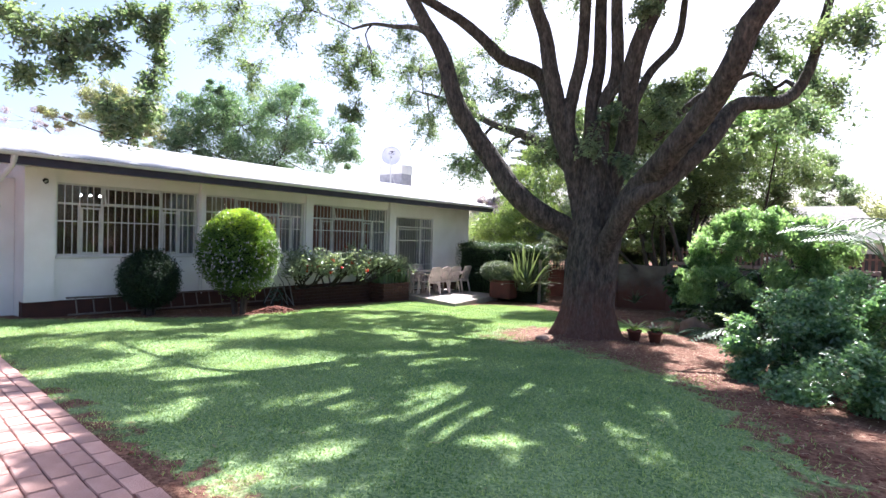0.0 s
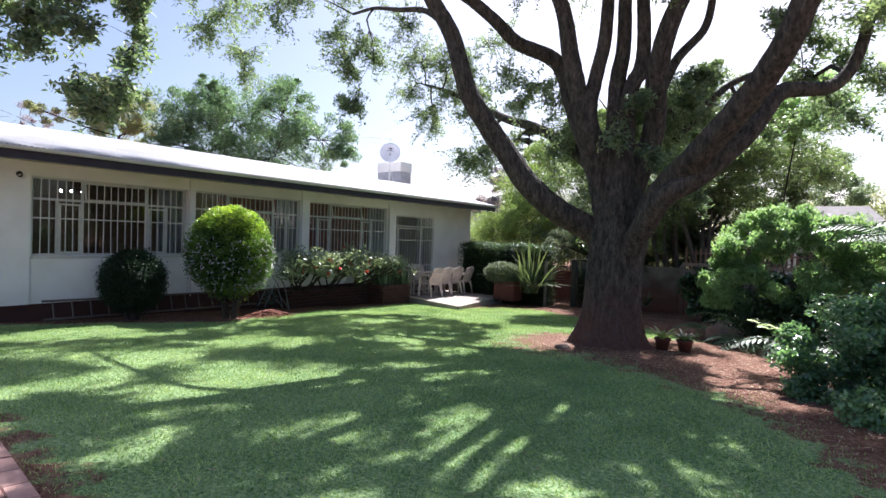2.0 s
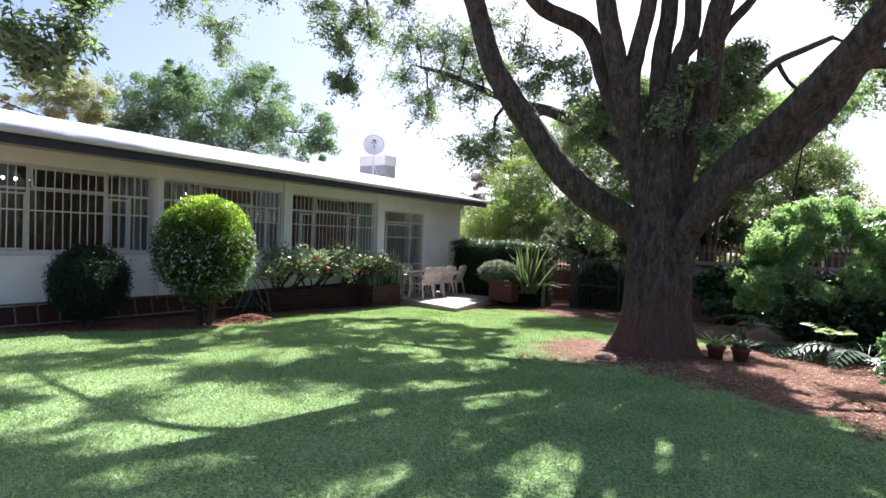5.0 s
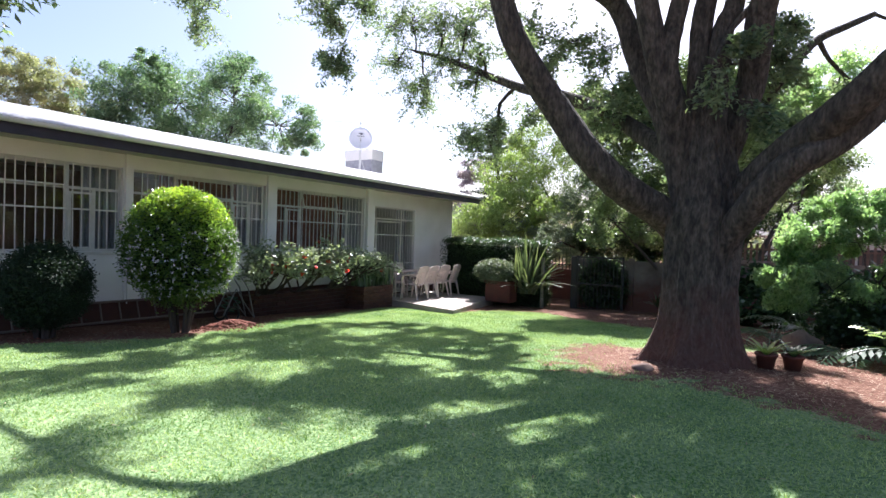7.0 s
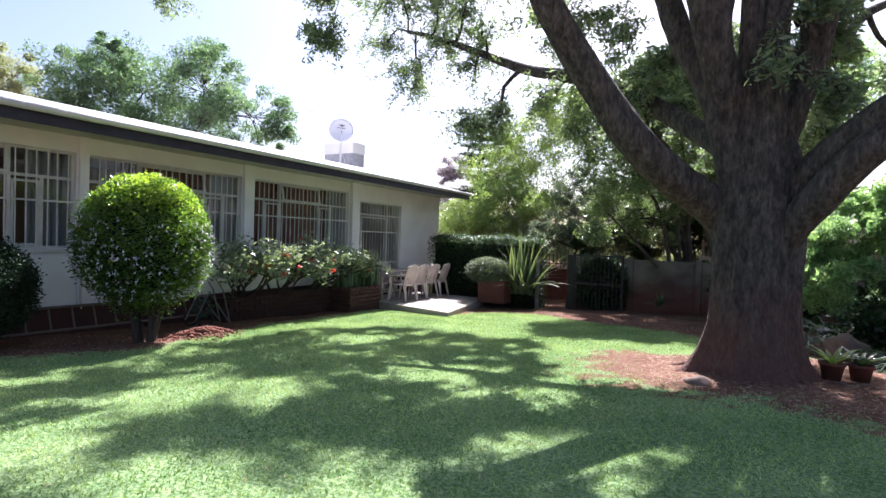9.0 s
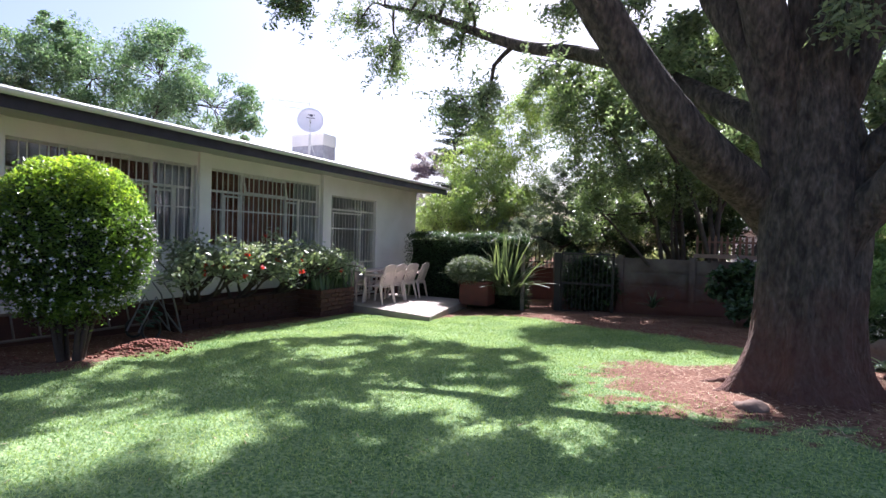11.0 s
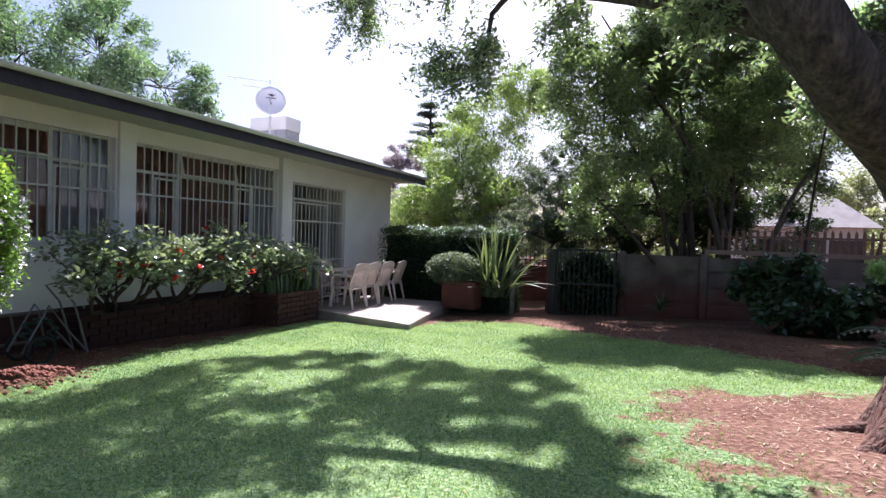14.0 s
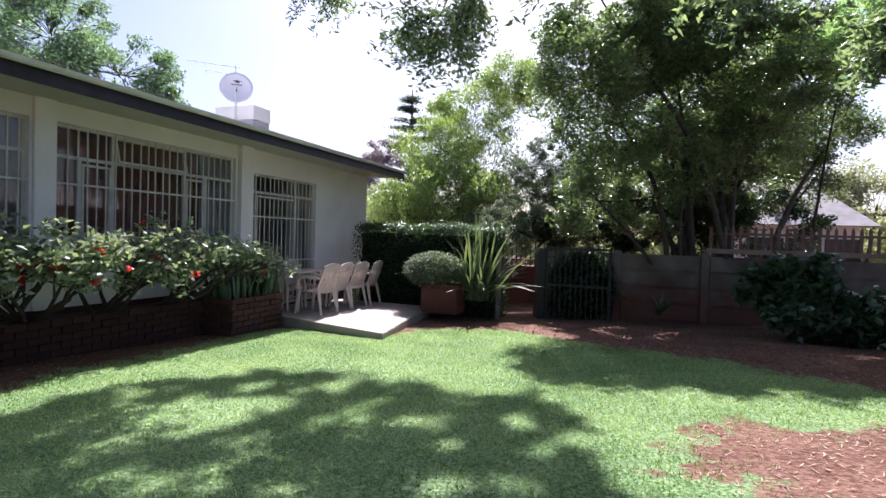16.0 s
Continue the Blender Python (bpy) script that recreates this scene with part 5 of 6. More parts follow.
LANE = [(-3.0, 21.9, 4.3, 1.0, 1.0, 0.8), (-1.6, 24.3, 4.3, 1.1, 1.1, 0.9), (-4.0, 19.8, 3.3, 1.0, 1.0, 0.8), (-0.7, 27.5, 3.4, 1.0, 1.0, 0.8), (-4.8, 17.9, 1.8, 0.9, 0.9, 0.7), (-3.2, 20.4, 2.5, 0.9, 0.9, 0.7), (-4.2, 19.7, 5.2, 0.7, 0.7, 0.5), (-1.9, 22.8, 5.6, 0.6, 0.6, 0.5), (6.6, 40.8, 4.4, 1.8, 1.8, 1.5)]
BRIGHT = [(-2.3, 16.1, 4.7, 0.5, 0.5, 0.4), (-1.6, 16.6, 4.5, 0.5, 0.5, 0.4), (-2.5, 16.0, 4.4, 0.4, 0.4, 0.3), (-1.2, 17.0, 5.1, 0.6, 0.6, 0.5)]
CEDAR = [(-16.8, 30.2, 6.5, 0.4, 0.4, 0.3)]
BARE = [(-42.7, 10.0, 8.9, 1.1, 1.1, 0.9)]
tree("broad leafy green tree standing behind the house roof", (-24.0, 14.5, -1.0), [tuple(np.array(b) * [1, 1, 1, 1.1, 1.1, 1.1]) for b in BROAD], 76000, 0.13, LEAF_BLUE, 21, 0.22, grain=0.31)
tree("olive green tree with fine leaves behind the roof", (-35.0, 12.5, -1.0), OLIVE, 30000, 0.14, LEAF_OLIVE, 22, 0.2, grain=0.3)
tree("weeping light green tree beyond the hedge", (-10.2, 20.5, -1.0), [tuple(np.array(b) * [1, 1, 1, 1.25, 1.25, 1.3]) for b in WEEP], 52000, 0.12, LEAF_WEEP, 23, 0.10, grain=0.42, narrow=0.35, droop=0.9)
tree("grey-green willowy tree beyond the gate", (-6.9, 17.3, -0.9), GREY, 74000, 0.07, LEAF_GREY, 25, 0.1, grain=0.3, narrow=0.3)
tree("jacaranda tree with mauve blossom far beyond the garden", (-19.0, 31.0, -1.0), MAUVE_B, 26000, 0.12, MAUVE, 26, 0.16, grain=0.35)
DARK_A = DARK[:9] + [(-4.8, 14.9, 4.9, 0.8, 0.8, 0.6), (-5.5, 14.4, 4.6, 0.6, 0.6, 0.5)]
DARK_B = DARK[9:] + [(-3.9, 14.9, 4.8, 0.8, 0.8, 0.6), (-3.2, 14.9, 4.3, 0.8, 0.8, 0.6), (-2.6, 15.0, 3.5, 0.7, 0.7, 0.55), (-3.5, 15.0, 5.3, 0.7, 0.7, 0.5)]
tree("dark leafy many-stemmed tree by the garden wall", (-4.3, 15.75, -0.6), DARK_A, 76000, 0.085, LEAF_WALL, 24, 0.11, grain=0.42, stems=5)
tree("dark leafy many-stemmed tree by the garden wall", (-3.55, 15.75, -0.6), DARK_B, 80000, 0.085, LEAF_WALL, 27, 0.12, grain=0.42, stems=6)
tree("green trees along the lane beyond the wall", (-3.2, 21.0, -1.0), LANE[:8], 60000, 0.11, LEAF_TREE, 28, 0.16, grain=0.3)
tree("light green leafy tree catching the sun above the fence", (-2.0, 16.9, -0.6), [tuple(np.array(b) * [1, 1, 1, 1.3, 1.3, 1.3]) for b in BRIGHT], 22000, 0.08, LEAF_LIGHT, 29, 0.05, grain=0.42)
tree("bare thin tree with a few pale leaves", (-42.5, 10.0, -1.0), [(-42.7, 10.0, 8.0, 1.9, 1.9, 1.6), (-41.5, 11.0, 7.0, 1.4, 1.4, 1.2)], 2600, 0.12, MAUVE, 30, 0.14)
tree("low mixed green bushes beyond the hedge", (-12.5, 20.0, -1.0), [(-11.5, 18.3, 0.9, 1.0, 0.9, 0.9), (-13.3, 19.5, 1.2, 1.3, 1.0, 1.0), (-10.0, 18.2, 0.8, 1.1, 0.8, 0.8), (-8.6, 19.0, 1.2, 1.2, 0.8, 1.0), (-15.5, 20.5, 1.6, 1.6, 1.0, 1.0), (-18.0, 22.0, 1.9, 1.8, 1.0, 1.1)], 36000, 0.09, LEAF_GREY, 33, 0.08, grain=0.35)
tree("dark undergrowth trees behind the garden wall", (-4.0, 17.6, -0.9), [(-6.6, 16.9, 1.1, 0.8, 0.6, 0.9), (-5.8, 16.5, 1.0, 0.7, 0.5, 0.7), (-5.0, 16.5, 1.1, 0.7, 0.5, 0.7), (-4.2, 16.6, 1.1, 0.7, 0.5, 0.7), (-3.5, 16.8, 1.3, 0.5, 0.4, 0.6), (-5.2, 17.0, 1.5, 1.0, 0.6, 1.0), (-3.8, 17.2, 1.4, 1.0, 0.6, 1.0), (-2.4, 18.0, 1.2, 1.0, 0.6, 1.0), (-5.9, 18.0, 2.6, 1.0, 0.8, 1.1), (-4.6, 18.2, 3.1, 1.0, 0.8, 1.2)], 42000, 0.10, LEAF_DARK, 34, 0.08, grain=0.35)
tree("tall hedge-like trees far beyond the lane", (3.0, 30.0, -1.0), [(0.5, 29.0, 2.2, 1.8, 1.2, 1.4), (3.5, 30.0, 2.6, 2.2, 1.2, 1.6), (6.8, 31.0, 2.4, 2.2, 1.2, 1.6), (10.5, 31.0, 2.6, 2.4, 1.2, 1.7), (-2.5, 30.0, 2.2, 1.8, 1.0, 1.4)], 40000, 0.16, LEAF_OLIVE, 35, 0.14, grain=0.35)


tree("large rounded light green shrub lit by the sun", (-1.1, 11.1, -0.3), [(-1.55, 10.8, 1.52, 0.5, 0.5, 0.40), (-2.05, 10.6, 1.0, 0.42, 0.42, 0.40), (-2.25, 10.5, 0.62, 0.42, 0.45, 0.45), (-1.75, 10.6, 1.15, 0.5, 0.5, 0.42), (-1.7, 10.2, 0.5, 0.45, 0.4, 0.4), (-1.0, 11.2, 1.50, 0.55, 0.6, 0.36), (-1.2, 10.4, 0.6, 0.5, 0.5, 0.4), (-0.4, 11.3, 1.30, 0.5, 0.6, 0.40), (-0.6, 10.6, 0.9, 0.5, 0.5, 0.45), (-0.3, 10.9, 0.8, 0.5, 0.5, 0.5)], 62000, 0.09, LEAF_LIGHT, 15, 0.04, name="light_shrub", grain=0.36, narrow=0.28, droop=0.8, per=420)
tree("dense dark green shrub in the shady bed by the lawn", (0.6, 6.2, -0.1), [(-0.50, 6.0, 0.10, 0.42, 0.42, 0.36), (-0.1, 6.9, 0.62, 0.45, 0.45, 0.4), (-0.55, 6.6, 0.35, 0.45, 0.45, 0.4), (-0.05, 5.45, 0.08, 0.45, 0.42, 0.36), (-0.25, 6.6, 0.15, 0.42, 0.42, 0.36), (0.3, 6.2, 0.55, 0.55, 0.5, 0.42), (0.85, 5.7, 0.25, 0.45, 0.45, 0.4), (0.9, 6.6, 0.6, 0.5, 0.5, 0.42), (0.15, 7.1, 0.35, 0.42, 0.42, 0.38), (0.5, 5.1, -0.02, 0.4, 0.3, 0.28), (1.5, 6.2, 0.55, 0.5, 0.5, 0.5), (0.95, 5.0, 0.1, 0.4, 0.3, 0.3)], 70000, 0.052, leaf_mat("small_glossy_leaves", (0.035, 0.10, 0.055), (0.24, 0.38, 0.22), 0.26, 0.40, spec=0.7), 16, 0.03, name="dark_shrub", grain=0.42, narrow=0.6, per=420)


tree("broad-leaved glossy dark shrub in front of the garden wall", (-2.9, 13.8, -0.5), [(-3.35, 13.9, 0.12, 0.32, 0.3, 0.36), (-2.85, 13.8, 0.30, 0.4, 0.35, 0.35), (-2.35, 13.7, 0.05, 0.4, 0.35, 0.4), (-3.0, 13.5, -0.22, 0.4, 0.3, 0.3), (-2.3, 13.4, -0.3, 0.4, 0.3, 0.3)], 5200, 0.17, LEAF_BIG, 17, 0.03, name="understorey_shrub", grain=0.5, narrow=0.5, droop=0.5, per=120)
tree("broad-leaved glossy dark shrub in front of the garden wall", (-1.5, 12.8, -0.4), [(-1.9, 13.2, 0.15, 0.4, 0.35, 0.4), (-1.4, 12.9, 0.35, 0.45, 0.4, 0.4), (-0.9, 12.6, 0.2, 0.5, 0.4, 0.45), (-1.5, 12.5, -0.15, 0.5, 0.35, 0.35), (-0.4, 12.4, 0.4, 0.5, 0.4, 0.5)], 6500, 0.15, LEAF_BIG, 18, 0.03, name="understorey_shrub", grain=0.5, narrow=0.5, droop=0.5, per=120)


def cedar():
    root = group_root("cedar", (-16.8, 30.2, -1.0), "dark layered cedar tree far beyond the garden", "tree")
    rng = np.random.default_rng(36)
    lines, pos = [([(-16.8, 30.2, -1.2), (-16.8, 30.2, 8.6)], [0.22, 0.03])], []
    for k in range(11):
        z = 2.8 + k * 0.52
        for _ in range(5):
            a, ln = rng.uniform(0, 2 * math.pi), (9.2 - z) * 0.36 * rng.uniform(0.7, 1.15)
            e = np.array([-16.8 + math.cos(a) * ln, 30.2 + math.sin(a) * ln, z + 0.15])
            lines.append(([(-16.8, 30.2, z - 0.15), e], [0.05, 0.01]))
            t = rng.uniform(0.25, 1.05, 260)[:, None]
            pos.append(np.array([-16.8, 30.2, z]) * (1 - t) + e * t + rng.normal(size=(260, 3)) * [0.22, 0.22, 0.05])
    under(tubes("trunk", lines, TWIG, sides=6), root)
    under(leaves("crown", np.concatenate(pos), 0.14, 0.05, leaf_mat("cedar_needles", (0.03, 0.05, 0.04), (0.07, 0.09, 0.07)), seed=37), root)


cedar()


def far_woods():
    rng = np.random.default_rng(38)
    n = 26000
    a = rng.uniform(-1.3, 1.15, n)
    r = rng.uniform(48, 60, n)
    top = 3.2 + 1.4 * np.sin(a * 9) + 0.9 * np.sin(a * 23 + 1) + 0.5 * np.sin(a * 51)
    z = rng.uniform(-1.0, 1, n) * 0.5 + rng.uniform(0, 1, n) * top - 0.5
    p = np.stack([r * np.sin(a), r * np.cos(a), z], -1)
    ob = leaves("far_woods", p, 0.85, 0.55, LEAF_OLIVE, seed=39)
    tagged(ob, "distant line of green trees beyond the gardens", "trees", kind="stuff")


far_woods()


# ---- things on and by the house ----
def chair(at, turn):
    root = group_root("plastic_chair", (0, 0, 0), "white moulded plastic garden armchair on the patio", "chair", "chairs round the patio table")
    bm = bmesh.new()
    n = 10
    grid = []
    for i in range(n + 1):
        row = []
        for j in range(n + 1):
            u, v = i / n - 0.5, j / n - 0.5
            w = 0.46 - 0.05 * (v + 0.5)
            row.append(bm.verts.new((u * w, v * 0.44, 0.42 - 0.02 * math.cos(u * 2.6) - (0.03 * max(0, v - 0.35) * 6 if v > 0.35 else 0) - 0.02 * (0.5 - v))))
        grid.append(row)
    for i in range(n):
        for j in range(n):
            bm.faces.new((grid[i][j], grid[i + 1][j], grid[i + 1][j + 1], grid[i][j + 1]))
    ext = bmesh.ops.extrude_face_region(bm, geom=bm.faces[:])
    for v in [e for e in ext["geom"] if isinstance(e, bmesh.types.BMVert)]:
        v.co.z -= 0.022
    under(part("seat", bm, PLASTIC, smooth=True), root)
    # the back: a bowed arch of a rim and slats between
    bm = bmesh.new()

    def back(u, z):
        return Vector((u, -0.20 - 0.16 * (z - 0.40) / 0.45 + 0.22 * u * u * 2.0, z))

    def strip(pa, pb, wa):
        d = (pb - pa)
        s = Vector((wa, 0, 0)) if abs(d.z) > abs(d.x) else Vector((0, 0, wa))
        q = [bm.verts.new(p) for p in (pa - s, pa + s, pb + s, pb - s)]
        q2 = [bm.verts.new(p + Vector((0, -0.014, 0))) for p in (pa - s, pa + s, pb + s, pb - s)]
        bm.faces.new(q), bm.faces.new(q2[::-1])
        for k in range(4):
            bm.faces.new((q[k], q2[k], q2[(k + 1) % 4], q[(k + 1) % 4]))
    top = lambda u: 0.86 - 0.9 * u * u
    for k in range(7):
        u = -0.165 + 0.055 * k
        zs = np.linspace(0.40, top(u) - 0.04, 5)
        for a, b in zip(zs, zs[1:]):
            strip(back(u, a), back(u, b), 0.017)
    us = np.linspace(-0.235, 0.235, 15)
    for a, b in zip(us, us[1:]):
        for dz in (0.0, -0.05, -0.10):
            strip(back(a, top(a) + dz), back(b, top(b) + dz), 0.027)
    for sg in (-1, 1):
        zs = np.linspace(0.40, top(0.235), 6)
        for a, b in zip(zs, zs[1:]):
            strip(back(sg * 0.225, a), back(sg * 0.225, b), 0.026)
    under(part("backrest", bm, PLASTIC), root)
    for sg in (-1, 1):
        arm = [(sg * 0.245, -0.24, 0.63), (sg * 0.27, -0.10, 0.65), (sg * 0.275, 0.08, 0.645), (sg * 0.26, 0.19, 0.60), (sg * 0.24, 0.215, 0.42)]
        under(tubes("armrest", [(arm, [0.022, 0.026, 0.028, 0.026, 0.022])], PLASTIC, sides=8), root)
        for yy, out in ((0.19, 0.05), (-0.20, -0.09)):
            v, f = tube_arrays([(sg * 0.215, yy, 0.42), (sg * 0.235, yy + out * 0.5, 0.21), (sg * 0.25, yy + out, 0.0)], [0.034, 0.026, 0.02], 8)
            under(arrays("leg", v, f, PLASTIC, smooth=True), root)
    m = pose(*at, 0, 0, turn)
    root.matrix_basis = m
    return root


SLAB = -0.583
seat = chair((-10.35, 12.50, SLAB), 90)
for k, (x, y, turn) in enumerate(((-10.38, 13.02, 94), (-10.36, 13.56, 88), (-10.33, 14.10, 96), (-11.12, 12.62, -84), (-11.12, 13.22, -92))):
    copy_thing(seat, pose(x, y, SLAB, 0, 0, turn))


def table():
    root = group_root("patio_table", (-10.8, 12.95, SLAB), "white plastic garden table between the chairs", "table")
    bm = bmesh.new()
    box(bm, -11.02, -10.58, 12.3, 13.7, 0.10, 0.13, bevel=0.012)
    under(part("tabletop", bm, PLASTIC), root)
    for x in (-10.97, -10.63):
        for y in (12.38, 13.62):
            bm = bmesh.new()
            box(bm, x - 0.025, x + 0.025, y - 0.025, y + 0.025, SLAB, 0.098, bevel=0.008)
            under(part("leg", bm, PLASTIC), root)


table()


def planter_box():
    root = group_root("brick_planter", (-10.9, 11.15, -0.7), "dark red brick planter box of upright sword-leaved plants", "planter")
    rng = random.Random(81)
    dark = mat("dark_brick", (0.075, 0.03, 0.024), 0.9, (0.045, 0.02, 0.017), 7, 90, 0.4, island="object")
    bm = bmesh.new()
    box(bm, -11.36, -10.475, 10.625, 11.675, -0.95, -0.21)
    under(part("infill", bm, PLINTH), root)
    kinds = {}
    for k in range(9):
        z = -0.92 + k * 0.085
        off = 0.115 if k % 2 else 0
        y = 10.60 - off
        while y < 11.70:
            a, b = max(y, 10.60), min(y + 0.22, 11.70)
            if b - a > 0.04:
                key = ("y", round(b - a, 3))
                if key not in kinds:
                    t = bmesh.new()
                    box(t, -0.025, 0.025, -(b - a) / 2, (b - a) / 2, 0, 0.075, bevel=0.004)
                    me = bpy.data.meshes.new("brick")
                    t.to_mesh(me), t.free(), me.materials.append(dark)
                    kinds[key] = me
                o = new("brick", kinds[key])
                o.location = (-10.45 + rng.uniform(-0.003, 0.003), (a + b) / 2, z)
                under(o, root)
            y += 0.23
        for xx in np.arange(-11.3, -10.5, 0.23):
            if ("x",) not in kinds:
                t = bmesh.new()
                box(t, 0, 0.22, -0.025, 0.025, 0, 0.075, bevel=0.004)
                me = bpy.data.meshes.new("brick")
                t.to_mesh(me), t.free(), me.materials.append(dark)
                kinds[("x",)] = me
            o = new("brick", kinds[("x",)])
            o.location = (xx - (0.08 if k % 2 else 0), 10.60, z)
            under(o, root)
    tufts, rg = [], np.random.default_rng(82)
    for _ in range(150):
        a, t = rg.uniform(0, 2 * math.pi), rg.uniform(0, 0.28)
        tufts.append(((rg.uniform(-11.25, -10.52), rg.uniform(10.68, 11.95), -0.22), (math.cos(a) * math.sin(t), math.sin(a) * math.sin(t), math.cos(t)), rg.uniform(0.32, 0.62), 0.045))
    plants = group_root("snake_plants", (-10.9, 11.2, -0.22), "crowded upright snake plants filling the planter", "plant")
    blade_set("leaf", plants, tufts, SNAKE, 83)


planter_box()


def pot(name, label, at, r, h, material, square=False):
    root = group_root(name, at, label, "pot")
    bm = bmesh.new()
    if square:
        box(bm, at[0] - r, at[0] + r, at[1] - r * 0.7, at[1] + r * 0.7, at[2], at[2] + h, bevel=0.02)
        box(bm, at[0] - r - 0.03, at[0] + r + 0.03, at[1] - r * 0.7 - 0.03, at[1] + r * 0.7 + 0.03, at[2] + h + 0.001, at[2] + h + 0.06, bevel=0.012)
    else:
        prof = [(0.0, 0.0), (r * 0.68, 0.0), (r * 0.95, h * 0.84), (r * 1.06, h * 0.85), (r * 1.08, h), (r * 0.96, h), (r * 0.9, h * 0.88), (0.0, h * 0.86)]
        rings = []
        for pr, pz in prof:
            rings.append([bm.verts.new((at[0] + pr * math.cos(2 * math.pi * k / 24), at[1] + pr * math.sin(2 * math.pi * k / 24), at[2] + pz)) for k in range(24)] if pr else [bm.verts.new((at[0], at[1], at[2] + pz))])
        for a, b in zip(rings, rings[1:]):
            for k in range(24):
                q = (k + 1) % 24
                if len(a) == 1:
                    bm.faces.new((a[0], b[q], b[k]))
                elif len(b) == 1:
                    bm.faces.new((a[k], a[q], b[0]))
                else:
                    bm.faces.new((a[k], a[q], b[q], b[k]))
    under(part("pot_body", bm, material, smooth=not square), root)
    return root


pot("planter_pot", "large red clay planter with a bushy plant", (-8.55, 14.05, -0.62), 0.36, 0.50, POT, True)


def pot_bush():
    rng = np.random.default_rng(84)
    root = group_root("potted_bush", (-8.6, 14.0, -0.06), "small-leaved bushy plant growing in the red planter", "plant")
    u = rng.normal(size=(9000, 3))
    u /= np.linalg.norm(u, axis=1)[:, None]
    p = u * rng.uniform(0.6, 1.08, (9000, 1)) * [0.58, 0.48, 0.34] + [-8.72, 14.0, 0.18]
    under(leaves("foliage", p, 0.05, 0.03, leaf_mat("small_grey_green_leaves", (0.05, 0.08, 0.05), (0.18, 0.22, 0.14), 0.5, 0.2, spec=0.3), seed=85, up=0.3), root)
    under(tubes("stem", [([(-8.6, 14.05, -0.1), (-8.6 + dx, 14.0 + dy, 0.2)], [0.015, 0.006]) for dx, dy in ((-0.2, 0), (0.2, 0.1), (0, -0.2), (0.1, 0.15), (-0.1, 0.1))], TWIG), root)


pot_bush()


def small_potted(at, label, seed, leafy):
    r = pot("flower_pot", label, at, 0.10, 0.17, POT)
    rng = np.random.default_rng(seed)
    tufts = [((at[0], at[1], at[2] + 0.14), (math.cos(a) * 0.7, math.sin(a) * 0.7, 0.8), rng.uniform(0.2, 0.34), 0.045) for a in np.linspace(0, 6.28, leafy)]
    blade_set("leaf", r, tufts, LEAF_WEEP if seed % 2 else LEAF_BIG, seed)


small_potted((-2.44, 7.72, ground_z(-2.44, 7.72) - 0.01), "small clay pot with yellow-green leaves under the tree", 91, 12)
small_potted((-2.20, 7.90, ground_z(-2.20, 7.90) - 0.01), "small dark pot with drooping leaves under the tree", 92, 16)


def rock(at, size, seed, label="rounded grey-brown rock at the edge of the bed"):
    bm = bmesh.new()
    bmesh.ops.create_icosphere(bm, subdivisions=3, radius=1)
    for v in bm.verts:
        n3 = noise.noise(v.co * 1.6 + Vector((seed, 0, 0))) * 0.35 + noise.noise(v.co * 5 + Vector((0, seed, 0))) * 0.08
        v.co = v.co * (1 + n3)
        v.co = Vector((v.co.x * size[0] + at[0], v.co.y * size[1] + at[1], v.co.z * size[2] + at[2]))
    tagged(part("rock", bm, mat("rock_face", (0.19, 0.13, 0.10), 0.9, (0.11, 0.075, 0.06), 4, 40, 0.6), smooth=True), label, "rock")


rock((-2.05, 9.6, -0.20), (0.24, 0.2, 0.17), 1)
rock((-1.75, 9.35, -0.26), (0.14, 0.12, 0.09), 2)
# A surface root of the tree, made with the rock shape.
rock((-3.50, 6.88, -0.235), (0.13, 0.10, 0.08), 3, "rounded knob of exposed root at the foot of the tree")


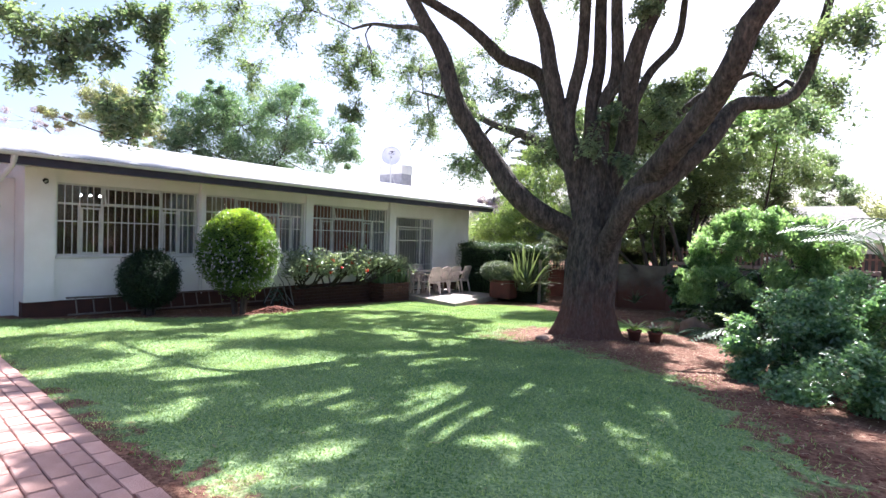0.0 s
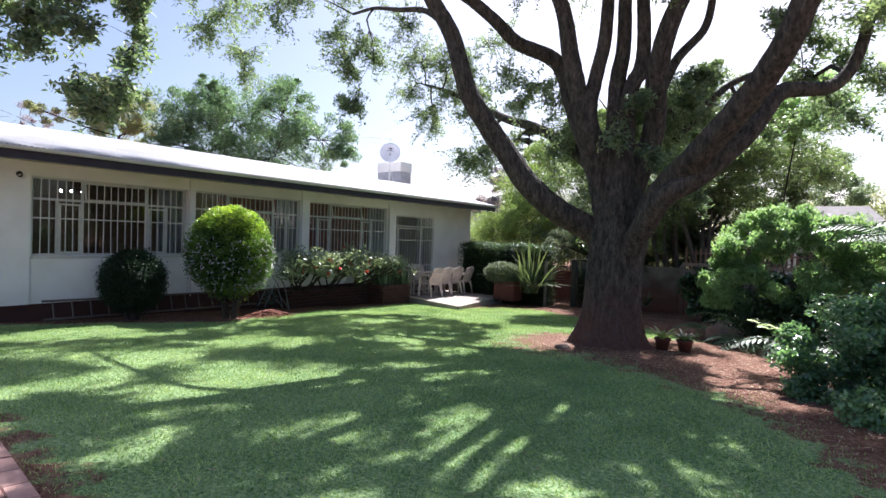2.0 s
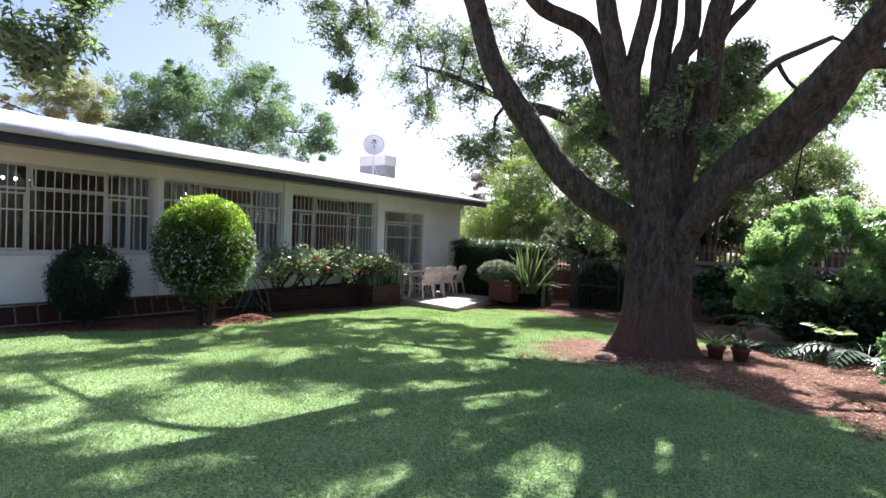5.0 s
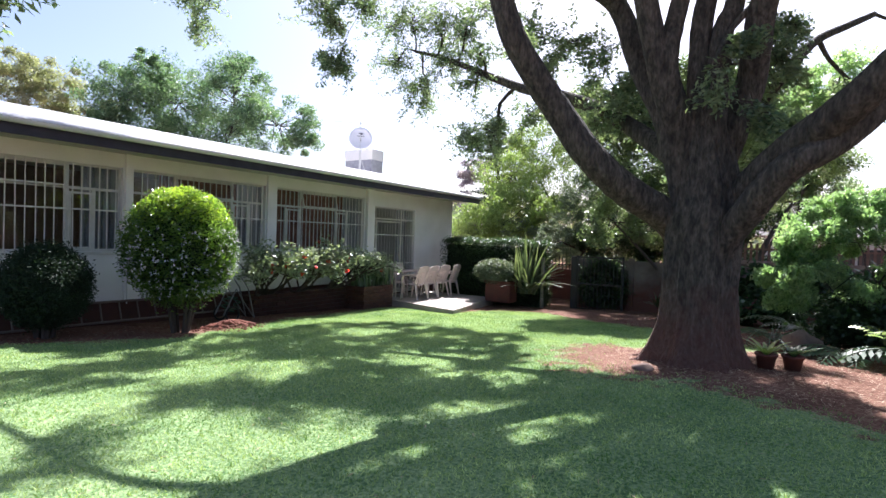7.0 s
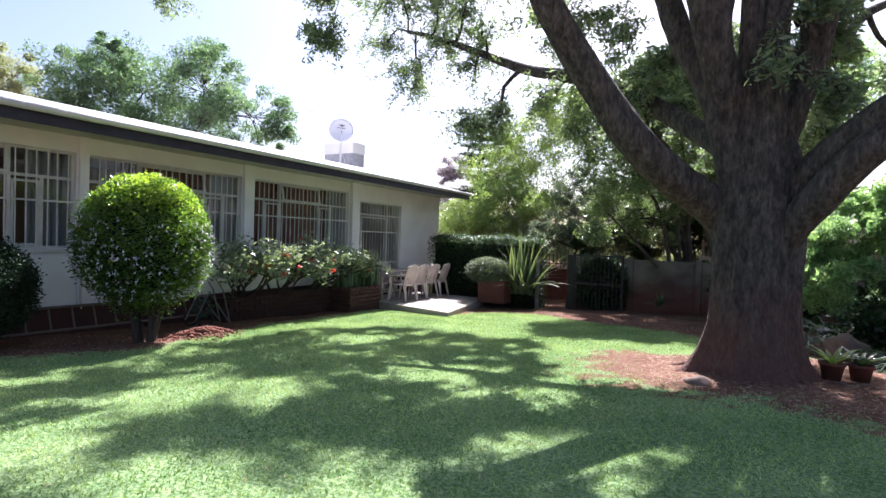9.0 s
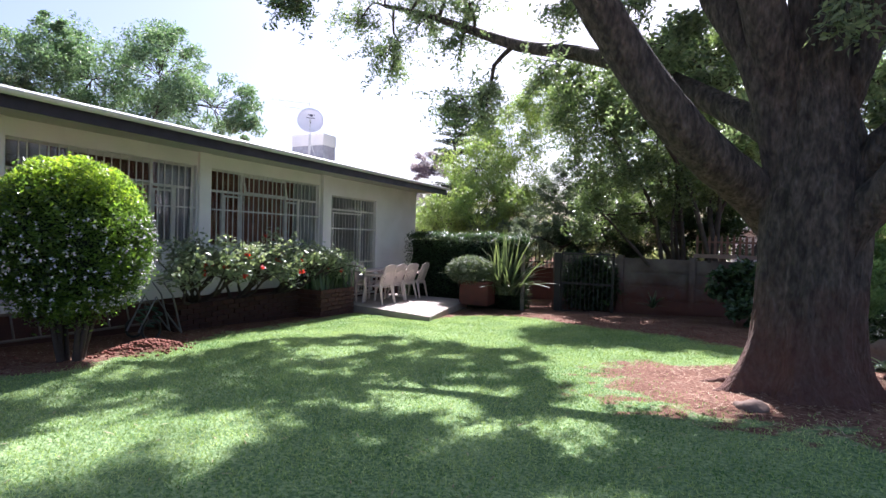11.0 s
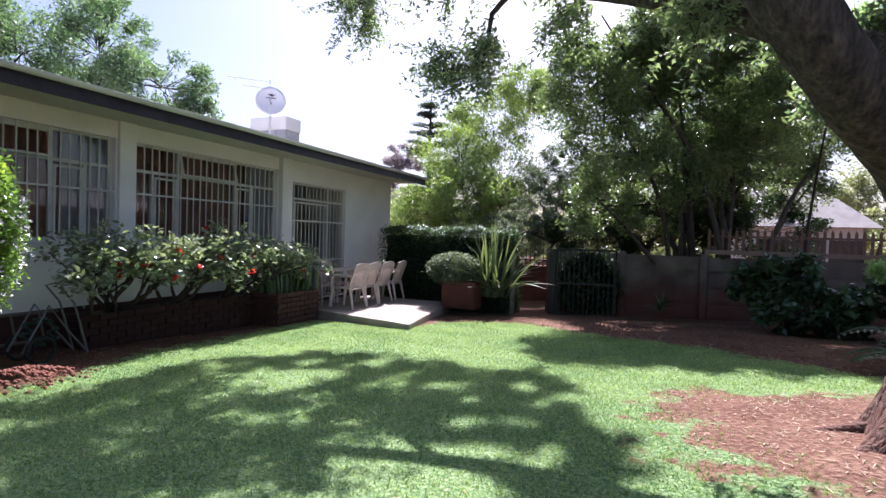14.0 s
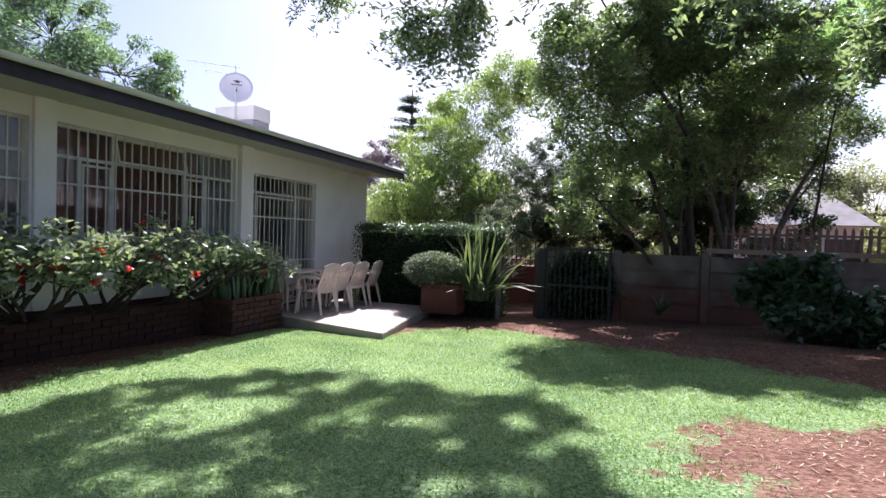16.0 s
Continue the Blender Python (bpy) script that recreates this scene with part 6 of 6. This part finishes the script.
def dish():
    c = Vector((-14.83, 15.30, 4.46))
    root = group_root("satellite_dish", (-14.9, 15.45, 3.3), "round white satellite dish on a pole above the roof", "satellite dish")
    face = Vector((0.62, -0.76, 0.18)).normalized()
    a = face.cross(Vector((0, 0, 1))).normalized()
    b = a.cross(face)
    bm = bmesh.new()
    rings = []
    R = 0.40
    for i in range(7):
        r = R * i / 6
        d = -0.10 * (1 - (i / 6) ** 2)
        rings.append([bm.verts.new(c + face * d + (a * math.cos(t) + b * math.sin(t)) * r) for t in np.linspace(0, 2 * math.pi, 40, endpoint=False)] if i else [bm.verts.new(c + face * d)])
    for p, q in zip(rings, rings[1:]):
        for k in range(40):
            n = (k + 1) % 40
            if len(p) == 1:
                bm.faces.new((p[0], q[k], q[n]))
            else:
                bm.faces.new((p[k], q[k], q[n], p[n]))
    ext = bmesh.ops.extrude_face_region(bm, geom=bm.faces[:])
    for v in [e for e in ext["geom"] if isinstance(e, bmesh.types.BMVert)]:
        v.co -= face * 0.012
    under(part("reflector", bm, mat("dish_paint", (0.86, 0.85, 0.92), 0.5, None, 5, 40, 0.02, vary=0.04), smooth=True), root)
    back = c - face * 0.12
    under(tubes("pole", [([(back.x, back.y, 3.05), (back.x, back.y, 4.5)], [0.022, 0.022])], GUTTER, sides=10), root)
    under(tubes("brace", [([(back.x, back.y, 3.85), (back.x + 0.22, back.y + 0.05, 3.25)], [0.009, 0.009])], GUTTER, sides=6), root)
    feed = c + face * 0.34 - b * 0.12
    under(tubes("feed_arm", [([c - b * 0.38, c - b * 0.30 + face * 0.15, feed], [0.010, 0.010, 0.010])], GUTTER, sides=6), root)
    under(tubes("feed_horn", [([feed, feed - face * 0.09], [0.026, 0.032])], GUTTER, sides=10), root)
    dark = plain("logo_grey", (0.08, 0.08, 0.12), 0.6)
    for du, dv, w, h in ((-0.02, 0.19, 0.05, 0.035), (0.06, 0.20, 0.02, 0.015), (-0.11, 0.20, 0.015, 0.01), (0.0, 0.11, 0.13, 0.012), (0.0, -0.04, 0.02, 0.03)):
        bm = bmesh.new()
        o = c + a * du + b * dv - face * (0.10 * (1 - (du * du + dv * dv) / R ** 2) - 0.012)
        vs = [bm.verts.new(o + a * sx * w + b * sy * h + face * sz) for sz in (0, 0.003) for sx, sy in ((-1, -1), (1, -1), (1, 1), (-1, 1))]
        for q in ((4, 5, 6, 7), (3, 2, 1, 0), (0, 1, 5, 4), (1, 2, 6, 5), (2, 3, 7, 6), (3, 0, 4, 7)):
            bm.faces.new([vs[k] for k in q])
        under(part("mark", bm, dark), root)


dish()


def antenna():
    root = group_root("antenna", (-15.0, 15.5, 3.3), "thin metal television aerial on a mast", "aerial")
    x, y = -15.0, 15.45
    under(tubes("mast", [([(x, y, 3.1), (x, y, 5.08)], [0.015, 0.012])], GUTTER, sides=8), root)
    d = Vector((-0.80, -0.60, 0.0))
    for z, ln in ((5.02, 1.15), (4.82, 0.75)):
        p = Vector((x, y, z))
        under(tubes("boom", [([tuple(p - d * 0.12), tuple(p + d * ln + Vector((0, 0, 0.06)))], [0.009, 0.009])], GUTTER, sides=6), root)
        for k in range(7):
            q = p + d * (ln * (k + 0.5) / 7)
            s = Vector((0.60, -0.80, 0)) * 0.12
            under(tubes("element", [([tuple(q - s), tuple(q + s)], [0.004, 0.004])], GUTTER, sides=5), root)


antenna()


def ladder():
    root = group_root("ladder", (-11.2, 5.6, -0.4), "long dull metal ladder lying on its side along the wall", "ladder")
    rail = lambda y, t: (-11.22 + 0.10 * t, y, (-0.10 if t == 0 else -0.40) + (y - 3.2) * -0.012)
    for t in (0, 1):
        v, f = tube_arrays([rail(3.2, t), rail(7.75, t)], [0.020, 0.020], 6)
        under(arrays("rail", v, f, ALU), root)
    for k in range(16):
        y = 3.35 + k * 0.28
        v, f = tube_arrays([rail(y, 0), rail(y, 1)], [0.013, 0.013], 6)
        under(arrays("rung", v, f, ALU), root)


ladder()


def cart():
    root = group_root("hose_cart", (-10.75, 7.4, -0.45), "grey metal hose reel cart with a bent tube handle", "cart")
    grey = mat("grey_tube", (0.22, 0.22, 0.24), 0.4, None, 6, 50, 0.05, metal=0.6)
    zg = ground_z(-10.7, 7.4)
    for x in (-10.85, -10.6):
        under(tubes("frame", [([(x, 7.70, zg + 0.02), (x, 7.55, 0.0), (x - 0.02, 7.42, 0.19), (x - 0.03, 7.60, 0.22)], [0.012] * 4)], grey, sides=7), root)
        under(tubes("strut", [([(x, 7.05, zg + 0.12), (x, 7.30, 0.0), (x, 7.5, zg + 0.28), (x, 7.68, zg + 0.05)], [0.012] * 4)], grey, sides=7), root)
    under(tubes("handle", [([(-10.88, 7.60, 0.22), (-10.63, 7.60, 0.22)], [0.013, 0.013])], grey, sides=7), root)
    for x in (-10.9, -10.55):
        ring = [(x, 7.2 + 0.13 * math.cos(t), zg + 0.14 + 0.13 * math.sin(t)) for t in np.linspace(0, 2 * math.pi, 25)]
        under(tubes("wheel", [(ring, [0.018] * 25)], BLACK, sides=8), root)
    coil = [(-10.72 + 0.10 * math.sin(t * 7.0), 7.28 + 0.13 * math.cos(t), zg + 0.30 + 0.13 * math.sin(t)) for t in np.linspace(0, 2 * math.pi * 6, 150)]
    under(tubes("hose", [(coil, [0.012] * 150)], mat("hose_green", (0.04, 0.10, 0.06), 0.5), sides=6), root)


cart()


def downpipe():
    pts = [(-10.56, 2.30, 2.34), (-10.62, 2.28, 2.18), (-11.25, 2.22, 1.92), (-11.36, 2.22, 1.75), (-11.36, 2.22, -0.10), (-11.30, 2.22, -0.22)]
    root = group_root("downpipe", (-11.36, 2.25, -0.2), "white painted downpipe at the corner of the house", "downpipe")
    under(tubes("pipe", [(pts, [0.045] * 6)], GUTTER, sides=12), root)
    for z in (0.35, 1.5):
        under(solid("bracket", -11.42, -11.30, 2.16, 2.28, z, z + 0.03, GUTTER), root)


downpipe()


def thin_pipe():
    root = group_root("conduit", (-11.38, 5.79, 0.5), "thin dark cable conduit on the white pier", "conduit")
    under(tubes("tube", [([(WX + 0.065, 5.79, -0.2), (WX + 0.065, 5.79, 0.62)], [0.008, 0.008])], GUTTER, sides=6), root)


thin_pipe()


def wall_lamp():
    root = group_root("wall_sensor", (-11.40, 2.91, 2.03), "small dark round lamp on the white wall", "lamp")
    under(tubes("lamp_body", [([(-11.44, 2.91, 2.03), (-11.36, 2.91, 2.02), (-11.32, 2.91, 1.99)], [0.03, 0.045, 0.035])], BLACK, sides=12), root)


wall_lamp()


def wing():
    for args in (("wall_wing", -12.24, -12.0, -4.0, Y0 - 0.005, -1.2, 2.05, WALL),):
        tagged(solid(*args), "white plastered wall of the wing", "wall", kind="structure")
    bm = bmesh.new()
    vs = [bm.verts.new(q) for q in ((-11.45, -4, 2.16), (-15.5, -4, 3.0), (-15.5, 2.04, 3.0), (-11.45, 2.04, 2.16), (-11.45, -4, 2.19), (-15.5, -4, 3.03), (-15.5, 2.04, 3.03), (-11.45, 2.04, 2.19))]
    for q in ((0, 1, 2, 3), (7, 6, 5, 4), (0, 4, 5, 1), (1, 5, 6, 2), (2, 6, 7, 3), (3, 7, 4, 0)):
        bm.faces.new([vs[k] for k in q])
    tagged(part("roof_wing", bm, ROOF), "white metal roof of the wing", "roof", kind="structure")
    tagged(solid("fascia_wing", -11.47, -11.44, -4, 2.04, 2.02, 2.155, FASCIA), "dark fascia board", "trim", kind="structure")


wing()


def curtain(y0, y1, z0, z1, x, material, label, seed):
    m = int((y1 - y0) / 0.012)
    rr = random.Random(seed)
    ph = rr.uniform(0, 6)
    V, F = [], []
    for i in range(m + 1):
        y = y0 + (y1 - y0) * i / m
        for z in (z1, z0):
            V.append((x + 0.028 * math.sin(y * 52 + ph + (0.5 if z == z0 else 0)) + 0.012 * math.sin(y * 23), y, z))
    for i in range(m):
        F.append((2 * i, 2 * i + 1, 2 * i + 3, 2 * i + 2))
    tagged(arrays("curtain", V, F, material, smooth=True), label, "curtain")


LACE = mat("lace_cloth", (0.40, 0.38, 0.40), 0.9, None, 5, 90, 0.1, vary=0.08)
BROWNC = mat("brown_cloth", (0.40, 0.17, 0.13), 0.9, (0.28, 0.12, 0.09), 4, 90, 0.1)
for k, (a, b) in enumerate(WINS):
    w = b - a
    curtain(b - w * 0.20, b + 0.05, 0.45, 2.06, WX - 0.22, LACE, "pale net curtain drawn aside in the window", k)
    if k == 2:
        curtain(a + 0.05, b + 0.45, 0.45, 2.27, WX - 0.30, BROWNC, "brown pleated curtain behind the window", k + 5)
    if k == 1:
        curtain(a + 0.6, b + 0.3, 0.45, 2.27, WX - 0.30, BROWNC, "brown pleated curtain behind the window", k + 5)
curtain(DOOR[0] + 1.45, DOOR[1], -0.45, 1.9, WX - 0.36, LACE, "pale net curtain drawn aside in the window", 21)

BULB = plain("lamp_glow", (1.0, 0.85, 0.65), 0.5, emit=14.0)
BULB_C = plain("cool_lamp_glow", (0.9, 0.93, 1.0), 0.5, emit=12.0)


def hanging_lamp(at, bulbs, material, label):
    root = group_root("ceiling_lamp", (at[0], at[1], ZT), label, "lamp")
    under(tubes("stem", [([(at[0], at[1], ZT + 0.02), (at[0], at[1], at[2] + 0.02)], [0.008, 0.008])], BLACK, sides=6), root)
    for dy in bulbs:
        under(tubes("arm", [([(at[0], at[1], at[2] + 0.05), (at[0], at[1] + dy, at[2] + 0.04)], [0.006, 0.006])], BLACK, sides=5), root)
        bm = bmesh.new()
        bmesh.ops.create_uvsphere(bm, u_segments=12, v_segments=8, radius=0.024)
        for v in bm.verts:
            v.co = Vector((v.co.x + at[0], v.co.y + at[1] + dy, v.co.z * 1.2 + at[2]))
        under(part("bulb", bm, material, smooth=True), root)


hanging_lamp((-13.3, 4.22, 1.90), (-0.18, 0.0, 0.19), BULB_C, "three-armed ceiling lamp glowing in the front room")
hanging_lamp((-13.8, 7.71, 1.94), (-0.06, 0.06), BULB, "warm glowing ceiling lamp in the middle room")
hanging_lamp((-13.3, 10.51, 1.84), (0.001,), BULB, "single warm bulb glowing in the dining room")


def furniture():
    wood = mat("dark_wood", (0.10, 0.05, 0.03), 0.4, (0.06, 0.03, 0.02), 3, 50, 0.1)
    for name, label, x, y, w, d, h in (("sideboard", "dark wooden sideboard against the inner wall", -15.7, 4.6, 1.5, 0.45, 0.95), ("cabinet", "pale cupboard in the front room", -15.4, 3.6, 0.6, 0.5, 1.9)):
        root = group_root(name, (x, y, -0.48), label, "cabinet")
        mt = wood if name == "sideboard" else WALL
        bm = bmesh.new()
        box(bm, x - d / 2, x + d / 2, y - w / 2, y + w / 2, -0.40, -0.48 + h, bevel=0.01)
        under(part("body", bm, mt), root)
        for s in (-1, 1):
            bm = bmesh.new()
            box(bm, x + d / 2 + 0.001, x + d / 2 + 0.02, y + s * w / 4 - w / 4 + 0.01, y + s * w / 4 + w / 4 - 0.01, -0.38, -0.50 + h, bevel=0.004)
            under(part("door", bm, mt), root)
        for sx in (-1, 1):
            for sy in (-1, 1):
                under(solid("foot", x + sx * (d / 2 - 0.05) - 0.02, x + sx * (d / 2 - 0.05) + 0.02, y + sy * (w / 2 - 0.05) - 0.02, y + sy * (w / 2 - 0.05) + 0.02, -0.48, -0.401, mt), root)


furniture()


# ---- gate and fence ----
def gate():
    root = group_root("garden_gate", (-6.85, 15.0, -0.8), "dark metal garden gate leaf standing half open", "gate")
    bm = bmesh.new()
    box(bm, -6.93, -6.78, 14.93, 15.07, -1.2, 0.66, bevel=0.01)
    under(part("post", bm, BLACK), root)
    for k in range(12):
        x = -6.68 + k * 0.098
        under(solid("bar", x - 0.007, x + 0.007, 14.865, 14.879, -0.70, 0.64, BLACK), root)
    for z in (-0.72, -0.06, 0.64):
        under(solid("rail", -6.76, -5.56, 14.881, 14.905, z, z + 0.04, BLACK), root)
    for x in (-6.76, -5.59):
        under(solid("stile", x, x + 0.035, 14.906, 14.93, -0.74, 0.70, BLACK), root)
    p = group_root("gate_post", (-7.66, 14.95, -0.8), "weathered grey timber gate post at the hedge end", "post")
    bm = bmesh.new()
    box(bm, -7.70, -7.62, 14.72, 14.80, -1.1, 0.60, bevel=0.008)
    under(part("shaft", bm, mat("grey_timber", (0.30, 0.27, 0.23), 0.9, (0.2, 0.18, 0.15), 6, 60, 0.4)), p)
    far = group_root("yard_fence", (-8.4, 18.6, -0.9), "white picket rail fence over a low red wall beyond the gate", "fence")
    under(solid("low_wall", -10.2, -6.9, 18.60, 18.75, -1.2, 0.10, POT), far)
    under(solid("rail", -10.2, -6.9, 18.66, 18.70, 0.24, 0.28, BLACK), far)
    for k in range(26):
        x = -10.1 + k * 0.125
        under(solid("bar", x, x + 0.025, 18.64, 18.66, 0.101, 0.95, BLACK), far)


gate()


def palisade():
    root = group_root("palisade_fence", (-1.0, 15.45, 0.66), "rusty brown steel palisade fence on top of the garden wall", "fence")
    rust = mat("rusty_steel", (0.24, 0.15, 0.11), 0.8, (0.15, 0.08, 0.06), 8, 60, 0.2)
    coping = mat("coping", (0.30, 0.22, 0.18), 0.9, None, 5, 60, 0.3)
    under(solid("coping", -3.95, 8.0, 15.33, 15.48, 0.665, 0.75, coping), root)
    under(solid("rail", -3.9, 8.0, 15.42, 15.44, 1.0, 1.04, rust), root)
    me = None
    for k in range(100):
        x = -3.88 + k * 0.118
        if me is None:
            bm = bmesh.new()
            for s in (0,):
                pts = [(-0.026, -0.006), (0, 0.008), (0.026, -0.006)]
                lo = [bm.verts.new((a, b, 0)) for a, b in pts]
                hi = [bm.verts.new((a, b, 0.36)) for a, b in pts]
                tip = bm.verts.new((0, 0.008, 0.43))
                bm.faces.new((lo[0], lo[1], hi[1], hi[0])), bm.faces.new((lo[1], lo[2], hi[2], hi[1]))
                bm.faces.new((hi[0], hi[1], tip)), bm.faces.new((hi[1], hi[2], tip))
                bm.faces.new((lo[0], hi[0], tip, hi[2], lo[2]))
            me = bpy.data.meshes.new("pale")
            bm.to_mesh(me), bm.free(), me.materials.append(rust)
        o = new("pale", me)
        o.location = (x, 15.40, 0.752)
        under(o, root)


palisade()


def neighbour(name, x0, x1, y0, y1, eave, ridge, label, wall_m, roof_m):
    root = group_root(name, ((x0 + x1) / 2, (y0 + y1) / 2, -1), label, "house")
    under(solid("wall", x0, x1, y0, y1, -1.3, eave, wall_m), root)
    bm = bmesh.new()
    o = 0.4
    xa, xb = x0 + (x1 - x0) * 0.22, x1 - (x1 - x0) * 0.22
    ym = (y0 + y1) / 2
    v = [bm.verts.new(q) for q in ((x0 - o, y0 - o, eave), (x1 + o, y0 - o, eave), (x1 + o, y1 + o, eave), (x0 - o, y1 + o, eave), (xa, ym, ridge), (xb, ym, ridge))]
    for q in ((0, 1, 5, 4), (2, 3, 4, 5), (1, 2, 5), (3, 0, 4), (3, 2, 1, 0)):
        bm.faces.new([v[k] for k in q])
    under(part("roof", bm, roof_m), root)
    for k in range(3):
        xx = x0 + (x1 - x0) * (0.2 + 0.28 * k)
        under(solid("window", xx, xx + 0.9, y0 - 0.02, y0 - 0.001, 0.1, 1.1, plain("dark_pane", (0.03, 0.035, 0.04), 0.1)), root)


GREYROOF = mat("grey_shingles", (0.34, 0.32, 0.31), 0.85, (0.24, 0.22, 0.21), 3, 30, 0.4)
neighbour("outbuilding", -2.6, 0.9, 23.5, 27.0, 1.5, 2.9, "low building with a pale hipped roof beyond the fence", WALL, GREYROOF)
neighbour("cottage", 3.2, 8.5, 16.6, 21.0, 1.6, 2.7, "cottage with reddish walls and a pale roof beyond the bed", mat("brick_wall_far", (0.36, 0.20, 0.15), 0.85, None, 4, 50, 0.3), GREYROOF)


# ---- lawn edges, litter, pavers ----
def litter():
    rng = np.random.default_rng(95)
    n = 78000
    x, y = rng.uniform(-11.2, 0.8, n), rng.uniform(1.5, 14.5, n)
    k = rng.uniform(0, 1, n)
    near = np.exp(-(np.hypot(x + 2.6, y - 7.0) / 2.2) ** 2)
    out = lawn_mask(x, y) < 0.15
    keep = (out & (k < 0.22 + 0.7 * near)) | (~out & (k < 0.02))
    x, y = x[keep], y[keep]
    z = gz(x, y) + bumps(x, y) + 0.10 * np.exp(-(np.hypot(x + 3.1, y - 7.6) / 1.1) ** 2) + 0.008
    m = leaf_mat("dry_leaves", (0.18, 0.10, 0.06), (0.56, 0.44, 0.31), 0.8, 0.1, 0.8)
    ob = leaves("leaf_litter", np.stack([x, y, z], -1), 0.065, 0.008, m, seed=96, droop=0.0)
    c = np.empty(len(ob.data.vertices) * 3)
    ob.data.vertices.foreach_get("co", c)
    c = c.reshape(-1, 4, 3)
    mid = c.mean(axis=1, keepdims=True)
    c[:, :, 2] = mid[:, :, 2] + (c[:, :, 2] - mid[:, :, 2]) * 0.25
    ob.data.vertices.foreach_set("co", c.ravel())
    tagged(ob, "scattered dry brown leaves on the soil", "leaves", kind="stuff")


litter()


def clods():
    rng = np.random.default_rng(97)
    n = 5200
    x, y = rng.uniform(-10.9, 0.5, n), rng.uniform(1.1, 13.5, n)
    keep = (lawn_mask(x, y) < -0.02) & (lawn_mask(x, y) > -1.6) & (x < 0.5)
    x, y = x[keep], y[keep]
    heap = rng.normal(size=(420, 2)) * [0.18, 0.24] + [-9.75, 6.6]
    x, y = np.concatenate([x, heap[:, 0]]), np.concatenate([y, heap[:, 1]])
    hz = np.concatenate([np.zeros(keep.sum()), 0.13 * np.exp(-((heap[:, 0] + 9.75) ** 2 / 0.09 + (heap[:, 1] - 6.6) ** 2 / 0.16))])
    z = gz(x, y) + bumps(x, y) + hz
    s = rng.uniform(0.008, 0.03, len(x))
    base = np.array([(1, 0, 0), (-1, 0, 0), (0, 1, 0), (0, -1, 0), (0, 0, 0.8), (0, 0, -0.8)])
    v = base[None] * s[:, None, None] * rng.uniform(0.6, 1.3, (len(x), 6, 1)) + np.stack([x, y, z], -1)[:, None]
    f = np.array([(0, 2, 4), (2, 1, 4), (1, 3, 4), (3, 0, 4), (2, 0, 5), (1, 2, 5), (3, 1, 5), (0, 3, 5)])
    F = (f[None] + (np.arange(len(x)) * 6)[:, None, None]).reshape(-1, 3)
    ob = arrays("soil_clods", v.reshape(-1, 3), F, mat("red_clod", (0.20, 0.075, 0.05), 0.95, (0.16, 0.06, 0.04), 9, 60, 0.3, island="island"))
    tagged(ob, "crumbs of red soil in the beds", "soil", kind="stuff")


clods()


def pavers():
    root = group_root("pavement_path", (-4.0, 0.2, 0.0), "path of pinkish red clay pavers in running bond", "path")
    root["kind"] = "structure"
    me = bpy.data.meshes.new("brick")
    bm = bmesh.new()
    box(bm, -0.108, 0.108, -0.052, 0.052, -0.05, 0.0, bevel=0.004)
    bm.to_mesh(me), bm.free(), me.materials.append(BRICKP)
    rng = random.Random(98)
    V, F = [], []
    for r in range(22):
        y = 1.02 - r * 0.11
        for c in range(44):
            x = -8.8 + c * 0.222 + (0.111 if r % 2 else 0)
            edge = 1.05 + 0.075 * max(0, -2.5 - x) if x < -2.5 else 1.05
            yy = y + 0.075 * max(0.0, -2.5 - x)
            z = float(gz(x, yy)) + 0.045 + rng.uniform(-0.003, 0.003)
            tilt = (rng.uniform(-0.8, 0.8), rng.uniform(-0.8, 0.8))
            if r < 10 and -7.6 < x < -1.2:
                o = new("brick", me)
                o.matrix_basis = pose(x, yy, z, tilt[0] - 2.3, tilt[1] - 2.3, rng.uniform(-1, 1) - 4.3)
                under(o, root)
            else:
                b = len(V)
                for dz in (-0.05, 0):
                    for dx, dy in ((-0.107, -0.051), (0.107, -0.051), (0.107, 0.051), (-0.107, 0.051)):
                        V.append((x + dx, yy + dy - dx * 0.075, z + dz + dx * 0.04 - dy * 0.04))
                F += [(b + 4, b + 5, b + 6, b + 7), (b, b + 1, b + 5, b + 4), (b + 1, b + 2, b + 6, b + 5), (b + 2, b + 3, b + 7, b + 6), (b + 3, b, b + 4, b + 7)]
    tagged(under(arrays("bricks", V, F, BRICKJ), root), kind="stuff")


pavers()
